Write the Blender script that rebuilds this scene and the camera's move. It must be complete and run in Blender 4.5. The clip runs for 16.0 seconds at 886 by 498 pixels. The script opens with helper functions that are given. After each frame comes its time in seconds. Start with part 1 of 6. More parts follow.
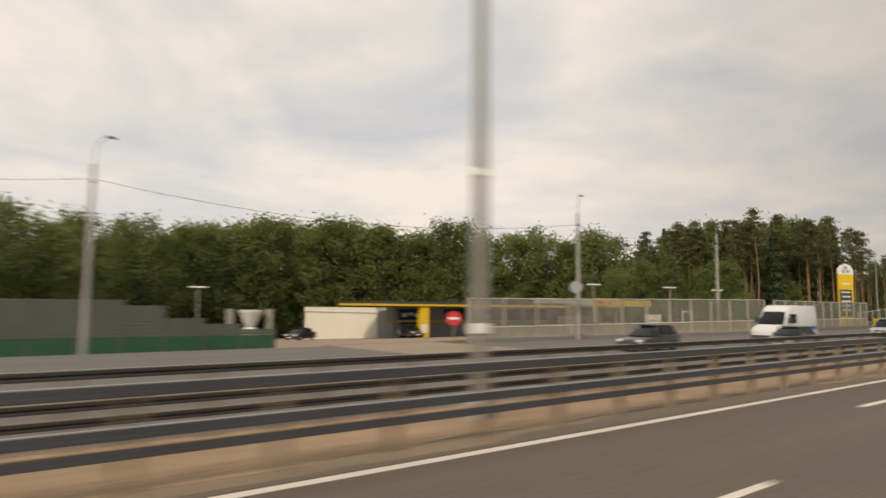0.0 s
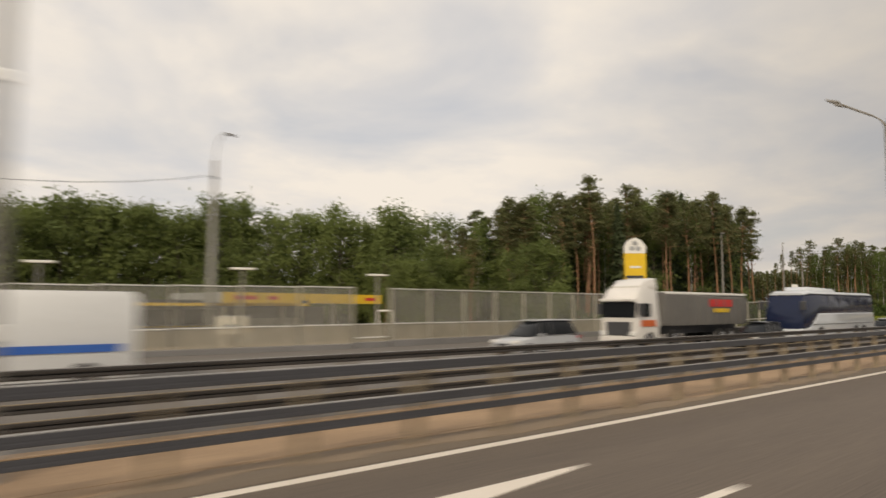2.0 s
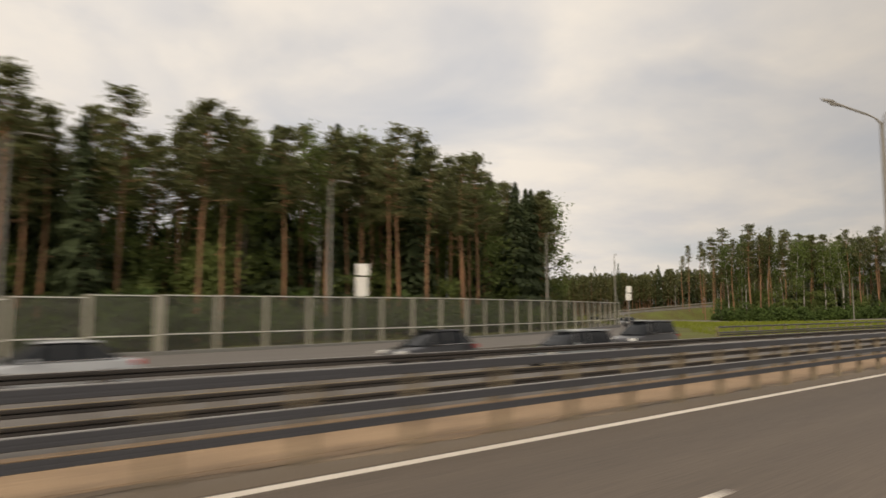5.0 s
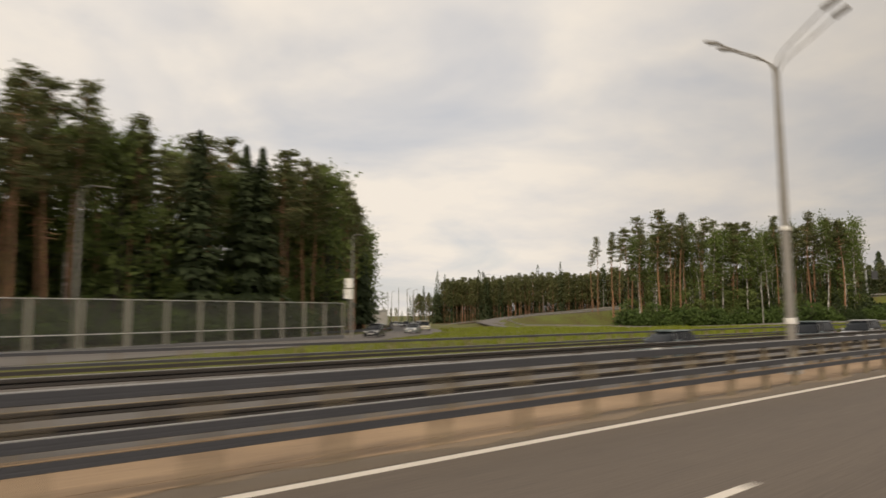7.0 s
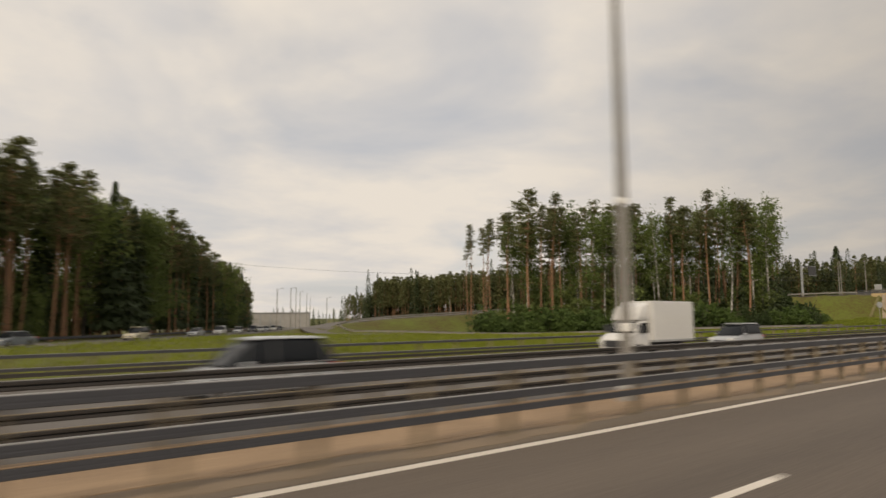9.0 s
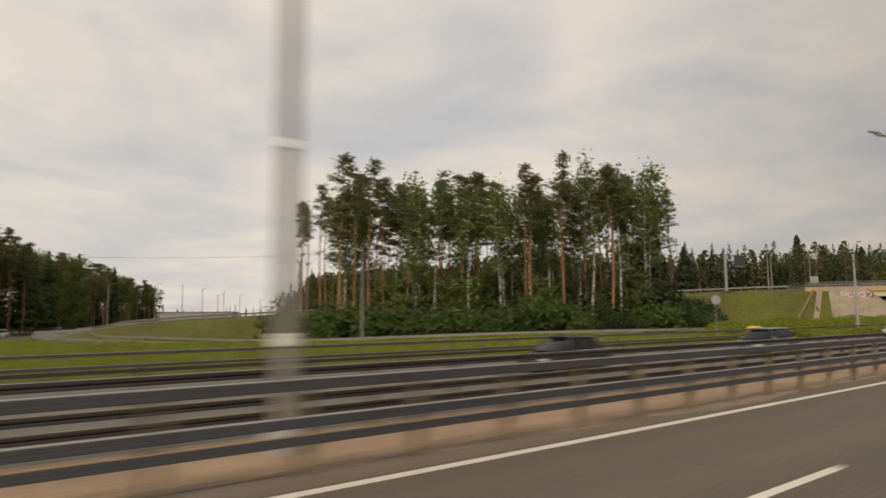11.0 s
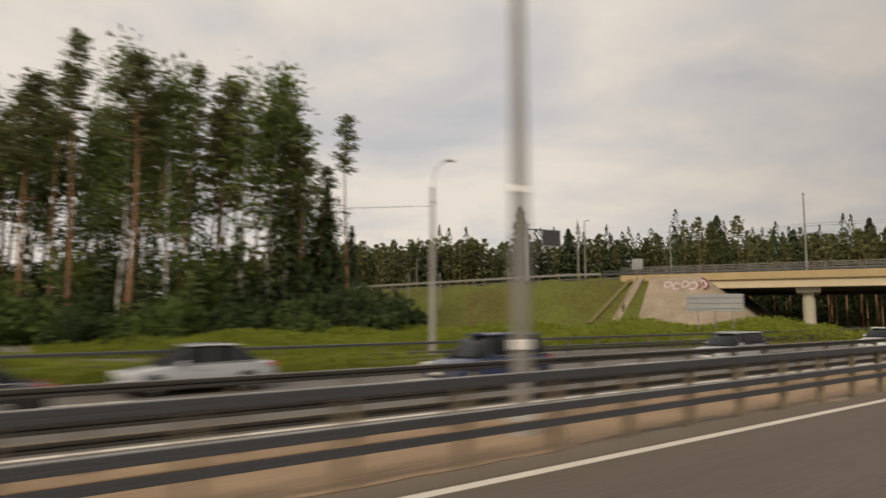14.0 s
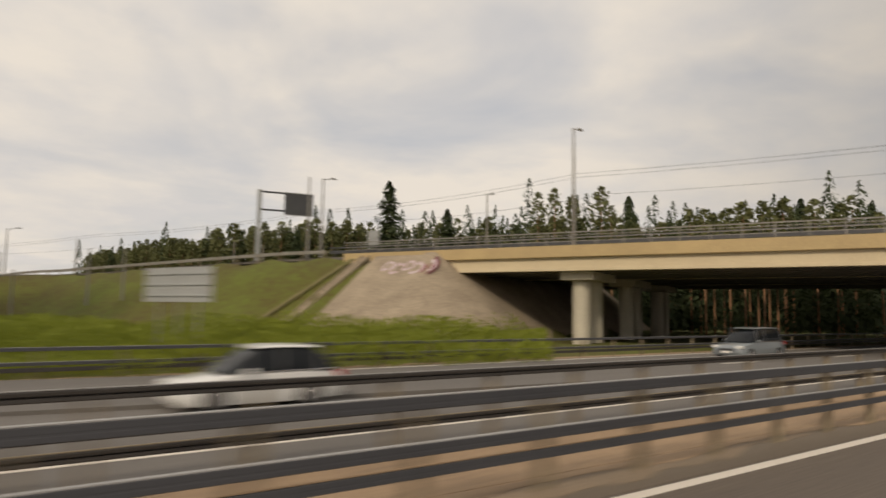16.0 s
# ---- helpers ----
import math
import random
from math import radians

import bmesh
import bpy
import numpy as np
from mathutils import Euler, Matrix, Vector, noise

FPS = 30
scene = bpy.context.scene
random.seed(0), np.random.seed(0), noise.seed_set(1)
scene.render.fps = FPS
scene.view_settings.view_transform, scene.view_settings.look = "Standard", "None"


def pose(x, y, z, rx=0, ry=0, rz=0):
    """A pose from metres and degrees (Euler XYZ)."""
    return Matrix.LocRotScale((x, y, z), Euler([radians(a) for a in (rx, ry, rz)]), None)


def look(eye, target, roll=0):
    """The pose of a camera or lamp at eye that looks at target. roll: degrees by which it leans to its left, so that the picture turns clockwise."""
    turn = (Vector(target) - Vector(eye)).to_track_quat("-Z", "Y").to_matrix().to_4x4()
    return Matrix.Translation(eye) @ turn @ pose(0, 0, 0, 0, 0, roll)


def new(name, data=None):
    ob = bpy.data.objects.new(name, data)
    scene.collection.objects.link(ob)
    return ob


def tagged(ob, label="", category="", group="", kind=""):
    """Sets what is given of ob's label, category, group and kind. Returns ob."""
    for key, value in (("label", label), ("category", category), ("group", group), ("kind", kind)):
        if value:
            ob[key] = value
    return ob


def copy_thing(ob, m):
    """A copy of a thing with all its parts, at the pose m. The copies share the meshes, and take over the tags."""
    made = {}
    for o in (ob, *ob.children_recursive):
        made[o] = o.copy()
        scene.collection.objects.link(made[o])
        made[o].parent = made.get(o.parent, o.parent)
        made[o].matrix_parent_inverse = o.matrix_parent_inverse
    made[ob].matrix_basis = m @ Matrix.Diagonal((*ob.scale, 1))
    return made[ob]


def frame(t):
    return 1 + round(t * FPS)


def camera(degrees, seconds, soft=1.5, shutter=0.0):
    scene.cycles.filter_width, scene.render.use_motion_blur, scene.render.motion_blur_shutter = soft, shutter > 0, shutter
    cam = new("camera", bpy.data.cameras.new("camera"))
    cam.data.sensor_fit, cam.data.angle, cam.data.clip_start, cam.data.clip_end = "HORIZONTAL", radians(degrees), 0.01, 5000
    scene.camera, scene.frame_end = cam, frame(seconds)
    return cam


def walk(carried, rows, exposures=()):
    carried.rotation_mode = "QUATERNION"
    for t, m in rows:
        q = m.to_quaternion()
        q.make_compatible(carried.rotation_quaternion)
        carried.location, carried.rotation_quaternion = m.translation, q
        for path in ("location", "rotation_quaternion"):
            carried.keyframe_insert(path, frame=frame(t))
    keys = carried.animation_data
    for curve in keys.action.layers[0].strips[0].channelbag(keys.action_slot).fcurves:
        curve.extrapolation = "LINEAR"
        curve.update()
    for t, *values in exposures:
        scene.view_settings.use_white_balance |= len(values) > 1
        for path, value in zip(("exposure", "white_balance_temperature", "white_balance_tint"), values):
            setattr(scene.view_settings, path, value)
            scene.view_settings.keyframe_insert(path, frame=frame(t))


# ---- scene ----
cam = camera(68.6, 16.0, soft=1.55, shutter=0.75)
PATH = [
    (0, (-0.119, -0.175, 2.363), (1.351, 1.659, 2.570), 0.6),
    (0.5, (11.610, -0.035, 2.317), (13.085, 1.796, 2.522), 0.6),
    (1, (23.444, 0.083, 2.276), (24.936, 1.900, 2.483), 0.5),
    (1.5, (35.140, 0.087, 2.262), (36.639, 1.899, 2.466), 0.5),
    (2, (47.424, 0.080, 2.228), (48.929, 1.886, 2.440), 0.1),
    (2.5, (59.605, 0.053, 2.236), (61.107, 1.861, 2.446), 0.4),
    (3, (72.251, -0.137, 2.250), (73.751, 1.671, 2.462), 0.1),
    (3.5, (84.401, 0.055, 2.236), (85.900, 1.866, 2.448), 0.1),
    (4, (96.925, 0.008, 2.211), (98.425, 1.817, 2.431), -0.1),
    (4.5, (108.821, -0.068, 2.210), (110.316, 1.745, 2.436), -0.3),
    (5, (121.444, 0.012, 2.207), (122.941, 1.823, 2.433), -0.1),
    (7.5, (183.124, 0.001, 2.188), (184.618, 1.814, 2.428), -0.4),
    (8, (195.330, 0.063, 2.187), (196.828, 1.872, 2.426), -0.6),
    (8.5, (207.233, -0.052, 2.192), (208.725, 1.760, 2.435), -0.4),
    (9, (219.279, -0.025, 2.196), (220.771, 1.788, 2.441), -0.3),
    (11.5, (277.446, 0.153, 2.250), (278.901, 1.997, 2.495), -0.3),
    (12, (289.207, 0.298, 2.238), (290.655, 2.143, 2.500), -0.3),
    (12.5, (300.179, 0.452, 2.240), (301.615, 2.308, 2.493), -0.4),
    (13, (311.808, 0.592, 2.277), (313.233, 2.456, 2.526), -0.1),
    (13.5, (322.645, 0.969, 2.287), (324.056, 2.845, 2.520), -0.1),
    (14, (333.772, 1.375, 2.311), (335.173, 3.261, 2.545), 0.0),
    (14.5, (344.643, 1.735, 2.321), (346.033, 3.629, 2.545), 0.0),
    (15, (355.686, 2.250, 2.309), (357.067, 4.151, 2.536), 0.6),
    (15.5, (366.273, 2.667, 2.304), (367.647, 4.573, 2.527), 0.8),
    (16, (377.773, 3.100, 2.330), (379.146, 5.009, 2.552), 0.9),
]
walk(cam, [(t, look(eye, target, roll)) for t, eye, target, roll in PATH], [(0.0, 0.0, 7300, 12), (5.0, 0.0, 7300, 12), (7.5, -0.05, 7300, 12), (9.0, -0.17, 7300, 12), (11.5, -0.21, 7300, 12), (14.5, -0.20, 7300, 12), (16.0, -0.16, 7300, 12)])

# ---- world, sun ----
world = bpy.data.worlds.new("world")
scene.world = world
world.use_nodes = True
SUN_DIR = Vector((-0.71, -0.38, 0.58)).normalized()


def build_world():
    nt = world.node_tree
    nt.nodes.clear()
    out = nt.nodes.new("ShaderNodeOutputWorld")
    bg = nt.nodes.new("ShaderNodeBackground")
    sky = nt.nodes.new("ShaderNodeTexSky")
    sky.sky_type, sky.sun_disc = "NISHITA", False
    sky.sun_elevation = math.asin(SUN_DIR.z)
    sky.sun_rotation = math.atan2(SUN_DIR.x, SUN_DIR.y)
    co = nt.nodes.new("ShaderNodeTexCoord")
    sep = nt.nodes.new("ShaderNodeSeparateXYZ")
    nt.links.new(co.outputs["Generated"], sep.inputs[0])
    # clouds lie on a flat layer: project the direction on it
    zc = nt.nodes.new("ShaderNodeMath"); zc.operation = "MAXIMUM"; zc.inputs[1].default_value = 0.0
    nt.links.new(sep.outputs["Z"], zc.inputs[0])
    za = nt.nodes.new("ShaderNodeMath"); za.operation = "ADD"; za.inputs[1].default_value = 0.16
    nt.links.new(zc.outputs[0], za.inputs[0])
    comb = nt.nodes.new("ShaderNodeCombineXYZ")
    for i, ax in enumerate("XY"):
        d = nt.nodes.new("ShaderNodeMath"); d.operation = "DIVIDE"
        nt.links.new(sep.outputs[ax], d.inputs[0]); nt.links.new(za.outputs[0], d.inputs[1])
        nt.links.new(d.outputs[0], comb.inputs[i])
    big = nt.nodes.new("ShaderNodeTexNoise")
    big.inputs["Scale"].default_value, big.inputs["Detail"].default_value, big.inputs["Roughness"].default_value = 0.85, 5.0, 0.5
    big.inputs["Distortion"].default_value = 0.5
    nt.links.new(comb.outputs[0], big.inputs["Vector"])
    fine = nt.nodes.new("ShaderNodeTexNoise")
    fine.inputs["Scale"].default_value, fine.inputs["Detail"].default_value, fine.inputs["Roughness"].default_value = 1.9, 6.0, 0.55
    nt.links.new(comb.outputs[0], fine.inputs["Vector"])
    # ragged direction: the edges of cloud banks are torn by the fine noise
    tear = nt.nodes.new("ShaderNodeVectorMath"); tear.operation = "MULTIPLY_ADD"
    nt.links.new(fine.outputs["Color"], tear.inputs[0]); tear.inputs[1].default_value = (0.22, 0.22, 0.14)
    nt.links.new(co.outputs["Generated"], tear.inputs[2])

    def banks(source, rows):
        """Adds soft banks to a value; rows: direction, reach in degrees, amount."""
        last = source
        for way, reach, amount in rows:
            off = nt.nodes.new("ShaderNodeVectorMath"); off.operation = "SUBTRACT"
            nt.links.new(tear.outputs[0], off.inputs[0]); off.inputs[1].default_value = (way[0] + 0.11, way[1] + 0.11, way[2] + 0.07)
            flat = nt.nodes.new("ShaderNodeVectorMath"); flat.operation = "MULTIPLY"
            nt.links.new(off.outputs[0], flat.inputs[0]); flat.inputs[1].default_value = (1, 1, 1.9)
            far = nt.nodes.new("ShaderNodeVectorMath"); far.operation = "LENGTH"
            nt.links.new(flat.outputs[0], far.inputs[0])
            soft = nt.nodes.new("ShaderNodeMapRange"); soft.interpolation_type = "SMOOTHSTEP"
            soft.inputs[1].default_value, soft.inputs[2].default_value = 0.0, math.radians(reach) * 1.6
            soft.inputs[3].default_value, soft.inputs[4].default_value = amount, 0.0
            nt.links.new(far.outputs["Value"], soft.inputs[0])
            add = nt.nodes.new("ShaderNodeMath"); add.operation = "ADD"
            nt.links.new(last, add.inputs[0]); nt.links.new(soft.outputs[0], add.inputs[1])
            last = add.outputs[0]
        return last

    cover = nt.nodes.new("ShaderNodeMapRange")
    cover.inputs[1].default_value, cover.inputs[2].default_value = 0.30, 0.50
    nt.links.new(banks(big.outputs["Fac"], (((0.42, 0.83, 0.38), 4, -0.09), ((0.26, 0.885, 0.39), 4, -0.07), ((0.84, 0.43, 0.335), 6, -0.05), ((0.08, 0.92, 0.376), 4, -0.08))), cover.inputs[0])
    tone = nt.nodes.new("ShaderNodeValToRGB")
    e = tone.color_ramp.elements
    e[0].position, e[0].color = 0.34, (0.765, 0.785, 0.825, 1)
    e[1].position, e[1].color = 0.66, (0.95, 0.925, 0.885, 1)
    nt.links.new(banks(fine.outputs["Fac"], (((0.11, 0.944, 0.31), 8, 0.14), ((0.34, 0.85, 0.40), 5, 0.14), ((0.55, 0.776, 0.30), 18, 0.10), ((0.80, 0.53, 0.29), 10, 0.16), ((0.24, 0.95, 0.19), 13, -0.08), ((0.62, 0.77, 0.14), 10, 0.08))), tone.inputs["Fac"])
    gain = nt.nodes.new("ShaderNodeMix"); gain.data_type = "RGBA"; gain.blend_type = "MULTIPLY"
    gain.inputs[0].default_value = 1.0
    nt.links.new(sky.outputs[0], gain.inputs[6]); gain.inputs[7].default_value = (0.085, 0.08, 0.075, 1)
    veil = nt.nodes.new("ShaderNodeMix"); veil.data_type = "RGBA"
    veil.inputs[0].default_value = 0.72
    nt.links.new(gain.outputs[2], veil.inputs[6]); veil.inputs[7].default_value = (0.76, 0.805, 0.89, 1)
    mix = nt.nodes.new("ShaderNodeMix"); mix.data_type = "RGBA"
    nt.links.new(cover.outputs[0], mix.inputs[0])
    nt.links.new(veil.outputs[2], mix.inputs[6]); nt.links.new(tone.outputs[0], mix.inputs[7])
    # sky dimmed towards +x, standing in for the window's darker right side
    dot = nt.nodes.new("ShaderNodeVectorMath"); dot.operation = "DOT_PRODUCT"
    nt.links.new(co.outputs["Generated"], dot.inputs[0]); dot.inputs[1].default_value = (0.955, -0.297, 0.0)
    away = nt.nodes.new("ShaderNodeMapRange"); away.interpolation_type = "SMOOTHSTEP"
    away.inputs[1].default_value, away.inputs[2].default_value = 0.42, 1.0
    away.inputs[3].default_value, away.inputs[4].default_value = 1.0, 0.60
    nt.links.new(dot.outputs["Value"], away.inputs[0])
    dim = nt.nodes.new("ShaderNodeVectorMath"); dim.operation = "SCALE"
    nt.links.new(mix.outputs[2], dim.inputs[0]); nt.links.new(away.outputs[0], dim.inputs["Scale"])
    nt.links.new(dim.outputs[0], bg.inputs["Color"])
    bg.inputs["Strength"].default_value = 0.9
    nt.links.new(bg.outputs[0], out.inputs["Surface"])


build_world()
sun = new("sun", bpy.data.lights.new("sun", "SUN"))
sun.data.energy, sun.data.angle, sun.data.color = 2.0, radians(9), (1.0, 0.9, 0.76)
sun.matrix_world = look(SUN_DIR * 50, (0, 0, 0))


# ---- materials ----
def mat(name, colour, rough=0.8, second=None, scale=1.0, fine=12.0, amount=0.5, bump=0.0, metal=0.0, island=0.0, per_object=0.0, coat=0.0, stretch=(1, 1, 1), spec=0.5):
    m = bpy.data.materials.new(name)
    m.use_nodes = True
    nt = m.node_tree
    b = nt.nodes["Principled BSDF"]
    b.inputs["Roughness"].default_value, b.inputs["Metallic"].default_value = rough, metal
    b.inputs["Coat Weight"].default_value = coat
    b.inputs["Specular IOR Level"].default_value = spec
    second = second or tuple(c * 0.62 for c in colour)
    co = nt.nodes.new("ShaderNodeTexCoord")
    mp = nt.nodes.new("ShaderNodeMapping"); mp.inputs["Scale"].default_value = stretch
    geo = nt.nodes.new("ShaderNodeNewGeometry")
    nt.links.new(geo.outputs["Position"], mp.inputs[0])
    n1 = nt.nodes.new("ShaderNodeTexNoise"); n1.inputs["Scale"].default_value = scale; n1.inputs["Detail"].default_value = 4
    n2 = nt.nodes.new("ShaderNodeTexNoise"); n2.inputs["Scale"].default_value = fine; n2.inputs["Detail"].default_value = 3
    nt.links.new(mp.outputs[0], n1.inputs["Vector"]); nt.links.new(mp.outputs[0], n2.inputs["Vector"])
    add = nt.nodes.new("ShaderNodeMath"); add.operation = "ADD"
    nt.links.new(n1.outputs["Fac"], add.inputs[0]); nt.links.new(n2.outputs["Fac"], add.inputs[1])
    last = add.outputs[0]
    if island:
        r = nt.nodes.new("ShaderNodeMath"); r.operation = "MULTIPLY_ADD"
        nt.links.new(geo.outputs["Random Per Island"], r.inputs[0]); r.inputs[1].default_value = island
        nt.links.new(last, r.inputs[2]); last = r.outputs[0]
    if per_object:
        oi = nt.nodes.new("ShaderNodeObjectInfo")
        r = nt.nodes.new("ShaderNodeMath"); r.operation = "MULTIPLY_ADD"
        nt.links.new(oi.outputs["Random"], r.inputs[0]); r.inputs[1].default_value = per_object
        nt.links.new(last, r.inputs[2]); last = r.outputs[0]
    mr = nt.nodes.new("ShaderNodeMapRange")
    mid = 1.0 + island / 2 + per_object / 2
    mr.inputs[1].default_value, mr.inputs[2].default_value = mid - 0.42 - island / 2 - per_object / 2, mid + 0.42 + island / 2 + per_object / 2
    mr.inputs[3].default_value, mr.inputs[4].default_value = 0.5 - amount, 0.5 + amount
    nt.links.new(last, mr.inputs[0])
    mix = nt.nodes.new("ShaderNodeMix"); mix.data_type = "RGBA"
    nt.links.new(mr.outputs[0], mix.inputs[0])
    mix.inputs[6].default_value, mix.inputs[7].default_value = (*second, 1), (*colour, 1)
    nt.links.new(mix.outputs[2], b.inputs["Base Color"])
    if bump:
        bp = nt.nodes.new("ShaderNodeBump"); bp.inputs["Strength"].default_value = bump; bp.inputs["Distance"].default_value = 0.03
        nt.links.new(add.outputs[0], bp.inputs["Height"]); nt.links.new(bp.outputs[0], b.inputs["Normal"])
    return m


def leaf_mat(name, colour, second, island=0.5):
    m = mat(name, colour, 0.7, second, 0.25, 3.0, 0.42, island=island, per_object=0.6, spec=0.25)
    nt = m.node_tree
    b = nt.nodes["Principled BSDF"]
    tr = nt.nodes.new("ShaderNodeBsdfTranslucent")
    mix = nt.nodes.new("ShaderNodeMixShader"); mix.inputs[0].default_value = 0.38
    src = b.inputs["Base Color"].links[0].from_socket
    nt.links.new(src, tr.inputs["Color"])
    nt.links.new(b.outputs[0], mix.inputs[1]); nt.links.new(tr.outputs[0], mix.inputs[2])
    nt.links.new(mix.outputs[0], nt.nodes["Material Output"].inputs["Surface"])
    return m


def sheet_mat(name, tint, clear, through_tint=(0.86, 0.93, 0.86)):
    """Dusty clear plastic: part of the light goes straight through."""
    m = bpy.data.materials.new(name)
    m.use_nodes = True
    nt = m.node_tree
    b = nt.nodes["Principled BSDF"]
    b.inputs["Base Color"].default_value, b.inputs["Roughness"].default_value = (*tint, 1), 0.3
    n = nt.nodes.new("ShaderNodeTexNoise"); n.inputs["Scale"].default_value = 0.9; n.inputs["Detail"].default_value = 5
    geo = nt.nodes.new("ShaderNodeNewGeometry"); nt.links.new(geo.outputs["Position"], n.inputs["Vector"])
    mr = nt.nodes.new("ShaderNodeMapRange"); mr.inputs[3].default_value, mr.inputs[4].default_value = clear - 0.15, clear + 0.15
    nt.links.new(n.outputs["Fac"], mr.inputs[0])
    t = nt.nodes.new("ShaderNodeBsdfTransparent"); t.inputs["Color"].default_value = (*through_tint, 1)
    mix = nt.nodes.new("ShaderNodeMixShader")
    nt.links.new(mr.outputs[0], mix.inputs[0]); nt.links.new(b.outputs[0], mix.inputs[1]); nt.links.new(t.outputs[0], mix.inputs[2])
    nt.links.new(mix.outputs[0], nt.nodes["Material Output"].inputs["Surface"])
    return m


M = {}
M["asphalt"] = mat("asphalt", (0.150, 0.119, 0.092), 0.8, (0.086, 0.069, 0.055), 0.55, 30, 0.6, 0.25, stretch=(0.03, 1, 1))
M["asphalt_far"] = mat("asphalt_far", (0.170, 0.154, 0.138), 0.85, (0.105, 0.096, 0.087), 0.5, 30, 0.6, 0.2, stretch=(0.03, 1, 1))
M["sand"] = mat("sand", (0.42, 0.29, 0.178), 0.95, (0.22, 0.15, 0.095), 0.45, 7, 0.6, 0.6)
M["dust"] = mat("dust", (0.185, 0.145, 0.105), 0.9, (0.115, 0.092, 0.07), 0.5, 25, 0.5, 0.3, stretch=(0.15, 1, 1))
M["thin_sand"] = mat("thin_sand", (0.275, 0.20, 0.132), 0.92, (0.165, 0.128, 0.09), 0.5, 14, 0.6, 0.4)
M["lot"] = mat("lot", (0.33, 0.255, 0.18), 0.9, (0.24, 0.19, 0.14), 0.3, 12, 0.5, 0.3)
M["track"] = mat("track", (0.19, 0.155, 0.075), 0.95, (0.11, 0.105, 0.03), 0.8, 9, 0.6, 0.5)
M["paint"] = mat("paint", (0.78, 0.72, 0.64), 0.6, (0.60, 0.54, 0.46), 0.8, 40, 0.5)
M["grass"] = mat("grass", (0.108, 0.132, 0.014), 0.95, (0.080, 0.060, 0.011), 0.16, 1.6, 0.75, 0.8)
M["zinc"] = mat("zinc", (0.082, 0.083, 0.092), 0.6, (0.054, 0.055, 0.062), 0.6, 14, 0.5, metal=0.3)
# paler zinc: the sky's light on top edges, put into the colour
M["zinc_skylit"] = mat("zinc_skylit", (0.43, 0.42, 0.41), 0.5, (0.25, 0.245, 0.24), 0.25, 6, 0.55, metal=0.3, stretch=(0.3, 1, 1))
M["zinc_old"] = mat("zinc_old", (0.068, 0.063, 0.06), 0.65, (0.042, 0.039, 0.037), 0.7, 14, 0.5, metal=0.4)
M["post"] = mat("post", (0.36, 0.30, 0.20), 0.7, (0.24, 0.19, 0.13), 1.2, 12, 0.5, metal=0.2)
M["mast"] = mat("mast", (0.29, 0.275, 0.25), 0.6, (0.20, 0.19, 0.172), 0.8, 14, 0.5, metal=0.15)
M["white"] = mat("white", (0.80, 0.79, 0.75), 0.55, (0.66, 0.65, 0.61), 0.6, 8, 0.5)
M["spray_paint"] = mat("spray_paint", (0.56, 0.49, 0.49), 0.8, (0.42, 0.28, 0.30), 0.7, 6, 0.5)
M["graffiti_dark"] = mat("graffiti_dark", (0.26, 0.045, 0.05), 0.8, (0.08, 0.03, 0.05), 0.9, 4, 0.6)
M["cream"] = mat("cream", (0.80, 0.76, 0.66), 0.6, (0.70, 0.66, 0.57), 0.35, 6, 0.5)
M["grey"] = mat("grey", (0.36, 0.37, 0.37), 0.6, (0.27, 0.28, 0.28), 0.6, 8, 0.5)
M["darkgrey"] = mat("darkgrey", (0.06, 0.062, 0.066), 0.5, (0.035, 0.036, 0.04), 0.7, 9, 0.5)
M["yellow"] = mat("yellow", (0.80, 0.53, 0.02), 0.5, (0.62, 0.40, 0.02), 0.7, 8, 0.5)
M["red"] = mat("red", (0.60, 0.035, 0.03), 0.5, (0.45, 0.03, 0.03), 1.0, 8, 0.5)
M["blue"] = mat("blue", (0.03, 0.14, 0.50), 0.5, (0.03, 0.10, 0.38), 1.0, 8, 0.5)
M["sign_blue"] = mat("sign_blue", (0.035, 0.085, 0.24), 0.5, (0.03, 0.065, 0.17), 1.5, 8, 0.5)
M["green_panel"] = mat("green_panel", (0.022, 0.10, 0.042), 0.5, (0.015, 0.07, 0.03), 0.5, 8, 0.5)
M["fence_slat"] = mat("fence_slat", (0.125, 0.13, 0.105), 0.5, (0.085, 0.09, 0.075), 0.5, 7, 0.5, metal=0.2)
M["concrete"] = mat("concrete", (0.40, 0.385, 0.36), 0.9, (0.29, 0.28, 0.265), 0.6, 10, 0.5, 0.3)
M["kerb"] = mat("kerb", (0.235, 0.23, 0.225), 0.9, (0.17, 0.165, 0.16), 0.5, 10, 0.5, 0.3)
M["slope_stone"] = mat("slope_stone", (0.37, 0.30, 0.215), 0.9, (0.22, 0.175, 0.125), 0.5, 4.5, 0.75, 0.6)
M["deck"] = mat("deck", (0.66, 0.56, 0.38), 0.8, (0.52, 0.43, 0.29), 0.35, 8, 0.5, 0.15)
M["deck_edge"] = mat("deck_edge", (0.52, 0.39, 0.20), 0.8, (0.38, 0.28, 0.15), 0.4, 8, 0.5, 0.15)
M["pier"] = mat("pier", (0.56, 0.51, 0.41), 0.85, (0.43, 0.39, 0.31), 0.5, 9, 0.5, 0.2)
# girder concrete with the shade below the decks put into its colour
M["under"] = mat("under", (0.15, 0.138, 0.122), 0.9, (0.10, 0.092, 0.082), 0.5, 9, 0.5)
M["glass"] = mat("glass", (0.012, 0.014, 0.017), 0.2, (0.009, 0.011, 0.013), 0.5, 3, 0.4, spec=0.2)
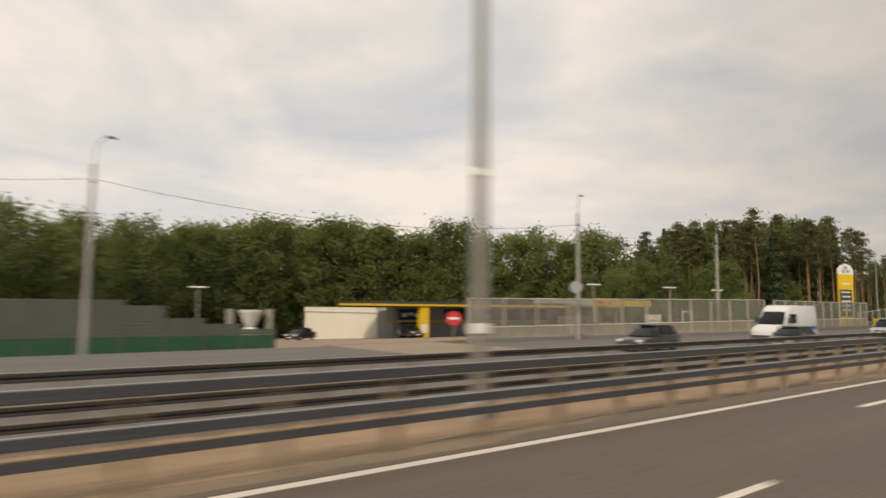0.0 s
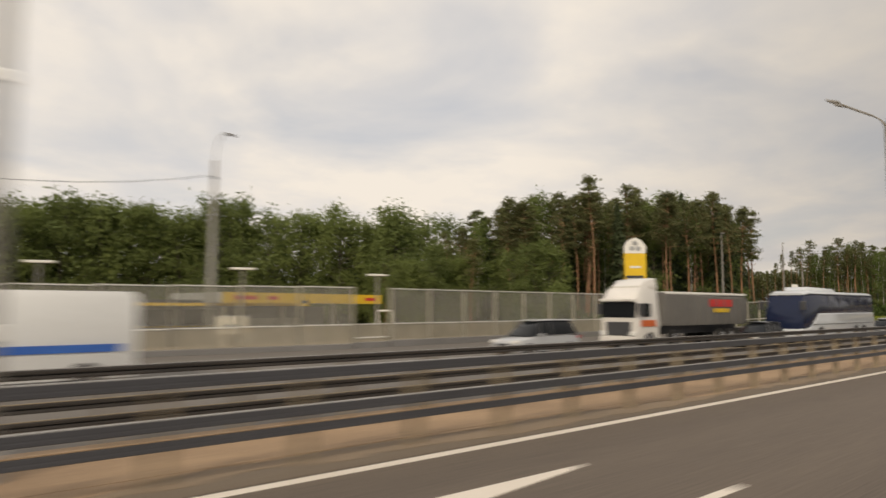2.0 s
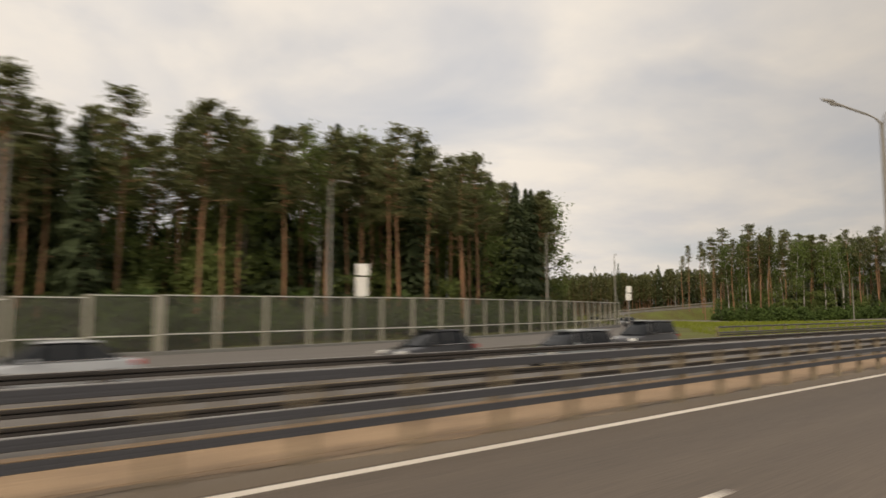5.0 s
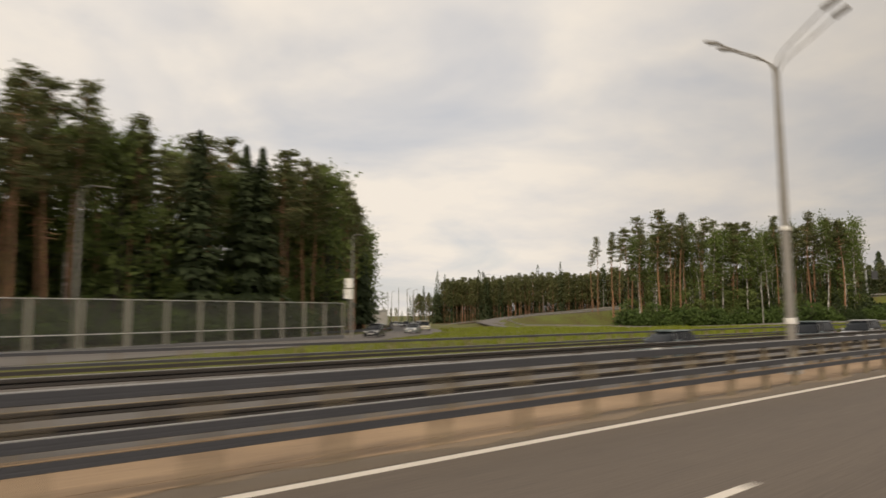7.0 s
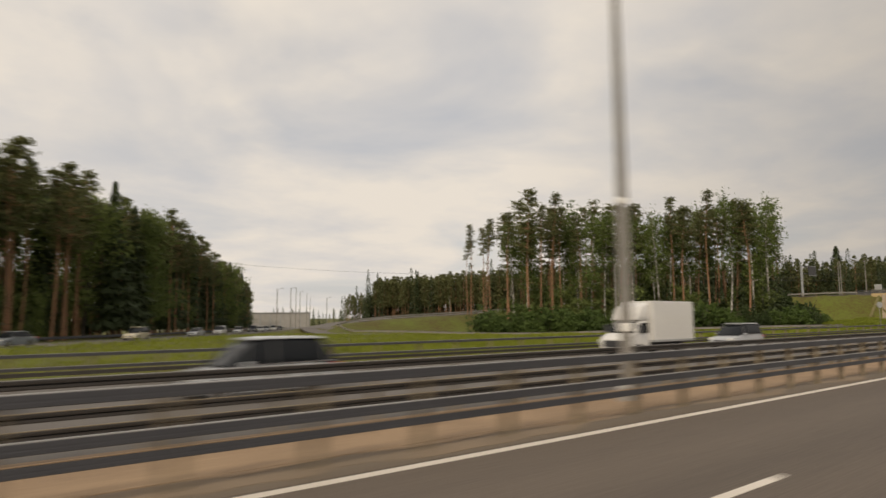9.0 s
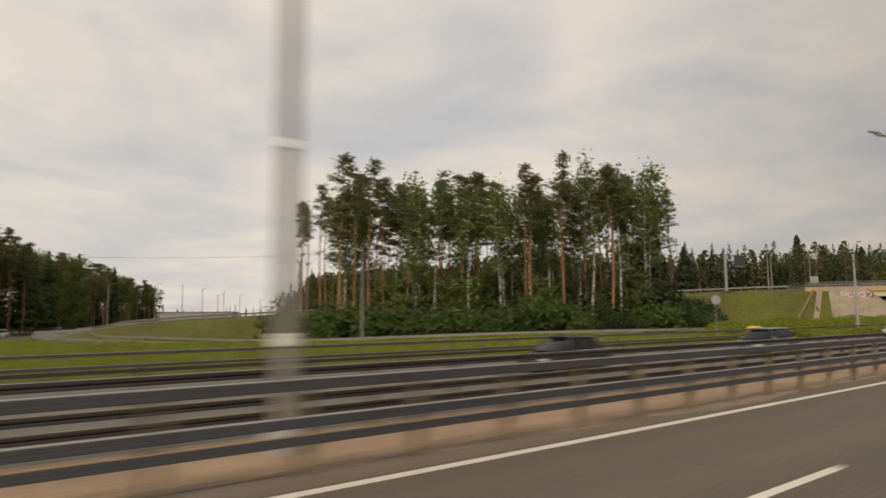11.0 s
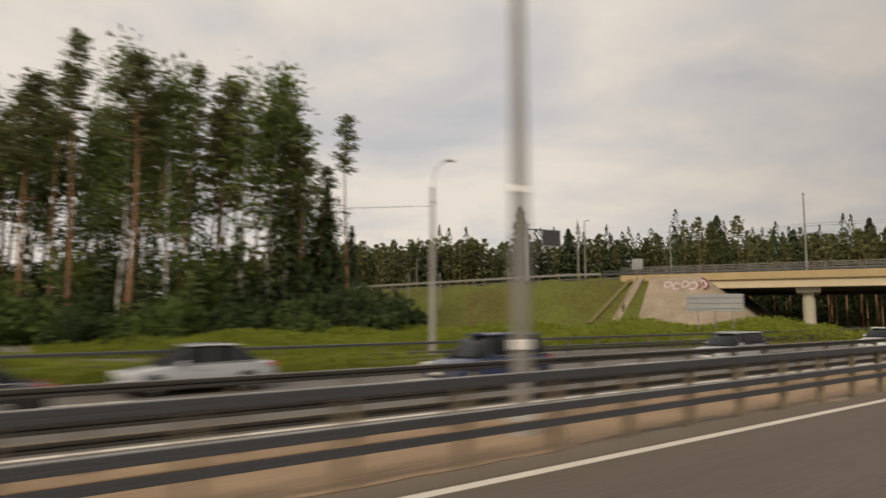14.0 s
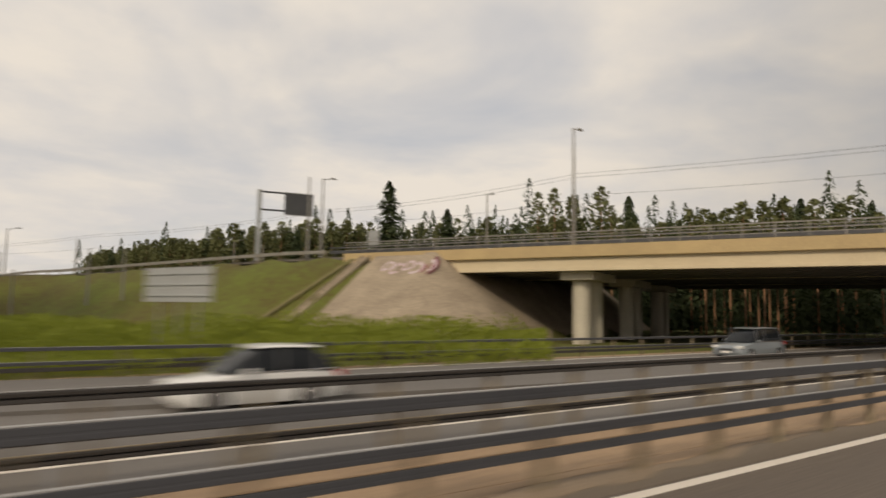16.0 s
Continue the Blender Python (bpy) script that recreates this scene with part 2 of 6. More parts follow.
M["tyre"] = mat("tyre", (0.02, 0.02, 0.02), 0.85, (0.012, 0.012, 0.012), 3, 20, 0.4)
M["chrome"] = mat("chrome", (0.55, 0.55, 0.56), 0.25, (0.45, 0.45, 0.46), 2, 8, 0.4, metal=0.9)
M["lamp_lens"] = mat("lamp_lens", (0.75, 0.75, 0.72), 0.15, (0.6, 0.6, 0.58), 2, 9, 0.4)
M["tail_lens"] = mat("tail_lens", (0.5, 0.02, 0.02), 0.2, (0.4, 0.02, 0.02), 2, 9, 0.4)
M["tarp"] = mat("tarp", (0.17, 0.165, 0.15), 0.7, (0.12, 0.115, 0.11), 0.8, 9, 0.5)
M["orange"] = mat("orange", (0.62, 0.13, 0.03), 0.6, (0.45, 0.09, 0.02), 1, 8, 0.5)
M["wire"] = mat("wire", (0.06, 0.06, 0.065), 0.6, (0.045, 0.045, 0.05), 2, 8, 0.4)
M["screen"] = sheet_mat("screen", (0.40, 0.385, 0.34), 0.76, (0.93, 0.93, 0.90))
M["screen_low"] = sheet_mat("screen_low", (0.45, 0.41, 0.33), 0.45, (0.93, 0.92, 0.88))
M["screen_clear"] = sheet_mat("screen_clear", (0.17, 0.165, 0.145), 0.80, (0.88, 0.89, 0.85))
M["screen_post"] = mat("screen_post", (0.42, 0.395, 0.325), 0.6, (0.32, 0.30, 0.245), 0.7, 9, 0.5)
M["pine_bark"] = mat("pine_bark", (0.39, 0.20, 0.105), 0.9, (0.18, 0.11, 0.068), 0.35, 5, 0.55, 0.6)
M["dark_bark"] = mat("dark_bark", (0.085, 0.07, 0.055), 0.9, (0.05, 0.042, 0.034), 0.5, 6, 0.5, 0.6)
M["birch_bark"] = mat("birch_bark", (0.66, 0.63, 0.57), 0.8, (0.07, 0.06, 0.05), 1.1, 2.4, 0.9, 0.3, stretch=(1, 1, 0.9))
M["pine_leaf"] = leaf_mat("pine_leaf", (0.200, 0.205, 0.082), (0.096, 0.110, 0.056))
M["spruce_leaf"] = leaf_mat("spruce_leaf", (0.094, 0.120, 0.052), (0.058, 0.078, 0.040))
M["birch_leaf"] = leaf_mat("birch_leaf", (0.185, 0.232, 0.062), (0.072, 0.108, 0.034))
M["broad_leaf"] = leaf_mat("broad_leaf", (0.212, 0.258, 0.074), (0.096, 0.130, 0.046))
M["bush_leaf"] = leaf_mat("bush_leaf", (0.125, 0.185, 0.045), (0.036, 0.062, 0.020))
# bush_leaf made darker: the grove's shaded side put into the colour
M["shaded_bush_leaf"] = leaf_mat("shaded_bush_leaf", (0.075, 0.108, 0.036), (0.028, 0.045, 0.018))
M["weed_leaf"] = leaf_mat("weed_leaf", (0.29, 0.315, 0.042), (0.135, 0.175, 0.024))


# ---- mesh helpers ----
def from_bm(name, bm, material):
    me = bpy.data.meshes.new(name)
    bm.to_mesh(me)
    bm.free()
    me.materials.append(material)
    return me


def mesh_of(name, verts, faces, material, smooth=False):
    me = bpy.data.meshes.new(name)
    me.from_pydata([tuple(v) for v in verts], [], faces)
    me.materials.append(material)
    if smooth:
        me.polygons.foreach_set("use_smooth", [True] * len(me.polygons))
    me.update()
    return me


def child(ob, parent, label=""):
    if parent is not None:
        ob.parent = parent
    return tagged(ob, label)


def part(name, bm, material, parent, label=""):
    return child(new(name, from_bm(name, bm, material)), parent, label)


def part_mesh(name, me, parent, label="", m=None):
    ob = child(new(name, me), parent, label)
    if m is not None:
        ob.matrix_basis = m
    return ob


def thing(name, label, category, place=None, group="", kind=""):
    ob = tagged(new(name), label, category, group, kind)
    ob.empty_display_size = 0.3
    if place is not None:
        ob.matrix_basis = place
    return ob


def box(bm, x0, x1, y0, y1, z0, z1, bevel=0.0, m=None):
    r = bmesh.ops.create_cube(bm, size=1.0)
    vs = r["verts"]
    for v in vs:
        v.co = Vector((x0 + (v.co.x + 0.5) * (x1 - x0), y0 + (v.co.y + 0.5) * (y1 - y0), z0 + (v.co.z + 0.5) * (z1 - z0)))
    if bevel:
        es = list({e for v in vs for e in v.link_edges})
        r = bmesh.ops.bevel(bm, geom=es, offset=bevel, segments=2, affect="EDGES", profile=0.6)
        vs = list({v for f in r["faces"] for v in f.verts} | {v for v in vs if v.is_valid})
    if m is not None:
        bmesh.ops.transform(bm, matrix=m, verts=[v for v in vs if v.is_valid])
    return bm


def boxed(x0, x1, y0, y1, z0, z1, bevel=0.0):
    return box(bmesh.new(), x0, x1, y0, y1, z0, z1, bevel)


def cyl(bm, p, q, r0, r1=None, n=10):
    """A tapered round bar from p to q."""
    p, q = Vector(p), Vector(q)
    r1 = r0 if r1 is None else r1
    d = q - p
    m = Matrix.Translation((p + q) / 2) @ d.to_track_quat("Z", "Y").to_matrix().to_4x4()
    bmesh.ops.create_cone(bm, cap_ends=True, segments=n, radius1=r0, radius2=r1, depth=d.length, matrix=m)
    return bm


def rod(p, q, r0, r1=None, n=10):
    return cyl(bmesh.new(), p, q, r0, r1, n)


def lathe(profile, n=16):
    bm = bmesh.new()
    rings = []
    for r, z in profile:
        rings.append([bm.verts.new((r * math.cos(2 * math.pi * i / n), r * math.sin(2 * math.pi * i / n), z)) for i in range(n)])
    for a, b in zip(rings, rings[1:]):
        for i in range(n):
            bm.faces.new((a[i], a[(i + 1) % n], b[(i + 1) % n], b[i]))
    bm.faces.new(rings[0][::-1])
    bm.faces.new(rings[-1])
    return bm


def sweep(points, closed_profile):
    """A profile of (side, up) drawn along a line of points in plan."""
    bm = bmesh.new()
    pts = [Vector(p) for p in points]
    rings = []
    for i, p in enumerate(pts):
        d = pts[min(i + 1, len(pts) - 1)] - pts[max(i - 1, 0)]
        d.z = 0
        d.normalize()
        side = Vector((-d.y, d.x, 0))
        rings.append([bm.verts.new(p + side * s + Vector((0, 0, u))) for s, u in closed_profile])
    n = len(closed_profile)
    for a, b in zip(rings, rings[1:]):
        for i in range(n):
            bm.faces.new((a[i], b[i], b[(i + 1) % n], a[(i + 1) % n]))
    bm.faces.new(rings[0])
    bm.faces.new(rings[-1][::-1])
    bmesh.ops.recalc_face_normals(bm, faces=bm.faces[:])
    return bm


def smooth_line(points, step=4.0):
    """A smooth plan line through points (x, y)."""
    pts = [Vector((*p, 0)) for p in points]
    pts = [pts[0] * 2 - pts[1]] + pts + [pts[-1] * 2 - pts[-2]]
    out = []
    for a, b, c, d in zip(pts, pts[1:], pts[2:], pts[3:]):
        n = max(2, round((c - b).length / step))
        for i in range(n):
            t = i / n
            out.append(0.5 * ((2 * b) + (c - a) * t + (2 * a - 5 * b + 4 * c - d) * t * t + (3 * b - a - 3 * c + d) * t ** 3))
    return out + [pts[-2]]


# ---- ground, roads ----
C0, U, N = Vector((407.0, 55.0)), Vector((-0.407, 0.913)), Vector((0.913, 0.407))
DECK_TOP = 7.2


def FAR_Z(y):
    """Height of the opposite carriageway, which leans towards the median."""
    return -0.12 + 0.0106 * (y - 14.0)


def smooth01(t):
    t = min(1.0, max(0.0, t))
    return t * t * (3 - 2 * t)


def fall(x, y):
    """The land falls away from the road, most beside the filling station."""
    if 0 < y < 28:
        return -0.34
    s = 0.052 - 0.040 * smooth01((x - 95) / 80)
    dip = 0.0 if y < 40 else 0.9 * math.exp(-((x - 306) / 24) ** 2 - ((y - 80) / 22) ** 2)
    step = 0.115 * (1 - smooth01((x - 24) / 12)) * min(14.0, max(0.0, y - 34))
    return -0.06 - max(step, min(4.2, s * max(0.0, y - 34))) - dip


LOOP = ((286, 118, 0.1), (292, 121.5, 1.0), (304, 122.5, 1.8), (322, 121.5, 2.6), (345, 118, 3.9), (366, 113, 5.0), (386, 108, 6.2))


def loop_z(x, y):
    """The low bank that lifts the looping ramp to the crossing road."""
    if x < 262 or x > 392 or y < 80 or y > 165:
        return -99.0
    xs = [p[0] for p in LOOP]
    yc, zc = float(np.interp(x, xs, [p[1] for p in LOOP])), float(np.interp(x, xs, [p[2] for p in LOOP]))
    return zc - max(0.0, math.hypot(max(0.0, xs[0] - x), y - yc) - 6.0) / 2.2


def bank_z(x, y):
    """The embankment that carries the crossing road."""
    p = Vector((x, y)) - C0
    r, q = p.dot(U), p.dot(N)
    end = max(0.0, -7.0 - r) / 1.15
    side = max(0.0, -q, q - 42.0) / 1.45
    top = float(np.interp(r, (12, 57, 85, 120, 170), (DECK_TOP, 6.0, 5.0, 2.0, -3.0)))
    return max(top - math.hypot(end, side), loop_z(x, y))


def ground_z(x, y):
    return max(fall(x, y), bank_z(x, y) if y > 30 else -99)


def build_ground():
    xs = [-2600, -1200, -600, -300, -150, -90] + list(np.arange(-60, 560, 3.0)) + [580, 620, 700, 850, 1100, 1600, 2800]
    ys = [-2500, -900, -300, -100, -40, -14, 6, 20, 24, 27, 30, 32] + list(np.arange(34, 300, 3.0)) + [310, 340, 400, 500, 700, 1100, 1800, 3000]
    rng = np.random.default_rng(5)
    verts = []
    for y in ys:
        for x in xs:
            z = ground_z(x, y)
            if y > 36 and -60 < x < 560 and y < 300:
                z += float(rng.uniform(-0.08, 0.08))
            if not (-9 < x < 470) or y > 300:
                z = min(z, -0.06)
            verts.append((x, y, z))
    w = len(xs)
    faces = [(j * w + i, j * w + i + 1, (j + 1) * w + i + 1, (j + 1) * w + i) for j in range(len(ys) - 1) for i in range(w - 1)]
    tagged(new("ground", mesh_of("ground", verts, faces, M["grass"], True)), "rough summer grass beside the motorway", "ground", kind="structure")


build_ground()


def ribbon(name, centre, half, lift, material, label, category="road", zf=ground_z, depth=0.25):
    prof = [(half, lift), (half, lift - depth), (-half, lift - depth), (-half, lift)]
    pts = [(p[0], p[1], zf(p[0], p[1])) for p in centre]
    return tagged(new(name, from_bm(name, sweep(pts, prof), material)), label, category, kind="structure")


def bend(x):
    """The motorway swings gently to the left before the bridge."""
    return 0.72 * smooth01((x - 285) / 82)


def along(x0, x1, y, z=0.0, step=4.0):
    return [(x, y + bend(x), z) for x in np.linspace(x0, x1, max(2, round((x1 - x0) / step) + 1))]


def strip(name, y0, y1, z, material, label, category, x0=-70.0, x1=520.0, depth=0.2, z1=None):
    z1 = z if z1 is None else z1
    bm = sweep(along(x0, x1, 0.0), [(y0, z), (y0, z - depth), (y1, z1 - depth), (y1, z1)])
    return tagged(new(name, from_bm(name, bm, material)), label, category, kind="structure")


strip("road_near", -9.0, 8.06, 0.0, M["asphalt"], "worn brown-grey asphalt of the motorway carriageway", "road")
strip("verge_near", -16.0, -9.0, -0.02, M["dust"], "dusty gravel verge of the motorway", "verge")
strip("shoulder_median", 8.06, 9.2, 0.004, M["dust"], "dusty paved strip beside the edge line", "shoulder", z1=0.0)
strip("median", 9.2, 12.6, 0.02, M["sand"], "sandy median between the carriageways", "median", z1=-0.11)


def sand_drift(inner, low, high, z, material, label, seed):
    """Thin sand blown over the paved strip, with a ragged edge."""
    rng = random.Random(seed)
    pts, verts, reach = along(-70, 520, 0.0, 0.0, 0.4), [], 0.5
    for p in pts:
        reach = min(1.0, max(0.0, reach + rng.uniform(-0.28, 0.28)))
        verts += [(p[0], p[1] + inner, z), (p[0], p[1] + high + (low - high) * reach, z)]
    faces = [(2 * i + 1, 2 * i + 3, 2 * i + 2, 2 * i) for i in range(len(pts) - 1)]
    ob = tagged(new("sand_drift", mesh_of("sand_drift", verts, faces, material)), label, "sand", kind="structure")
    ob.modifiers.new("thick", "SOLIDIFY").thickness = 0.005


sand_drift(9.24, 8.22, 8.95, 0.0085, M["thin_sand"], "thin brown sand blown over the paved strip", 5)
sand_drift(9.25, 8.66, 9.18, 0.0145, M["sand"], "pale sand spilling from the median", 6)
strip("road_far", 12.6, 25.6, FAR_Z(12.6), M["asphalt_far"], "pale dry asphalt of the opposite carriageway", "road", z1=FAR_Z(25.6))
strip("shoulder_far", 25.6, 28.2, -0.01, M["sand"], "sandy shoulder of the opposite carriageway", "shoulder", 122, 520, z1=-0.16)
strip("road_merge", 25.6, 32.2, -0.01, M["asphalt_far"], "pale asphalt of the merging lane", "road", 27, 122, z1=-0.03)
strip("forecourt_apron", 25.6, 34.6, -0.01, M["lot"], "dusty brown apron at the filling station exit", "apron", 19, 27, z1=-0.03)
strip("road_access", 25.6, 34.2, -0.01, M["asphalt_far"], "grey asphalt lane beside the fence", "road", -70, 19, z1=-0.06)
strip("road_access_slope", 34.2, 47.6, -0.06, M["asphalt_far"], "grey asphalt slope before the fence", "road", -70, 19, 0.5, z1=-1.52)
R1 = smooth_line([(96, 27.2), (122, 28.5), (140, 31.4), (165, 37.3), (187, 46.3), (203, 56.5), (216, 68), (231, 81), (251, 106), (277, 145), (333, 238), (450, 440)])
ribbon("road_slip", R1, 4.6, 0.10, M["asphalt_far"], "curving slip road that joins the motorway", zf=lambda x, y: -0.06 if y < 34 else fall(x, y))
R2 = smooth_line([(400, 21.0), (372, 24.5), (345, 32), (322, 46), (304, 66), (291, 87), (283.5, 103), (281.5, 112), (284, 119), (291, 122.5), (304, 123.5), (322, 122.5), (345, 119), (366, 114), (388, 107.5)])
ribbon("road_ramp", R2, 3.4, 0.12, M["asphalt_far"], "exit ramp that loops up to the crossing road", zf=lambda x, y: ground_z(x, y) if y > 60 else (fall(x, y) if y > 34 else -0.09))


def marking(name, y, width, x0, x1, z, label, material=None):
    bm = sweep(along(x0, x1, y), [(-width / 2, z + 0.004), (-width / 2, z - 0.003), (width / 2, z - 0.003), (width / 2, z + 0.004)])
    return tagged(new(name, from_bm(name, bm, material or M["paint"])), label, "road marking", kind="structure")


marking("edge_line_1", 7.87, 0.20, -70, 520, 0.003, "solid white edge line")
marking("edge_line_2", 14.0, 0.20, -70, 520, FAR_Z(14.0), "solid white edge line of the opposite carriageway")
marking("edge_line_3", 25.2, 0.20, 128, 520, FAR_Z(25.2), "solid white outer edge line")


def dashes(y, first, count, length, period, z, worn=False):
    me = None
    for i in range(count):
        if me is None:
            me = from_bm("lane_dash", boxed(0, length, -0.075, 0.075, -0.003, 0.004, 0), M["paint"])
        ob = tagged(new("lane_dash", me), "white painted lane dash on asphalt", "road marking", "lane dashes", "structure")
        x = first + i * period
        if worn:
            x += float(np.interp(x, (5, 30, 55, 80, 130, 192, 230, 312), (1.1, -0.3, -1.3, -0.9, -0.8, 1.0, 1.0, -1.1)))
        ob.matrix_basis = pose(x, y + bend(x), z)


DASH = 12.2
dashes(4.12, 5.0 - 6 * DASH, 46, 3.0, DASH, 0.003, True)
dashes(17.3, -60, 46, 3.3, DASH, FAR_Z(17.3))
dashes(20.4, -56, 46, 3.3, DASH, FAR_Z(20.4))


def road_arrow(x, y, tail):
    bm = bmesh.new()
    box(bm, 0, tail, -0.09, 0.09, -0.003, 0.004)
    pts = [(tail - 0.3, -0.1), (tail - 0.9, -0.5), (tail + 2.6, -0.05), (tail + 2.6, 0.05), (tail - 0.3, 0.1)]
    a = [bm.verts.new((px, py, 0.005)) for px, py in pts]
    b = [bm.verts.new((px, py, -0.003)) for px, py in pts]
    bm.faces.new(a)
    bm.faces.new(b[::-1])
    for i in range(len(pts)):
        bm.faces.new((a[i], b[i], b[(i + 1) % len(pts)], a[(i + 1) % len(pts)]))
    bmesh.ops.recalc_face_normals(bm, faces=bm.faces[:])
    ob = tagged(new("merge_arrow", from_bm("merge_arrow", bm, M["paint"])), "white painted lane arrow on asphalt", "road marking", "lane arrows", "structure")
    ob.matrix_basis = pose(x, y, 0.003)


for ax in (18.2, 46.8):
    road_arrow(ax, 6.06, 5.5)


# ---- crash barriers ----
def w_profile(z0, z1, depth=0.08, face=-1):
    h = z1 - z0
    pts = [(0, 0), (0.8, 0.03), (1, 0.10), (1, 0.40), (0.985, 0.44), (0.985, 0.56), (1, 0.60), (1, 0.96), (0.94, 1.0), (0, 1)]
    front = [(face * depth * a, z0 + h * b) for a, b in pts]
    back = [(s - face * 0.012, u) for s, u in reversed(front)]
    return front + back


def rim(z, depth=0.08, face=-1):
    """The top flange of a beam, its paler colour standing in for sky light."""
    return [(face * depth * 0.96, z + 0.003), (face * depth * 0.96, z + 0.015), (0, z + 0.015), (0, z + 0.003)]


def crash_barrier(name, points, beams, post_h, label, post_step=2.0, off=0.09, beam_mat=None, post_mat=None):
    """points: plan line with z; beams: (profile, material, label)."""
    b = thing(name, label, "crash barrier", group="crash barriers")
    for prof, m, lab in beams:
        part("beam", sweep(points, prof), m, b, lab)
    post = bmesh.new()
    box(post, -0.055, 0.055, -0.02, 0.05, -0.3, post_h)
    box(post, -0.055, -0.045, -0.07, 0.05, -0.3, post_h)
    box(post, 0.045, 0.055, -0.07, 0.05, -0.3, post_h)
    me = from_bm("post", post, post_mat or M["post"])
    # posts at even steps along the line
    run, nxt = 0.0, 0.0
    for a, c in zip(points, points[1:]):
        a, c = Vector(a), Vector(c)
        d = (c - a).length
        while nxt < run + d:
            p = a.lerp(c, (nxt - run) / d)
            ang = math.degrees(math.atan2(c.y - a.y, c.x - a.x))
            part_mesh("post", me, b, m=pose(p.x, p.y, p.z, 0, 0, ang) @ Matrix.Translation((0, off, 0)))
            nxt += post_step
        run += d
    return b


def grooved(z0, z1, depth=0.08):
    """The back of a beam: two lobes with a dark groove between them."""
    h = z1 - z0
    pts = [(0, 0), (-0.6, 0.04), (-0.75, 0.14), (-0.7, 0.40), (-0.1, 0.49), (-0.1, 0.55), (-0.7, 0.62), (-0.75, 0.90), (-0.5, 1.0), (0, 1)]
    front = [(depth * a, z0 + h * b) for a, b in pts]
    return front + [(0.02, z1), (0.02, z0)]


near_pts = along(-28, 452, 8.62)
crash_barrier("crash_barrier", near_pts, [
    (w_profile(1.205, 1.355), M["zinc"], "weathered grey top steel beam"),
    (rim(1.355), M["zinc_skylit"], "top flange painted pale as if lit by the sky"),
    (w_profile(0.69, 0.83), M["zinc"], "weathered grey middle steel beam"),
    (rim(0.83), M["zinc_skylit"], "top flange painted pale as if lit by the sky"),
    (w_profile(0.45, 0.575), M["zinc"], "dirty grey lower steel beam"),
    (rim(0.575, 0.05), M["sand"], "tan top flange lightened as if lit")], 1.33, "three-beam steel crash barrier along the sandy median", 2.0)
far_pts = along(-28, 452, 12.1)
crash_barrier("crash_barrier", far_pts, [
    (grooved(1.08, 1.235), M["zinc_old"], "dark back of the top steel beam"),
    (rim(1.235, 0.05), M["zinc_skylit"], "top flange painted pale as if lit by the sky"),
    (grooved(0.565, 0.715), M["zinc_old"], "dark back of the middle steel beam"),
    (rim(0.715, 0.05), M["post"], "tan top flange lightened as if lit"),
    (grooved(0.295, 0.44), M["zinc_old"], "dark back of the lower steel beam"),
    (rim(0.44, 0.04), M["post"], "tan top flange lightened as if lit")], 1.2,
    "three-beam steel crash barrier on the far side of the median", 2.3, off=0.05)
out_pts = along(172, 456, 26.5)
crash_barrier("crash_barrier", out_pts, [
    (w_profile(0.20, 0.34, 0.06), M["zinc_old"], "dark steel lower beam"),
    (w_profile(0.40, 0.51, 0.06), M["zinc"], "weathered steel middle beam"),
    (rim(0.51, 0.04), M["zinc_skylit"], "upper edge painted pale as if lit by the sky"),
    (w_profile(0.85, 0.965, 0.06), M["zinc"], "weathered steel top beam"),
    (rim(0.965, 0.04), M["zinc_skylit"], "upper edge painted pale as if lit by the sky")], 0.95,
    "steel crash barrier before the grass verge", 2.5, off=0.05)
slip_pts = []
for a, c in zip(R1, R1[1:]):
    if 208 < a.x < 400:
        d = (c - a).normalized()
        e = a - Vector((d.y, -d.x, 0)) * 5.0
        slip_pts.append((e.x, e.y, fall(e.x, e.y)))
crash_barrier("crash_barrier", slip_pts, [(w_profile(0.45, 0.78, 0.08), M["zinc"], "grey steel beam")], 0.75, "steel crash barrier beside the slip road", 3.0)
ramp_pts = []
for a, c in zip(R2, R2[1:]):
    if a.y > 36:
        d = (c - a).normalized()
        e = a + Vector((d.y, -d.x, 0)) * 4.2
        if a.x < 384:
            ramp_pts.append((e.x, e.y, ground_z(a.x, a.y) if a.y > 60 else fall(a.x, a.y)))
crash_barrier("crash_barrier", ramp_pts, [(w_profile(0.45, 0.78, 0.08), M["mast"], "pale steel beam")], 0.75, "steel crash barrier round the exit ramp", 3.0)


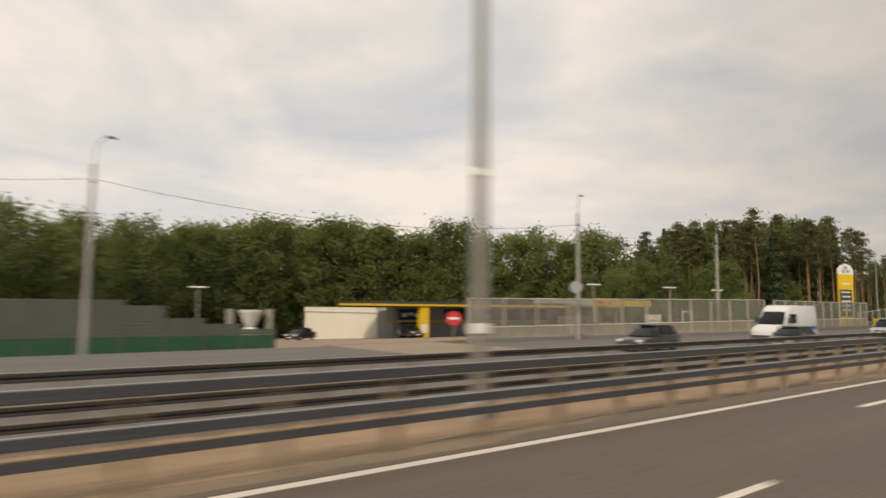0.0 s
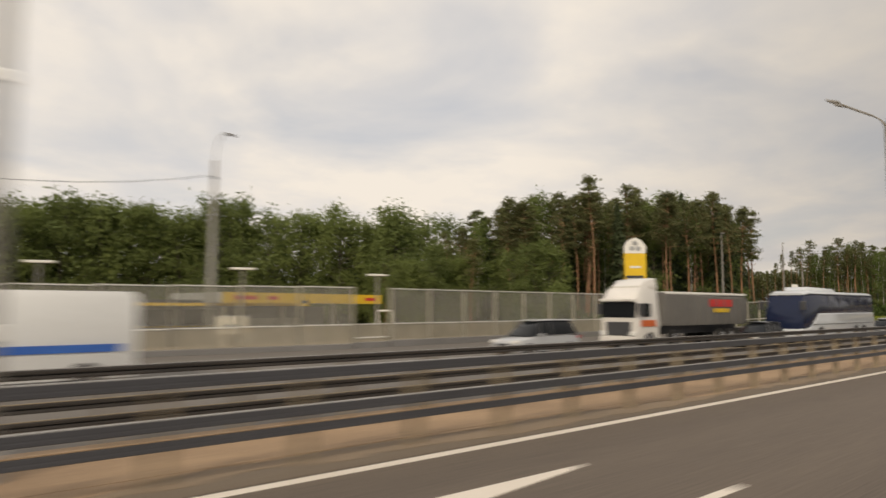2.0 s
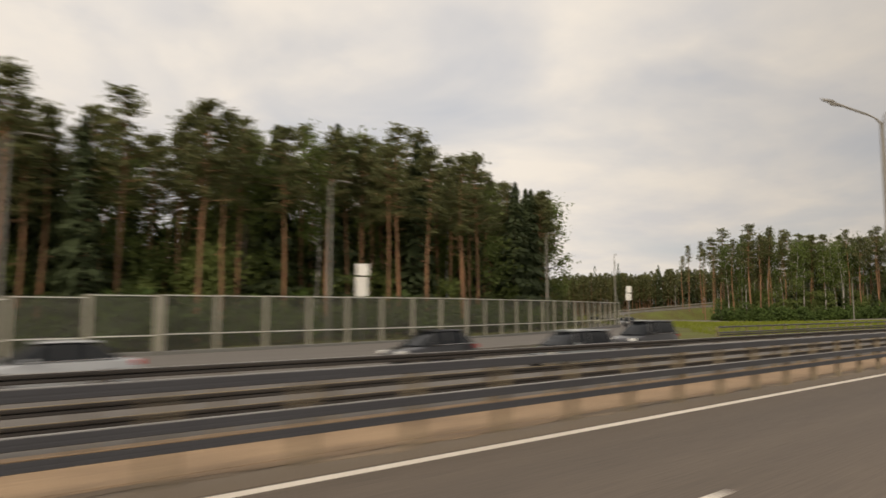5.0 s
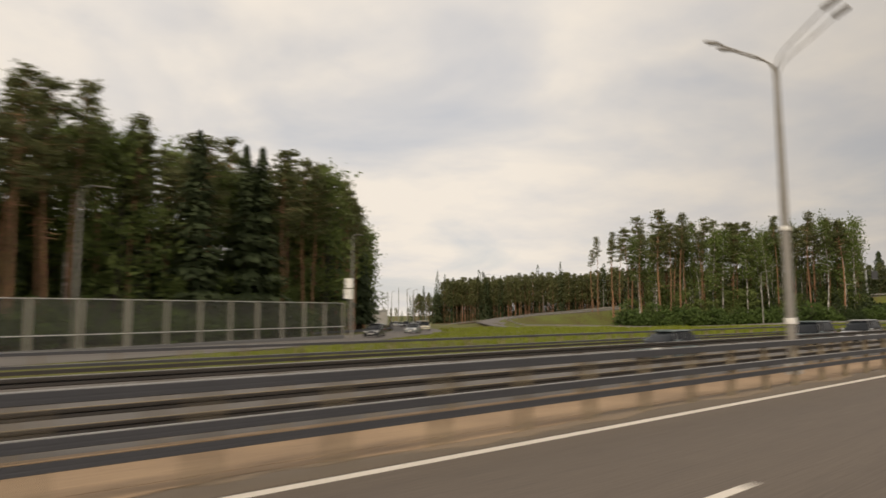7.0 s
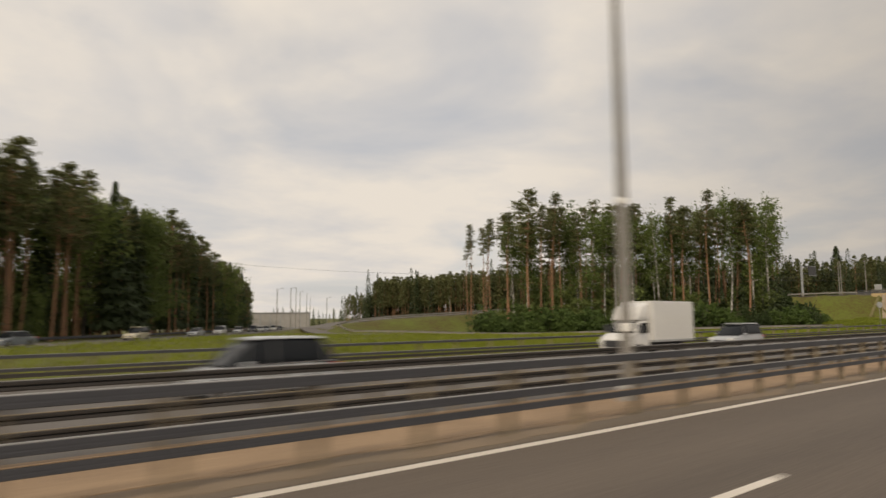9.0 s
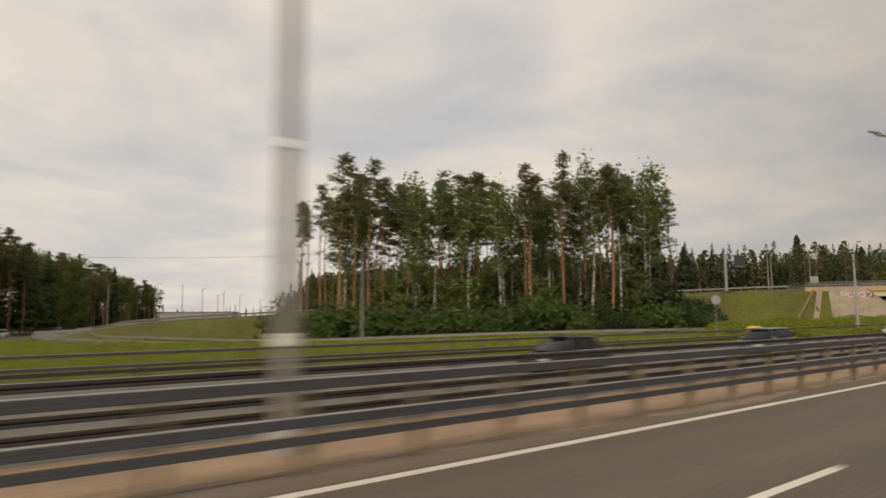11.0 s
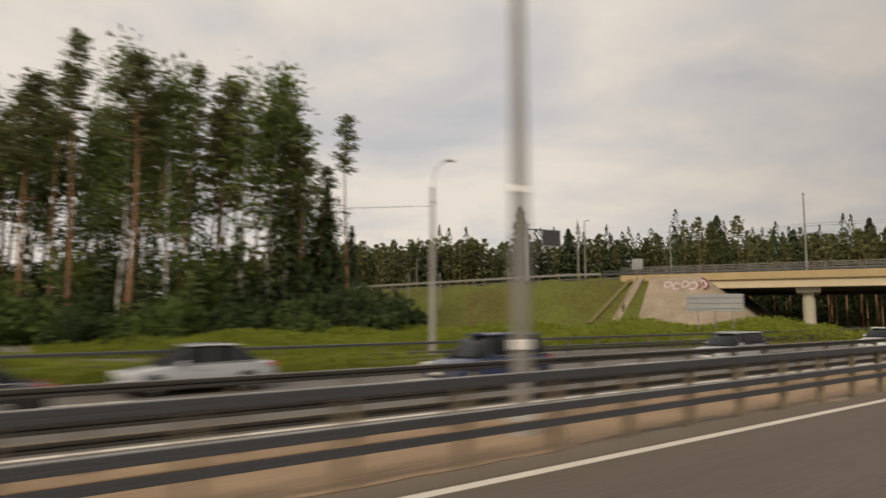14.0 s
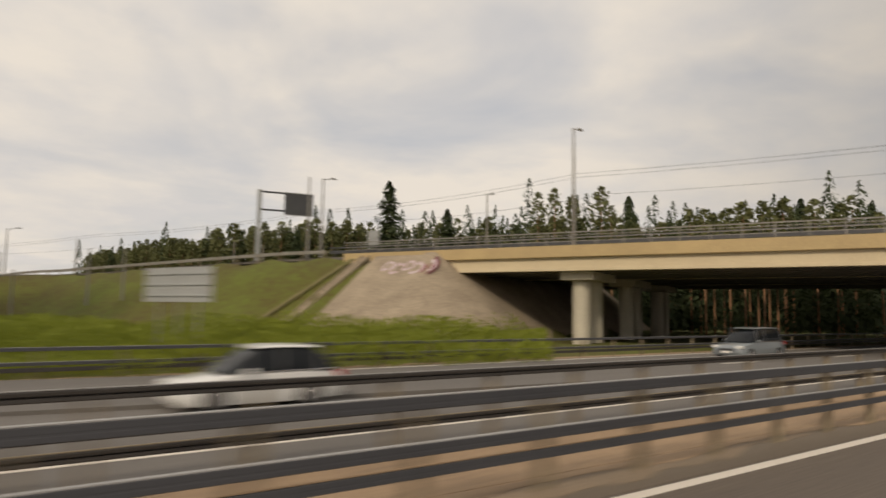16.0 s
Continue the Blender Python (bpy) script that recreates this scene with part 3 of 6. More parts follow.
# ---- light masts ----
def median_mast():
    m = thing("street_lamp", "tall grey steel street lamp with paired arms on the median", "street lamp", group="median street lamps")
    part("pole", lathe([(0.17, 0.3), (0.165, 2.0), (0.15, 5.0), (0.125, 9.0), (0.10, 11.35), (0.05, 11.45)], 12), M["mast"], m)
    part("plinth", lathe([(0.30, -0.2), (0.30, 0.28), (0.24, 0.36), (0.18, 0.38)], 12), M["concrete"], m, "pale concrete plinth")
    part("band", lathe([(0.175, 5.2), (0.185, 5.22), (0.185, 5.34), (0.175, 5.36)], 12), M["white"], m, "white painted band")
    part("band", lathe([(0.19, 1.75), (0.20, 1.77), (0.20, 1.95), (0.19, 1.97)], 12), M["white"], m, "white painted band")
    for sy in (-1, 1):
        for dx in (-0.5, 0.5):
            bm = bmesh.new()
            pts = [(dx * 0.1, 0, 10.9), (dx * 0.3, sy * 0.04, 11.4), (dx * 0.5, sy * 0.22, 11.72), (dx * 0.7, sy * 0.55, 12.0), (dx * 0.85, sy * 1.15, 12.38), (dx, sy * 2.0, 12.95)]
            for a, b in zip(pts, pts[1:]):
                cyl(bm, a, b, 0.035, 0.03, 8)
            arm = part("arm", bm, M["mast"], m)
            head = bmesh.new()
            box(head, -0.13, 0.13, -0.12, 0.5, -0.07, 0.07, 0.05, Matrix.Translation((dx, sy * 2.0, 12.97)) @ pose(0, 0, 0, 22, 0, 0) if sy > 0 else Matrix.Translation((dx, -2.0, 12.97)) @ pose(0, 0, 0, 22, 0, 180))
            part("lamp_head", head, M["mast"], arm, "flat grey lamp head")
    return m


mast = median_mast()
mast.matrix_basis = pose(9.4, 10.4, 0.03)
for mx in (48.2, 85.1, 120.9, 158.3, 196.0, 234.2, 270.5, 306.8, 342.4, 376.9, 412.6):
    copy_thing(mast, pose(mx + 0.55 * bend(mx), 10.4 + 0.75 * bend(mx), 0.03) @ Matrix.Diagonal((1, 1, 1 - 0.1 * smooth01((mx - 240) / 110), 1)))


def roadside_lamp(h=12.0, arm=1.6, label="slim grey street lamp with one curved arm"):
    m = thing("street_lamp", label, "street lamp", group="roadside street lamps")
    part("pole", lathe([(0.14, -0.4), (0.13, 1.0), (0.10, h * 0.6), (0.06, h - 0.6)], 10), M["mast"], m)
    bm = bmesh.new()
    pts = [(0, 0, h - 0.7), (arm * 0.15, 0, h - 0.25), (arm * 0.5, 0, h - 0.03), (arm, 0, h)]
    for a, b in zip(pts, pts[1:]):
        cyl(bm, a, b, 0.04, 0.035, 8)
    a = part("arm", bm, M["mast"], m)
    head = bmesh.new()
    box(head, arm - 0.1, arm + 0.6, -0.13, 0.13, h - 0.05, h + 0.07, 0.04)
    part("lamp_head", head, M["mast"], a, "flat grey lamp head")
    return m


def concrete_lamp(h=12.0, label="stout concrete lamp post with a thin steel bracket"):
    m = thing("street_lamp", label, "street lamp", group="roadside street lamps")
    top = h - 1.75
    part("pole", lathe([(0.20, -0.6), (0.19, 1.0), (0.15, top * 0.7), (0.13, top), (0.10, top + 0.03)], 10), M["concrete"], m)
    bm = bmesh.new()
    pts = [(0, 0, top - 0.3), (0.05, 0, top + 0.5), (0.22, 0, top + 1.1), (0.6, 0, top + 1.5), (1.0, 0, h - 0.1)]
    for a, b in zip(pts, pts[1:]):
        cyl(bm, a, b, 0.035, 0.03, 8)
    a = part("arm", bm, M["mast"], m, "thin steel bracket")
    head = bmesh.new()
    box(head, 0.9, 1.55, -0.13, 0.13, h - 0.15, h - 0.03, 0.04)
    part("lamp_head", head, M["mast"], a, "flat grey lamp head")
    part("clamp", lathe([(0.15, top - 1.0), (0.165, top - 0.98), (0.165, top - 0.88), (0.15, top - 0.86)], 10), M["darkgrey"], m, "dark steel clamp")
    return m


post_lamp = concrete_lamp()
POSTS = [(7.2, 41.2, 25), (38.5, 31.65, 25), (59.05, 31.75, 25), (355.05, 31.0, -30)]
for lx, ly, la in POSTS[1:]:
    copy_thing(post_lamp, pose(lx, ly, fall(lx, ly) - 0.1, 0, 0, la) @ Matrix.Diagonal((0.8, 0.8, 0.94, 1)))
post_lamp.matrix_basis = pose(POSTS[0][0], POSTS[0][1], fall(POSTS[0][0], POSTS[0][1]) - 0.1, 0, 0, POSTS[0][2]) @ Matrix.Diagonal((0.85, 0.85, 1.1, 1))
lamp = roadside_lamp()
LAMPS = [(125.0, 39.4, 20), (144.3, 40.2, 20), (180.0, 51.5, 15), (209.7, 63.2, 30), (302.0, 59.5, -20)]
lamp.matrix_basis = pose(LAMPS[0][0], LAMPS[0][1], fall(LAMPS[0][0], LAMPS[0][1]) - 0.1, 0, 0, LAMPS[0][2])
for lx, ly, la in LAMPS[1:]:
    copy_thing(lamp, pose(lx, ly, (fall(lx, ly) if ly > 28 else -0.06) - 0.1, 0, 0, la) @ Matrix.Diagonal((1, 1, 0.94 if lx > 250 else 1, 1)))


def wire(points, sag, label="thin dark overhead wire between posts", radius=0.014):
    """One unbroken sagging wire from post to post."""
    line = []
    for p, q in zip(points, points[1:]):
        p, q = Vector(p), Vector(q)
        line += [p.lerp(q, i / 10) - Vector((0, 0, sag * 4 * (i / 10) * (1 - i / 10))) for i in range(10)]
    line.append(Vector(points[-1]))
    bm = bmesh.new()
    rings = []
    for i, p in enumerate(line):
        d = (line[min(i + 1, len(line) - 1)] - line[max(i - 1, 0)]).normalized()
        side = d.cross(Vector((0, 0, 1))).normalized()
        up = side.cross(d)
        rings.append([bm.verts.new(p + (side * math.cos(k * 1.2566) + up * math.sin(k * 1.2566)) * radius) for k in range(5)])
    for r0, r1 in zip(rings, rings[1:]):
        for k in range(5):
            bm.faces.new((r0[k], r0[(k + 1) % 5], r1[(k + 1) % 5], r1[k]))
    ob = tagged(new("overhead_wire", from_bm("overhead_wire", bm, M["wire"])), label, "wire", "overhead wires")
    return ob


wire([(-26, 43, 9.6), (7.2, 41.2, 9.45), (38.5, 31.65, 8.65), (59.05, 31.75, 8.75)], 1.3)


wire([(255, 92, 10.0), (302.0, 59.5, 9.0), (355.05, 31.0, 8.4)], 1.0)


# ---- noise screens ----
def noise_screen(run, top, mid, base_z, pitch, label, low=None, up=None, wide=0.14):
    """run: two ends in plan; top, mid: heights at both ends, stepping panel by panel."""
    p, q = Vector((*run[0], 0)), Vector((*run[1], 0))
    L = (q - p).length
    n = max(1, round(L / pitch))
    step = L / n
    s = thing("noise_screen", label, "noise screen", group="noise screens")
    ang = math.degrees(math.atan2(q.y - p.y, q.x - p.x))
    s.matrix_basis = pose(p.x, p.y, 0, 0, 0, ang)
    g = fall(p.x, p.y)
    part("base", box(bmesh.new(), 0, L, -0.22, 0.22, g - 1.2, base_z, 0.03), M["kerb"], s, "grey concrete base wall")
    for i in range(n + 1):
        f = min(i, n - 1) / max(1, n - 1)
        zt = top[0] + (top[1] - top[0]) * f
        bm = bmesh.new()
        box(bm, -wide, wide, -0.09, -0.075, 0, zt - base_z + 0.02)
        box(bm, -wide, wide, 0.075, 0.09, 0, zt - base_z + 0.02)
        box(bm, -0.008, 0.008, -0.075, 0.075, 0, zt - base_z + 0.02)
        part_mesh("post", from_bm("post", bm, M["screen_post"]), s, m=pose(i * step, 0, base_z))
    for i in range(n):
        f = i / max(1, n - 1)
        zt, zm = top[0] + (top[1] - top[0]) * f, mid[0] + (mid[1] - mid[0]) * f
        x0, x1 = i * step + 0.085, (i + 1) * step - 0.085
        part("pane", boxed(x0, x1, -0.012, 0.012, zm + 0.03, zt - 0.05), up or M["screen"], s, "dusty clear sheet")
        part("pane", boxed(x0, x1, -0.012, 0.012, base_z, zm - 0.03), low or M["screen_low"], s, "cloudy lower sheet")
        part("rail", boxed(x0, x1, -0.04, 0.04, zt - 0.05, zt), M["white"], s, "pale top rail")
        part("rail", boxed(x0, x1, -0.04, 0.04, zm - 0.03, zm + 0.03), M["white"], s, "pale middle rail")
    return s


noise_screen([(28.5, 32.8), (66.7, 31.0)], (2.95, 3.35), (0.98, 1.28), 0.25, 3.2, "row of dusty clear noise screens before the filling station", None, None, 0.035)
noise_screen([(66.9, 31.05), (69.2, 31.2)], (1.32, 1.32), (0.55, 0.55), 0.3, 2.3, "low cloudy screen closing a gap between taller screens", M["screen_low"], M["screen_low"], 0.05)
noise_screen([(69.4, 31.2), (103.0, 33.8)], (3.35, 3.4), (1.3, 1.3), 0.35, 3.2, "row of dusty clear noise screens on a concrete base", None, None, 0.07)
noise_screen([(104.6, 35.4), (132, 37.0)], (2.15, 3.1), (0.66, 0.95), 0.1, 3.4, "row of stepped clear noise screens beside the slip road", M["screen_clear"], M["screen_clear"])
for run, tops in (([(132.2, 37.0), (158, 41.2)], (3.15, 3.3)), ([(158.1, 41.25), (183, 49.9)], (3.3, 3.4)), ([(183.1, 49.95), (207, 60.7)], (3.4, 3.5))):
    noise_screen(run, tops, (1.0, 1.0), 0.1, 3.4, "long row of clear noise screens before the pine wood", M["screen_clear"], M["screen_clear"])


# ---- bridge over the motorway ----
def at_rq(r, q, z=0.0):
    p = C0 + U * r + N * q
    return Vector((p.x, p.y, z))


BR = Matrix(((N.x, U.x, 0, C0.x), (N.y, U.y, 0, C0.y), (0, 0, 1, 0), (0, 0, 0, 1)))


def build_bridge(shift, label):
    b = thing("road_bridge", label, "bridge", group="twin road bridges")
    b.matrix_basis = BR @ pose(shift, 0, 0)
    # local x across the bridge, local y along the crossing road away from the motorway
    part("deck_slab", boxed(0.0, 13.0, -78, -4.0, 6.75, 7.15, 0.03), M["deck"], b, "concrete road slab")
    part("edge_beam", boxed(-0.25, 0.35, -78, 3.0, 6.55, 7.45, 0.04), M["deck_edge"], b, "ochre-stained concrete edge beam")
    part("edge_beam", boxed(12.65, 13.25, -78, 3.0, 6.55, 7.45, 0.04), M["deck_edge"], b, "ochre-stained concrete edge beam")
    # only the outer girder is cream; the others carry painted-in shade
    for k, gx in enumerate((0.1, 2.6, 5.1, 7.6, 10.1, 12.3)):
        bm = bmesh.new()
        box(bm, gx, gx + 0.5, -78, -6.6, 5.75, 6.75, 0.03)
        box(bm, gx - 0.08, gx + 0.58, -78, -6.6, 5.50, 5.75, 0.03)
        part("girder", bm, M["deck"] if k == 0 else M["under"], b, "cream concrete girder" if k == 0 else "concrete girder in a colour darkened for shade")
    part("abutment", boxed(0.0, 13.0, -6.6, -4.0, 3.5, 6.75, 0.03), M["pier"], b, "pale concrete abutment wall")
    part("wing_wall", boxed(-0.1, 0.3, -4.0, 0.8, 4.9, 6.55, 0.03), M["deck"], b, "pale concrete wing wall")
    for py in (-19.1,):
        part("pier_cap", boxed(0.9, 7.2, py - 1.3, py + 1.3, 4.85, 5.5, 0.05), M["pier"], b, "concrete cap beam")
        for px in (2.2, 5.5):
            part_mesh("pier", from_bm("pier", lathe([(0.70, -0.6), (0.70, 4.7), (0.66, 4.85)], 20), M["pier"]), b, "round concrete column", pose(px, py, 0))
    # railing and crash barrier along the near edge
    r = part("railing", boxed(-0.10, -0.02, -78, 3.0, 8.42, 8.50), M["mast"], b, "grey steel handrail")
    for z in (7.75, 8.0, 8.22):
        part("rail", boxed(-0.08, -0.04, -78, 3.0, z, z + 0.045), M["mast"], r)
    me = from_bm("railing_post", boxed(-0.09, -0.03, -0.03, 0.03, 7.45, 8.42), M["mast"])
    y = -77.0
    while y < 3.0:
        part_mesh("railing_post", me, r, m=pose(0, y, 0))
        y += 2.0
    g = part("guard_beam", boxed(1.3, 1.38, -78, 6.0, 7.65, 7.95), M["zinc"], b, "grey steel guard beam")
    part("guard_beam", boxed(1.3, 1.36, -78, 6.0, 8.15, 8.27), M["zinc"], b, "grey steel upper guard rail")
    me = from_bm("guard_post", boxed(1.38, 1.5, -0.06, 0.06, 7.1, 8.27), M["zinc"])
    y = -77.0
    while y < 6.0:
        part_mesh("guard_post", me, g, m=pose(0, y, 0))
        y += 2.5
    return b


build_bridge(0.0, "cream concrete road bridge over the motorway")
build_bridge(13.55, "twin cream concrete bridge behind the first one")
# unseen extra deck, added only to keep light from under the bridges
build_bridge(27.1, "added third deck behind the twin that darkens the space below")


def build_bank_paving():
    """Stone-faced cone under the bridge end, with a stepped drain beside it."""
    verts, idx, faces = [], {}, []
    rs, qs = np.arange(-15.5, -0.9, 0.5), np.arange(-10.0, 43.01, 0.5)
    for i, r in enumerate(rs):
        for j, q in enumerate(qs):
            p = at_rq(r, q)
            z = bank_z(p.x, p.y)
            idx[i, j] = len(verts)
            verts.append((p.x, p.y, z + 0.1))
    for i in range(len(rs) - 1):
        for j in range(len(qs) - 1):
            k = [idx[i, j], idx[i + 1, j], idx[i + 1, j + 1], idx[i, j + 1]]
            if max(verts[a][2] for a in k) > -0.3 and not (rs[i] > -6.5 and qs[j] > -0.6):
                faces.append(k)
    me = mesh_of("slope_paving", verts, faces, M["slope_stone"])
    ob = tagged(new("slope_paving", me), "beige stone-faced slope under the bridge end", "paving", kind="structure")
    ob.modifiers.new("thick", "SOLIDIFY").thickness = 0.15
    bm = bmesh.new()
    for q in np.arange(-9.4, 0.0, 0.6):
        p = at_rq(0.3 - 0.16 * q, q)
        z = bank_z(p.x, p.y)
        a = Matrix(((N.x, U.x, 0, p.x), (N.y, U.y, 0, p.y), (0, 0, 1, z), (0, 0, 0, 1))) @ pose(0, 0, 0, 0, -34.6, 0) @ pose(0, 0, 0, 0, 0, -9)
        box(bm, -0.37, 0.34, -0.5, -0.36, -0.15, 0.2, 0.02, a)
        box(bm, -0.37, 0.34, 0.36, 0.5, -0.15, 0.2, 0.02, a)
        box(bm, -0.36, 0.33, -0.36, 0.36, -0.2, 0.05, 0.02, a)
    tagged(new("drain_steps", from_bm("drain_steps", bm, M["slope_stone"])), "stepped concrete drain down the grass bank", "drain", kind="structure")
    # a trodden track down the bank, beside the drain
    track = bmesh.new()
    edge = []
    for i, q in enumerate(np.arange(-9.0, -0.2, 0.55)):
        row = []
        for k, side in enumerate((-0.45, 0.0, 0.5)):
            p = at_rq(1.2 - 0.40 * q + side * (0.62 + 0.07 * math.sin(i * 2.3 + k)), q)
            row.append(track.verts.new((p.x, p.y, bank_z(p.x, p.y) + 0.13)))
        edge.append(row)
    for a, b in zip(edge, edge[1:]):
        for k in range(2):
            track.faces.new((a[k], a[k + 1], b[k + 1], b[k]))
    path = tagged(new("trodden_track", from_bm("trodden_track", track, M["track"])), "bare brown trodden track down the grass bank", "track", kind="structure")
    path.modifiers.new("thick", "SOLIDIFY").thickness = 0.1
    # graffiti on the slope: a row of looped letters and a long tail
    lay = Euler((0, 0, math.atan2(N.y, N.x))).to_matrix().to_4x4() @ Euler((0, -math.atan(1 / 1.45), 0)).to_matrix().to_4x4()

    def loop(bm, m, wide, high, inner, outer, open_from, open_to):
        """A flat ring drawn like a letter's bowl, with a gap where it is open; local y along the row."""
        n, rows = 18, []
        for i in range(n + 1):
            t = open_from + (open_to - open_from) * i / n
            k = 1 + 0.12 * math.sin(3 * t + wide * 7)
            rows.append([bm.verts.new(m @ Vector((math.sin(t) * high * f * k, math.cos(t) * wide * f * k, 0))) for f in (inner, outer)])
        for a, b in zip(rows, rows[1:]):
            bm.faces.new((a[0], a[1], b[1], b[0]))

    LETTERS = ((-3.5, 0.66, 0.95, 0.0, 6.28), (-4.6, 0.62, 1.1, -2.4, 2.6), (-5.6, 0.62, 1.0, 0.0, 6.28), (-6.6, 0.64, 1.15, 0.7, 5.6), (-7.6, 0.60, 1.3, -1.0, 4.2))
    for lift, material, label, inner, outer in ((0.27, M["graffiti_dark"], "dark red sprayed outlines of graffiti on stone", 0.12, 1.24), (0.30, M["spray_paint"], "white sprayed graffiti letters on the stone slope", 0.50, 0.86)):
        bm = bmesh.new()
        for r, wide, high, t0, t1 in LETTERS:
            p = at_rq(r, -2.3 + 0.2 * math.sin(r * 3))
            loop(bm, Matrix.Translation((p.x, p.y, bank_z(p.x, p.y) + lift)) @ lay, wide, high, inner, outer, t0, t1)
        if inner < 0.3:
            tail = []
            for i in range(12):
                f = i / 11
                p = at_rq(-2.9 + 1.9 * f, -2.9 + 0.3 * math.sin(f * 3.5))
                tail.append([bm.verts.new(Matrix.Translation((p.x, p.y, bank_z(p.x, p.y) + lift)) @ lay @ Vector((d * (1.1 - f), 0, 0))) for d in (-0.13, 0.13)])
            for a, b in zip(tail, tail[1:]):
                bm.faces.new((a[0], a[1], b[1], b[0]))
        tagged(new("graffiti", from_bm("graffiti", bm, material)), label, "graffiti", kind="structure")


build_bank_paving()

cross_pts = [at_rq(r, 6.5) for r in np.arange(-4, 300, 8)]
ribbon("road_crossing", [(p.x, p.y) for p in cross_pts], 5.2, 0.1, M["asphalt_far"], "crossing road on the embankment", zf=bank_z)
edge_pts = []
for r in np.arange(6.0, 180, 5):
    p = at_rq(r, 0.8)
    edge_pts.append((p.x, p.y, bank_z(p.x, p.y)))
crash_barrier("crash_barrier", edge_pts, [(w_profile(0.42, 0.76, 0.08, 1), M["mast"], "pale steel beam")], 0.74, "pale steel crash barrier along the top of the bank", 3.0)


# ---- masts and signs on the crossing road ----
def plain_mast(x, y, z, h, r=0.12, label="plain grey steel mast on the embankment", arm=None):
    m = thing("mast", label, "mast", pose(x, y, z), "embankment masts")
    part("pole", lathe([(r, -0.3), (r, 0.6), (r * 0.8, h * 0.6), (r * 0.55, h)], 10), M["mast"], m)
    if arm:
        bm = bmesh.new()
        cyl(bm, (0, 0, h - 0.1), (arm[0], arm[1], h + 0.25), 0.045, 0.04, 8)
        a = part("arm", bm, M["mast"], m)
        bm = bmesh.new()
        box(bm, -0.35, 0.35, -0.13, 0.13, -0.05, 0.06, 0.03, pose(arm[0], arm[1], h + 0.27, 0, 0, math.degrees(math.atan2(arm[1], arm[0]))))
        part("lamp_head", bm, M["mast"], a, "flat grey lamp head")
    return m


MASTS = [(-19.1, 0.4, 9.6, 1), (1.0, 25.8, 10.0, 1), (9.6, 2.1, 8.6, 0), (9.0, 3.5, 8.6, 1), (24.0, 10.0, 3.2, 0), (28.1, -5.6, 5.4, 0), (33.1, -6.4, 6.2, 0), (39.3, -10.9, 7.0, 0),
         (57.5, 35.5, 8.5, 1), (62.0, 9.0, 6.5, 0), (70.0, 3.0, 8.0, 1), (84.0, 9.0, 6.0, 0), (100.0, 3.0, 9.0, 1), (125.0, 9.0, 8.0, 0)]
for r, q, h, a in MASTS:
    p = at_rq(r, q)
    z = 7.15 if r < 0 else bank_z(p.x, p.y)
    plain_mast(p.x, p.y, z, h, 0.13 if h > 4 else 0.1, "grey street lamp mast on the crossing road" if a else "plain grey steel mast on the embankment", (1.6 * N.x, 1.6 * N.y) if a else None)
for q0, z0 in ((0.9, 13.2), (0.9, 12.9), (9.5, 13.0)):
    ends = [at_rq(-70, q0, z0 + 1.0), at_rq(-19.1, q0, z0), at_rq(12.5, q0 + 6, z0), at_rq(50, q0 + 4, z0 - 1.2), at_rq(100, q0, z0 - 2)]
    wire(ends, 0.5)


def gantry():
    p = at_rq(17.9, 3.3)
    g = thing("sign_gantry", "tall grey steel gantry with a dark sign panel on the embankment", "sign gantry", pose(p.x, p.y, bank_z(p.x, p.y), 0, 0, -12))
    part("post", boxed(-0.22, 0.22, -0.22, 0.22, -0.3, 8.3, 0.04), M["grey"], g, "grey steel post")
    for z in (8.0, 6.0):
        part("arm", boxed(0.22, 5.9, -0.09, 0.09, z, z + 0.2, 0.03), M["darkgrey"], g, "dark steel arm")
    pn = part("panel", boxed(2.7, 5.9, -0.25, -0.09, 5.7, 8.1, 0.02), M["darkgrey"], g, "dark grey sign panel")
    part("frame", boxed(2.65, 5.95, -0.3, -0.25, 5.6, 5.7), M["grey"], pn)
    part("frame", boxed(2.65, 5.95, -0.3, -0.25, 8.1, 8.2), M["grey"], pn)


gantry()


def panel_sign(name, place, w, z0, z1, label, material, posts=2, bars=0, depth=0.05, post_mat=None):
    s = thing(name, label, "road sign", place, "road signs")
    pl = part("panel", boxed(-w / 2, w / 2, -depth, 0, z0, z1, 0.015), material, s)
    for i in range(bars):
        z = z0 + (z1 - z0) * (i + 0.6) / (bars + 0.2)
        part("stiffener", boxed(-w / 2, w / 2, -depth - 0.05, -depth, z - 0.03, z + 0.03), M["grey"], pl, "grey steel stiffener")
    for i in range(posts):
        px = 0 if posts == 1 else (-w * 0.3 + i * w * 0.6 / (posts - 1))
        part("post", rod((px, 0.06, -0.8), (px, 0.06, z1 - 0.1), 0.05, 0.05, 8), post_mat or M["mast"], s, "grey steel post")
    return s


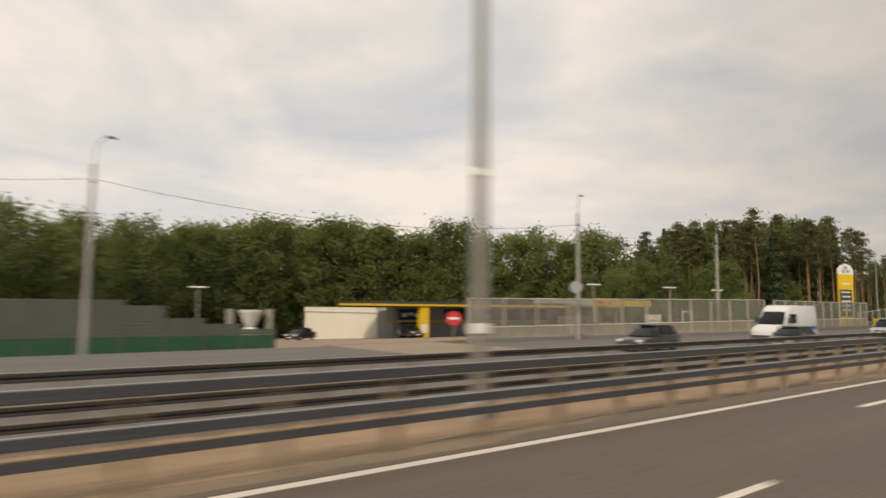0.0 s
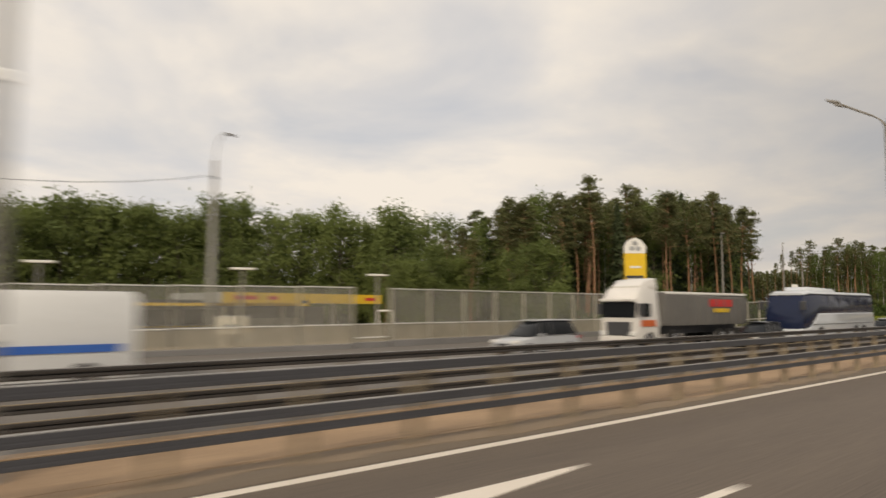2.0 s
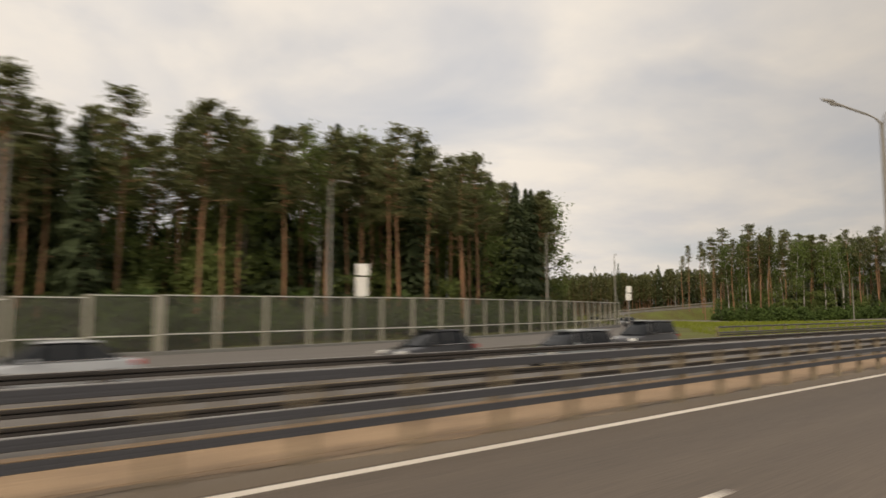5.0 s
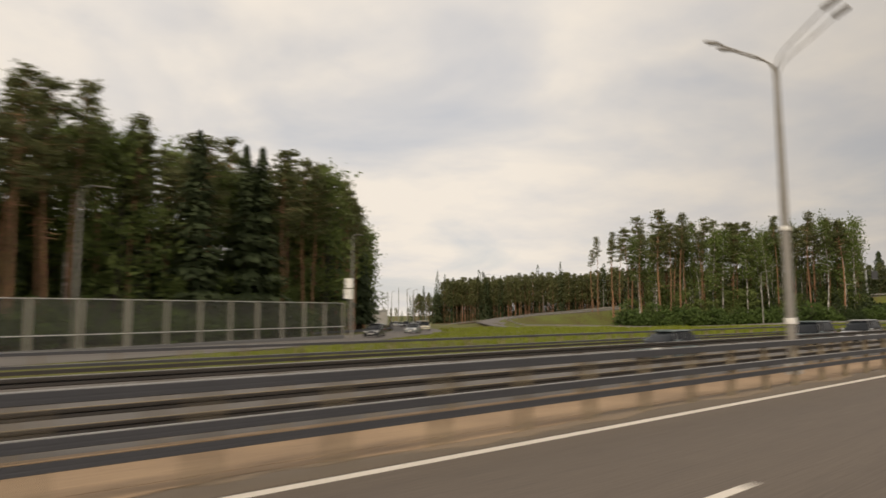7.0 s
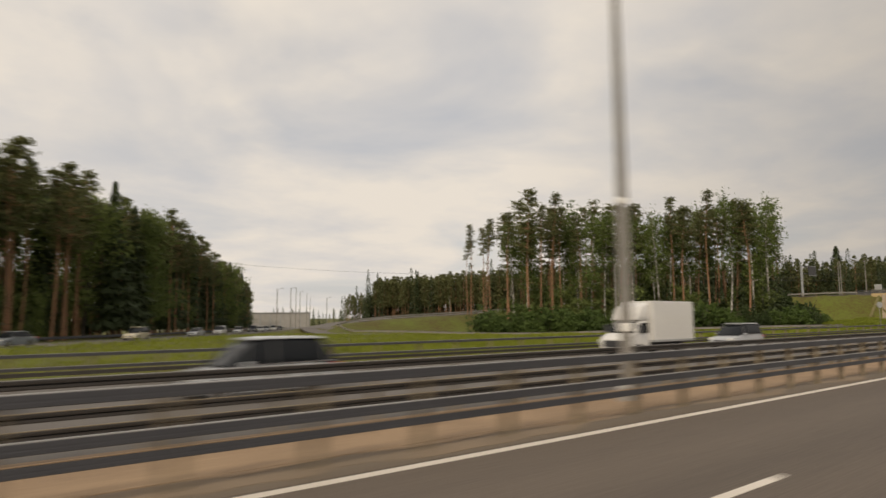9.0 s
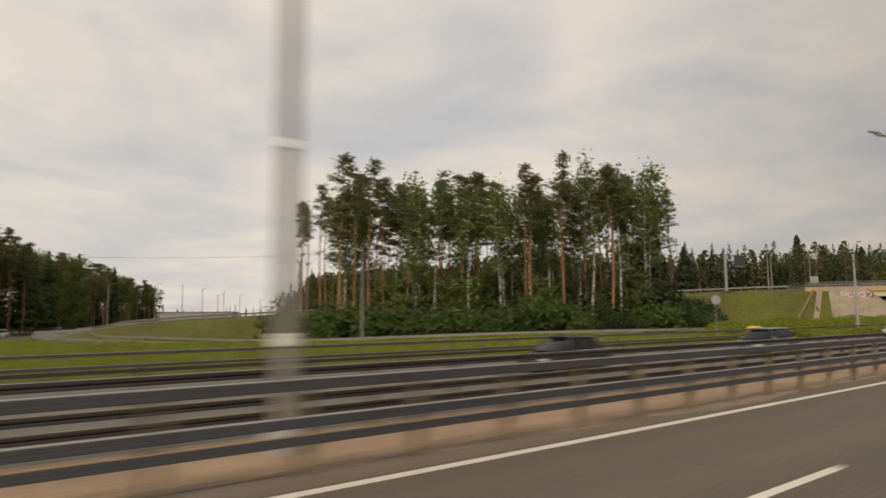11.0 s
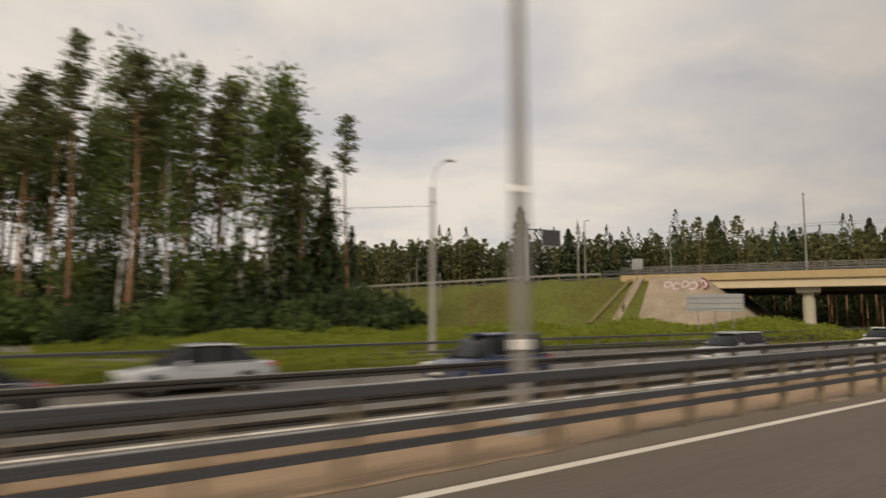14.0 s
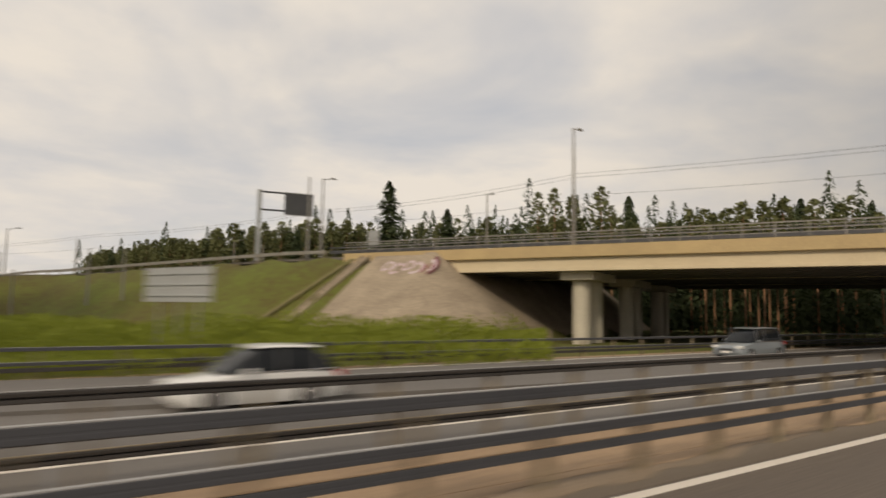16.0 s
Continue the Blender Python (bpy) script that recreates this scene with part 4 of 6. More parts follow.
panel_sign("road_sign", pose(384.7, 31.7, 0, 0, 0, -69), 4.5, 2.5, 3.95, "back of a large pale road sign on steel posts", M["grey"], 3, 3)
panel_sign("road_sign", pose(408.3, 56.9, 7.0, 0, 0, -80), 1.6, 1.4, 2.8, "grey back of a road sign on the bank", M["grey"], 1, 1)
panel_sign("road_sign", pose(146.8, 39.9, -0.2, 0, 0, -40), 0.85, 3.5, 4.9, "pale back of a road sign above the noise screen", M["white"], 1)
panel_sign("road_sign", pose(146.8, 39.8, -0.2, 0, 0, -40), 0.90, 5.0, 5.85, "small pale back of a road sign", M["white"], 1)
panel_sign("road_sign", pose(206.3, 58.4, -0.9, 0, 0, -40), 0.85, 4.75, 5.8, "lower of two pale sign backs by the slip road", M["white"], 1)
panel_sign("road_sign", pose(206.3, 58.3, -0.9, 0, 0, -40), 0.80, 5.9, 6.9, "upper of two pale sign backs by the slip road", M["white"], 1)
km = panel_sign("kilometre_sign", pose(314.4, 10.1, 0, 0, 0, -30), 0.46, 2.74, 3.14, "small blue kilometre sign with pale edges on the median", M["sign_blue"], 1)
for z in (2.745, 2.92, 3.12):
    part("border", boxed(-0.228, 0.228, -0.058, -0.05, z, z + 0.018), M["white"], km, "thin pale border line")


def disc_sign(x, y, z, r, ang, face, label, ground, bar=False):
    s = thing("road_sign", label, "road sign", pose(x, y, 0, 0, 0, ang), "road signs")
    bm = bmesh.new()
    cyl(bm, (0, -0.05, z), (0, -0.02, z), r, r, 24)
    d = part("disc", bm, face, s)
    if bar:
        part("bar", boxed(-r * 0.72, r * 0.72, -0.062, -0.05, z - r * 0.16, z + r * 0.16), M["white"], d, "white bar")
    part("post", rod((0, 0.03, ground), (0, 0.03, z), 0.04, 0.04, 8), M["mast"], s, "grey steel post")
    return s


disc_sign(28.2, 33.9, 1.55, 0.50, -40, M["red"], "round red no-entry sign with a white bar", -0.8, True)
disc_sign(321.6, 30.8, 3.5, 0.42, -35, M["grey"], "grey back of a round road sign in the grass", -0.4)
disc_sign(36.9, 30.55, 3.84, 0.45, -40, M["grey"], "grey back of a round road sign on a post", -0.4)


def crash_cushion(x, y, z, label):
    c = thing("crash_cushion", label, "crash cushion", pose(x, y, z, 0, 0, 15), "crash cushions")
    part("drum", lathe([(0.60, 0.0), (0.67, 0.05), (0.67, 0.5), (0.63, 0.55), (0.63, 0.62), (0.67, 0.67), (0.67, 1.18), (0.60, 1.25)], 18), M["yellow"], c, "yellow plastic drum")
    part("lid", lathe([(0.50, 1.25), (0.50, 1.29), (0.2, 1.32)], 18), M["yellow"], c)


crash_cushion(323.45, 28.3, -0.16, "yellow plastic crash cushion at the ramp nose")
crash_cushion(105.6, 33.2, -0.05, "yellow plastic crash cushion at the end of a noise screen")


# ---- filling station ----
def fuel_sign():
    s = thing("price_pylon", "tall yellow and black filling station price pylon", "sign pylon", pose(100.45, 35.45, 0.35, 0, 0, -42))
    part("column", boxed(-0.98, 1.0, -0.22, 0.22, -1.2, 7.0, 0.05), M["yellow"], s, "yellow column")
    prof = [(-0.98, 7.0), (-0.98, 7.7), (-0.6, 8.25), (0, 8.5), (0.6, 8.25), (1.0, 7.7), (1.0, 7.0)]
    bm = bmesh.new()
    a = [bm.verts.new((x, -0.22, z)) for x, z in prof]
    b = [bm.verts.new((x, 0.22, z)) for x, z in prof]
    bm.faces.new(a), bm.faces.new(b[::-1])
    for i in range(len(prof)):
        bm.faces.new((a[i], b[i], b[(i + 1) % 7], a[(i + 1) % 7]))
    bmesh.ops.recalc_face_normals(bm, faces=bm.faces[:])
    part("crown", bm, M["white"], s, "white rounded crown")
    bm = bmesh.new()
    for dx, dz in ((-0.28, 7.45), (0.28, 7.45), (0, 7.95)):
        bmesh.ops.create_uvsphere(bm, u_segments=10, v_segments=6, radius=0.26, matrix=Matrix.Translation((dx, -0.2, dz)) @ Matrix.Diagonal((1, 0.3, 1, 1)))
    part("emblem", bm, M["grey"], s, "grey round emblem")
    part("price_board", boxed(-0.9, 0.72, -0.26, -0.22, 1.2, 4.9), M["darkgrey"], s, "black price board")
    for i in range(5):
        part("text_bar", boxed(-0.7 + 0.1 * (i % 2), 0.55, -0.275, -0.26, 4.45 - i * 0.62, 4.62 - i * 0.62), M["white"], s, "white row of figures")
    part("text_bar", boxed(-0.5, 0.5, -0.245, -0.22, 5.6, 5.8), M["white"], s, "white row of letters")
    return s


fuel_sign()


def filling_station():
    # the shop stands back under the deep roof
    set_back = lambda x0, x1, y0, y1, z0, z1, bevel=0.0: boxed(x0 + 5.6, x1 + 5.6, y0 + 8.4, y1 + 8.4, z0, z1, bevel)
    k = thing("filling_station", "low filling station shop with a yellow-edged flat roof", "shop building", pose(40.9, 63.6, -1.7, 0, 0, -11.5))
    part("wall", set_back(0.6, 36, 0.3, 3.0, -0.6, 4.0), M["grey"], k, "grey panel wall")
    part("roof", boxed(-0.4, 37, -0.8, 11.6, 4.0, 4.55, 0.03), M["darkgrey"], k, "dark flat roof")
    part("fascia", boxed(-0.45, 37, -0.86, -0.8, 4.05, 4.30), M["yellow"], k, "yellow roof stripe")
    part("fascia", boxed(-0.46, -0.40, -0.86, 11.6, 4.05, 4.30), M["yellow"], k, "yellow roof stripe")
    part("fascia", set_back(-0.2, 30, 0.18, 0.3, 1.9, 2.1), M["yellow"], k, "yellow stripe under the windows")
    for i, wx in enumerate((1.2, 8.0, 12.5, 17.0, 21.5)):
        w = part("window", set_back(wx, wx + 3.6, 0.2, 0.3, 2.2, 3.7), M["glass"], k, "dark shop window")
        part("window_frame", set_back(wx - 0.08, wx + 3.68, 0.16, 0.2, 3.7, 3.8), M["grey"], w)
        part("window_frame", set_back(wx - 0.08, wx + 3.68, 0.16, 0.2, 2.1, 2.2), M["grey"], w)
    part("doorway", set_back(1.4, 5.0, 0.2, 0.3, -0.4, 1.9), M["glass"], k, "dark glass entrance")
    part("wall_panel", set_back(0.57, 0.6, 0.4, 2.9, -0.5, 3.95, 0.01), M["grey"], k, "grey cladding panel")
    for i in range(7):
        part("wall_panel", set_back(6.9 + i * 4.2, 10.9 + i * 4.2, 0.26, 0.3, -0.5, 1.85, 0.01), M["grey"], k, "grey cladding panel")
    for i in range(3):
        part("text_bar", set_back(1.7 + i * 0.9, 2.4 + i * 0.9, 0.17, 0.2, 2.6 + 0.2 * (i % 2), 3.1 + 0.1 * (i % 2)), M["white"], k, "white lettering on dark glass")
    part("service_door", set_back(14.0, 15.6, 0.2, 0.26, -0.4, 3.0, 0.01), M["cream"], k, "pale service door")
    part("roof_edge", boxed(-0.48, 37, -0.9, -0.86, 4.30, 4.58), M["darkgrey"], k, "black roof edge")
    part("pillar", boxed(5.6, 6.8, -0.6, 0.2, -0.6, 4.0, 0.03), M["yellow"], k, "yellow entrance pillar")
    part("text_bar", boxed(5.8, 6.6, -0.64, -0.6, 0.9, 1.9), M["white"], k, "white panel on the pillar")
    c = thing("station_canopy", "flat yellow-edged canopy over the fuel pumps", "canopy", pose(68.3, 54.1, -1.5, 0, 0, 10))
    part("roof", boxed(0, 18.5, 0, 9.0, 4.1, 5.0, 0.03), M["grey"], c, "grey canopy roof")
    part("fascia", boxed(-0.06, 18.56, -0.06, 0, 4.1, 5.02), M["yellow"], c, "yellow canopy edge")
    part("fascia", boxed(18.5, 18.56, 0, 9.0, 4.1, 5.02), M["yellow"], c, "yellow canopy edge")
    for sx, w in ((1.0, 2.4), (16.2, 1.4), (4.5, 1.0)):
        part("text_bar", boxed(sx, sx + w, -0.075, -0.06, 4.4, 4.72), M["red"], c, "red row of letters")
    for cx in (2.5, 9.0, 15.5):
        part("column", boxed(cx, cx + 0.4, 4.2, 4.6, -0.8, 4.1, 0.03), M["white"], c, "white column")
    lw = thing("low_wall", "long low white panel wall behind the fuel pumps", "wall", c.matrix_basis @ pose(0, 7.2, 0))
    for i in range(5):
        part("wall_panel", boxed(3.6 + i * 1.95, 5.52 + i * 1.95, 0, 0.12, -0.6, 2.62, 0.02), M["white"], lw, "white panel")
    part("coping", boxed(3.5, 13.4, -0.04, 0.16, 2.62, 2.7), M["grey"], lw, "grey coping")
    for px in (4.5, 11.5):
        p = thing("fuel_pump", "white and yellow fuel pump under the canopy", "fuel pump", c.matrix_basis @ pose(px, 3.6, -0.25), "fuel pumps")
        part("body", boxed(0, 1.0, 0, 0.6, 0, 1.7, 0.05), M["white"], p)
        part("head", boxed(0.05, 0.95, -0.02, 0.62, 1.7, 2.1, 0.05), M["yellow"], p, "yellow pump head")
    w = thing("storage_hall", "long windowless cream storage building with a white plinth", "building", pose(46.2, 91.4, -3.4, 0, 0, -80) @ Matrix.Diagonal((1, 1, 0.86, 1)))
    part("wall", boxed(0, 16.2, 0, 7.0, 0, 6.0, 0.05), M["cream"], w, "cream painted wall")
    part("annex_wall", boxed(16.2, 21.0, 0.05, 6.0, -0.5, 5.9, 0.03), M["grey"], w, "grey clad annex")
    for i in range(3):
        part("wall_panel", boxed(16.3, 20.9, 0.02, 0.05, 0.2 + i * 1.9, 2.0 + i * 1.9, 0.005), M["grey"], w, "grey cladding panel")
    part("parapet", boxed(-0.06, 16.2, -0.06, 7.06, 5.55, 6.25, 0.02), M["cream"], w, "cream parapet")
    part("coping", boxed(-0.1, 16.24, -0.1, 7.1, 6.25, 6.33, 0.02), M["white"], w, "white coping strip")
    part("drip_strip", boxed(0, 16.2, -0.09, -0.06, 5.45, 5.55), M["grey"], w, "thin grey strip under the parapet")
    part("plinth", boxed(-0.03, 16.2, -0.05, 7.03, -0.8, 0.3), M["grey"], w, "grey plinth")
    for i in range(5):
        part("kerb_block", boxed(0.2 + i * 3.0, 2.5 + i * 3.0, -0.9, -0.5, -0.3, 0.55, 0.05), M["white"], w, "white kerb block")
    # the yard follows the falling land
    ys, cols = np.arange(34.6, 118.1, 2.6), 34
    verts = []
    for y in ys:
        x0, x1 = np.interp(y, (34, 48, 62, 96, 118), (19, 19, 14, 12, 40)), np.interp(y, (34, 60, 100, 118), (100, 110, 105, 60))
        verts += [(x0 + (x1 - x0) * i / (cols - 1), y, fall(x0 + (x1 - x0) * i / (cols - 1), y) + 0.12) for i in range(cols)]
    faces = [(r * cols + i, r * cols + i + 1, (r + 1) * cols + i + 1, (r + 1) * cols + i) for r in range(len(ys) - 1) for i in range(cols - 1)]
    yard = tagged(new("forecourt", mesh_of("forecourt", verts, faces, M["lot"])), "dusty brown forecourt of the filling station", "forecourt", kind="structure")
    yard.modifiers.new("thick", "SOLIDIFY").thickness = 0.3


filling_station()


def yard_lamp():
    m = thing("yard_lamp", "low floodlight post with a flat pale head in the station yard", "lamp post", group="yard lamps")
    part("pole", lathe([(0.09, -1.0), (0.085, 0.5), (0.07, 4.9), (0.05, 5.0)], 8), M["mast"], m)
    head = bmesh.new()
    box(head, -0.75, 0.75, -0.16, 0.16, 5.0, 5.14, 0.04)
    part("lamp_head", head, M["white"], m, "flat white lamp head")
    return m


yard = yard_lamp()
yard.matrix_basis = pose(53.2, 41.8, -0.35, 0, 0, -20)
for lx, ly, lz in ((64.1, 40.0, -0.4), (74.5, 40.2, -0.45), (18.9, 57.9, -1.25)):
    copy_thing(yard, pose(lx, ly, lz, 0, 0, -20))


def yard_board():
    m = thing("notice_board", "pale cream notice board on two posts in the station yard", "notice board", pose(64.5, 42.5, fall(64.5, 42.5) + 0.1, 0, 0, -25))
    b = part("board", boxed(-1.0, 1.0, -0.12, 0.0, 0.85, 1.95, 0.02), M["cream"], m)
    part("frame", boxed(-1.06, 1.06, -0.15, 0.03, 1.95, 2.05, 0.02), M["white"], b, "white top frame")
    part("text_bar", boxed(-0.6, 0.6, -0.135, -0.12, 1.3, 1.5), M["grey"], b, "grey row of letters")
    for px in (-0.7, 0.7):
        part("post", rod((px, 0.05, -0.5), (px, 0.05, 1.9), 0.06, 0.06, 8), M["cream"], m)


yard_board()


def gate_frame():
    m = thing("gate_frame", "white square steel frame standing in the station yard", "frame", pose(80.5, 47.7, fall(80.5, 47.7) + 0.1, 0, 0, -30))
    part("top_bar", boxed(-0.75, 0.75, -0.06, 0.06, 2.55, 2.69, 0.02), M["white"], m)
    for px in (-0.69, 0.69):
        part("post", boxed(px - 0.06, px + 0.06, -0.06, 0.06, -0.3, 2.55, 0.01), M["white"], m)


gate_frame()


def slat_fence():
    f = thing("panel_fence", "stepped fence of grey corrugated slats over green panels", "fence", pose(20.6, 45.6, 0, 0, 0, 178))
    tops = [0.55, 0.95, 1.35, 2.2] + [2.55] * 3 + [2.95] * 3 + [3.2] * 6
    for i, t in enumerate(tops):
        x0 = i * 2.6
        z, k = 0.15, 0
        while z < t:
            part_mesh("slat", from_bm("slat", boxed(x0 + 0.06, x0 + 2.54, -0.03 - 0.03 * (k % 2), 0.03, z, min(z + 0.24, t)), M["fence_slat"]), f)
            z += 0.25
            k += 1
        part("panel", boxed(x0 + 0.06, x0 + 2.54, -0.04, 0.04, -1.4, 0.13), M["green_panel"], f, "dark green lower panel")
        part("post", boxed(x0 - 0.06, x0 + 0.06, -0.08, 0.08, -1.6, t + 0.03), M["fence_slat"], f)
    part("base", boxed(-0.4, len(tops) * 2.6, -0.18, 0.18, -2.0, -1.41, 0.03), M["concrete"], f, "pale concrete base")


slat_fence()
v = thing("waist_shaped_tank", "white hourglass-shaped tank between grey posts", "tank", pose(19.6, 47.8, -1.1))
part("funnel", lathe([(0.25, 1.75), (0.35, 1.85), (0.85, 2.85), (0.88, 3.0), (0.80, 3.02)], 18), M["white"], v)
part("bowl", lathe([(0.5, 0.0), (0.85, 0.5), (0.80, 1.2), (0.45, 1.62), (0.25, 1.75)], 18), M["white"], v)
for dx in (-1.6, 1.5):
    part("post", boxed(dx - 0.2, dx + 0.2, -0.2, 0.2, -0.9, 3.1, 0.03), M["screen_post"], v, "grey-beige post")


# ---- far buildings and masts beyond the slip road ----
def far_hall(x, y, ang, length, h, bays):
    w = thing("warehouse", "long pale grey warehouse far beyond the slip road", "building", pose(x, y, -3.2, 0, 0, ang))
    part("wall", boxed(0, length, 0, 30, -1, h, 0.05), M["grey"], w, "pale panel wall")
    part("roof", boxed(-0.3, length + 0.3, -0.3, 30.3, h, h + 0.5, 0.05), M["mast"], w, "pale flat roof edge")
    for i in range(bays):
        part("wall_panel", boxed(length * i / bays + 0.3, length * (i + 1) / bays - 0.3, -0.15, 0, 0.5, h - 0.4, 0.03), M["concrete"], w, "pale cladding panel")


far_hall(340, 322, -27, 44, 7.5, 9)
for x, y, h, a in ((318, 200, 14, 1), (334, 228, 16, 0), (350, 256, 16, 1), (370, 288, 17, 0), (392, 326, 17, 1), (300, 172, 12, 1), (344, 222, 12, 1), (376, 262, 12, 1)):
    plain_mast(x, y, fall(x, y), h, 0.16, "tall grey steel mast beyond the slip road", (1.8, 0.6) if a else None)


# ---- trees ----
def leaf_cards(rng, centres, spread, count, size, flat, name, material):
    """Many small leaf sprays round the centres; every spray is a bent four-cornered leaf."""
    n = len(centres)
    pick = rng.integers(0, n, count)
    c = np.array(centres)[pick] + rng.normal(0, 1, (count, 3)) * np.array(spread)
    s = rng.uniform(0.55, 1.15, (count, 1)) * size
    a = rng.normal(0, 1, (count, 3)); a[:, 2] *= flat
    a /= np.linalg.norm(a, axis=1, keepdims=True)
    b = rng.normal(0, 1, (count, 3)); b[:, 2] *= flat
    b -= a * (a * b).sum(1, keepdims=True)
    b /= np.linalg.norm(b, axis=1, keepdims=True)
    k = rng.uniform(0.3, 0.55, (count, 1))
    verts = np.stack([c - a * s, c + b * s * k, c + a * s * rng.uniform(0.7, 1.1, (count, 1)), c - b * s * k], 1).reshape(-1, 3)
    faces = np.arange(count * 4).reshape(-1, 4).tolist()
    return mesh_of(name, verts.tolist(), faces, material)


def trunk_mesh(rng, h, r, bend, limbs, material, name="trunk"):
    """A bent, tapered trunk with thin limbs; limbs: (height, length, rise)."""
    bm = bmesh.new()
    ph = rng.uniform(0, 6.28)
    at = lambda z: Vector((bend * math.sin(ph + z * 0.21) * z / h, bend * math.cos(ph * 1.7 + z * 0.17) * z / h, z))
    zs = np.linspace(-0.6, h, 9)
    for z0, z1 in zip(zs, zs[1:]):
        cyl(bm, at(z0), at(z1), max(0.03, r * (1 - 0.85 * max(0, z0) / h)), max(0.025, r * (1 - 0.85 * max(0, z1) / h)), 7)
    tips = []
    for z, ln, rise in limbs:
        t = rng.uniform(0, 6.28)
        p = at(z)
        q = p + Vector((math.cos(t) * ln, math.sin(t) * ln, rise * ln))
        cyl(bm, p, q, 0.05, 0.015, 3)
        tips.append(tuple(q)), tips.append(tuple(p.lerp(q, 0.6)))
    return from_bm(name, bm, material), tips, at


def make_pine(seed, h, crown=0.42, full=1.0):
    rng = np.random.default_rng(seed)
    # shelves of boughs, short at the pointed top and longest two thirds of the way down
    limbs = []
    shelves = int(8 + 3 * full)
    for i in range(shelves):
        f = (i + 0.6) / shelves
        for _ in range(int(round(3 + full * rng.uniform(0, 2)))):
            limbs.append((h * (1 - crown * f) + rng.uniform(-0.25, 0.25), (0.35 + 1.75 * math.sin(min(1.0, f * 1.35) * 1.75) ** 0.9) * full * rng.uniform(0.45, 1.1), rng.uniform(-0.05, 0.4)))
    limbs += [(h * rng.uniform(0.35, 0.58), rng.uniform(0.5, 1.3), rng.uniform(-0.3, 0.1)) for _ in range(5)]
    tr, tips, at = trunk_mesh(rng, h, 0.19, 0.5, limbs, M["pine_bark"])
    top = [tuple(at(h * (1 - 0.03 * i))) for i in range(4)]
    cr = leaf_cards(rng, [t for t in tips if t[2] > h * 0.54] + top, (0.40, 0.40, 0.15), int(1900 * full), 0.28, 0.45, "crown", M["pine_leaf"])
    return tr, cr


def spruce_layers(rng, h, low, count, reach, size=0.05):
    """Drooping branch sprays on a cone, like ragged shingles: corner points of quads."""
    k = rng.uniform(0, 1, count) ** 1.1
    layer = 0.78 + 0.22 * np.sin(k * 58 + rng.uniform(0, 6.28))
    w = h * (reach * (1 - k) ** 0.78 * layer + 0.006)
    t = rng.uniform(0, 6.283, count)
    d = np.stack([np.cos(t), np.sin(t), np.zeros(count)], 1)
    n = np.stack([-np.sin(t), np.cos(t), np.zeros(count)], 1)
    c = d * (w * np.sqrt(rng.uniform(0.15, 1.0, count)))[:, None]
    c[:, 2] = h * (low + (1 - low) * k)
    s = (h * size * (0.45 + 0.55 * (1 - k)) * rng.uniform(0.6, 1.3, count))[:, None]
    a = d * 0.8 + n * rng.normal(0, 0.35, (count, 1)) - np.array((0, 0, 1.0)) * rng.uniform(0.2, 0.9, (count, 1))
    a /= np.linalg.norm(a, axis=1, keepdims=True)
    return np.stack([c - a * s, c + n * s * 0.55, c + a * s, c - n * s * 0.55], 1).reshape(-1, 3)


def make_spruce(seed, h):
    rng = np.random.default_rng(seed)
    tr, _, at = trunk_mesh(rng, h * 0.97, 0.17, 0.1, [], M["dark_bark"])
    q = spruce_layers(rng, h, 0.06, 2200, 0.195, 0.030)
    cr = mesh_of("crown", q.tolist(), np.arange(len(q)).reshape(-1, 4).tolist(), M["spruce_leaf"])
    return tr, cr


def make_broad(seed, h, width, low, leaf, bark, count=1500, size=0.34, limb_count=28):
    rng = np.random.default_rng(seed)
    limbs = []
    for _ in range(limb_count):
        f = rng.uniform(low, 0.97)
        k = (f - low) / (1 - low)
        w = width * math.sqrt(max(0.05, 1 - (k * 1.25 - 0.4) ** 2)) * rng.uniform(0.35, 1.1)
        limbs.append((h * f * 0.93, w, rng.uniform(0.1, 0.75)))
    tr, tips, at = trunk_mesh(rng, h * 0.95, 0.16, 0.6, limbs, bark)
    top = [tuple(at(h * (0.97 - 0.04 * i))) for i in range(5)]
    cr = leaf_cards(rng, tips + top, (0.62, 0.62, 0.6), count, size, 1.0, "crown", leaf)
    return tr, cr


def make_bush(seed, w, h, leaf):
    """A rounded mound of several leafy domes on thin stems."""
    rng = np.random.default_rng(seed)
    limbs = [(0.1, rng.uniform(0.3, 0.9) * w, rng.uniform(0.4, 1.3) * h / w) for _ in range(9)]
    tr, _, at = trunk_mesh(rng, h * 0.7, 0.06, 0.3, limbs, M["dark_bark"], "stem")
    tips = []
    domes = [(0, 0, 1.0)] + [(rng.uniform(-0.75, 0.75) * w, rng.uniform(-0.75, 0.75) * w, rng.uniform(0.5, 0.9)) for _ in range(4)]
    for cx, cy, k in domes:
        for _ in range(46):
            t, e = rng.uniform(0, 6.28), math.asin(rng.uniform(-0.1, 1))
            f = k * rng.uniform(0.82, 1.03)
            tips.append((cx + 0.62 * w * f * math.cos(e) * math.cos(t), cy + 0.62 * w * f * math.cos(e) * math.sin(t), max(0.15, h * f * (0.42 + 0.58 * math.sin(e)))))
            if e < 0.6:
                tips.append((tips[-1][0], tips[-1][1], rng.uniform(0.1, 0.45) * h))
    cr = leaf_cards(rng, tips, (0.16, 0.16, 0.13), 1050, 0.26, 1.0, "foliage", leaf)
    return tr, cr


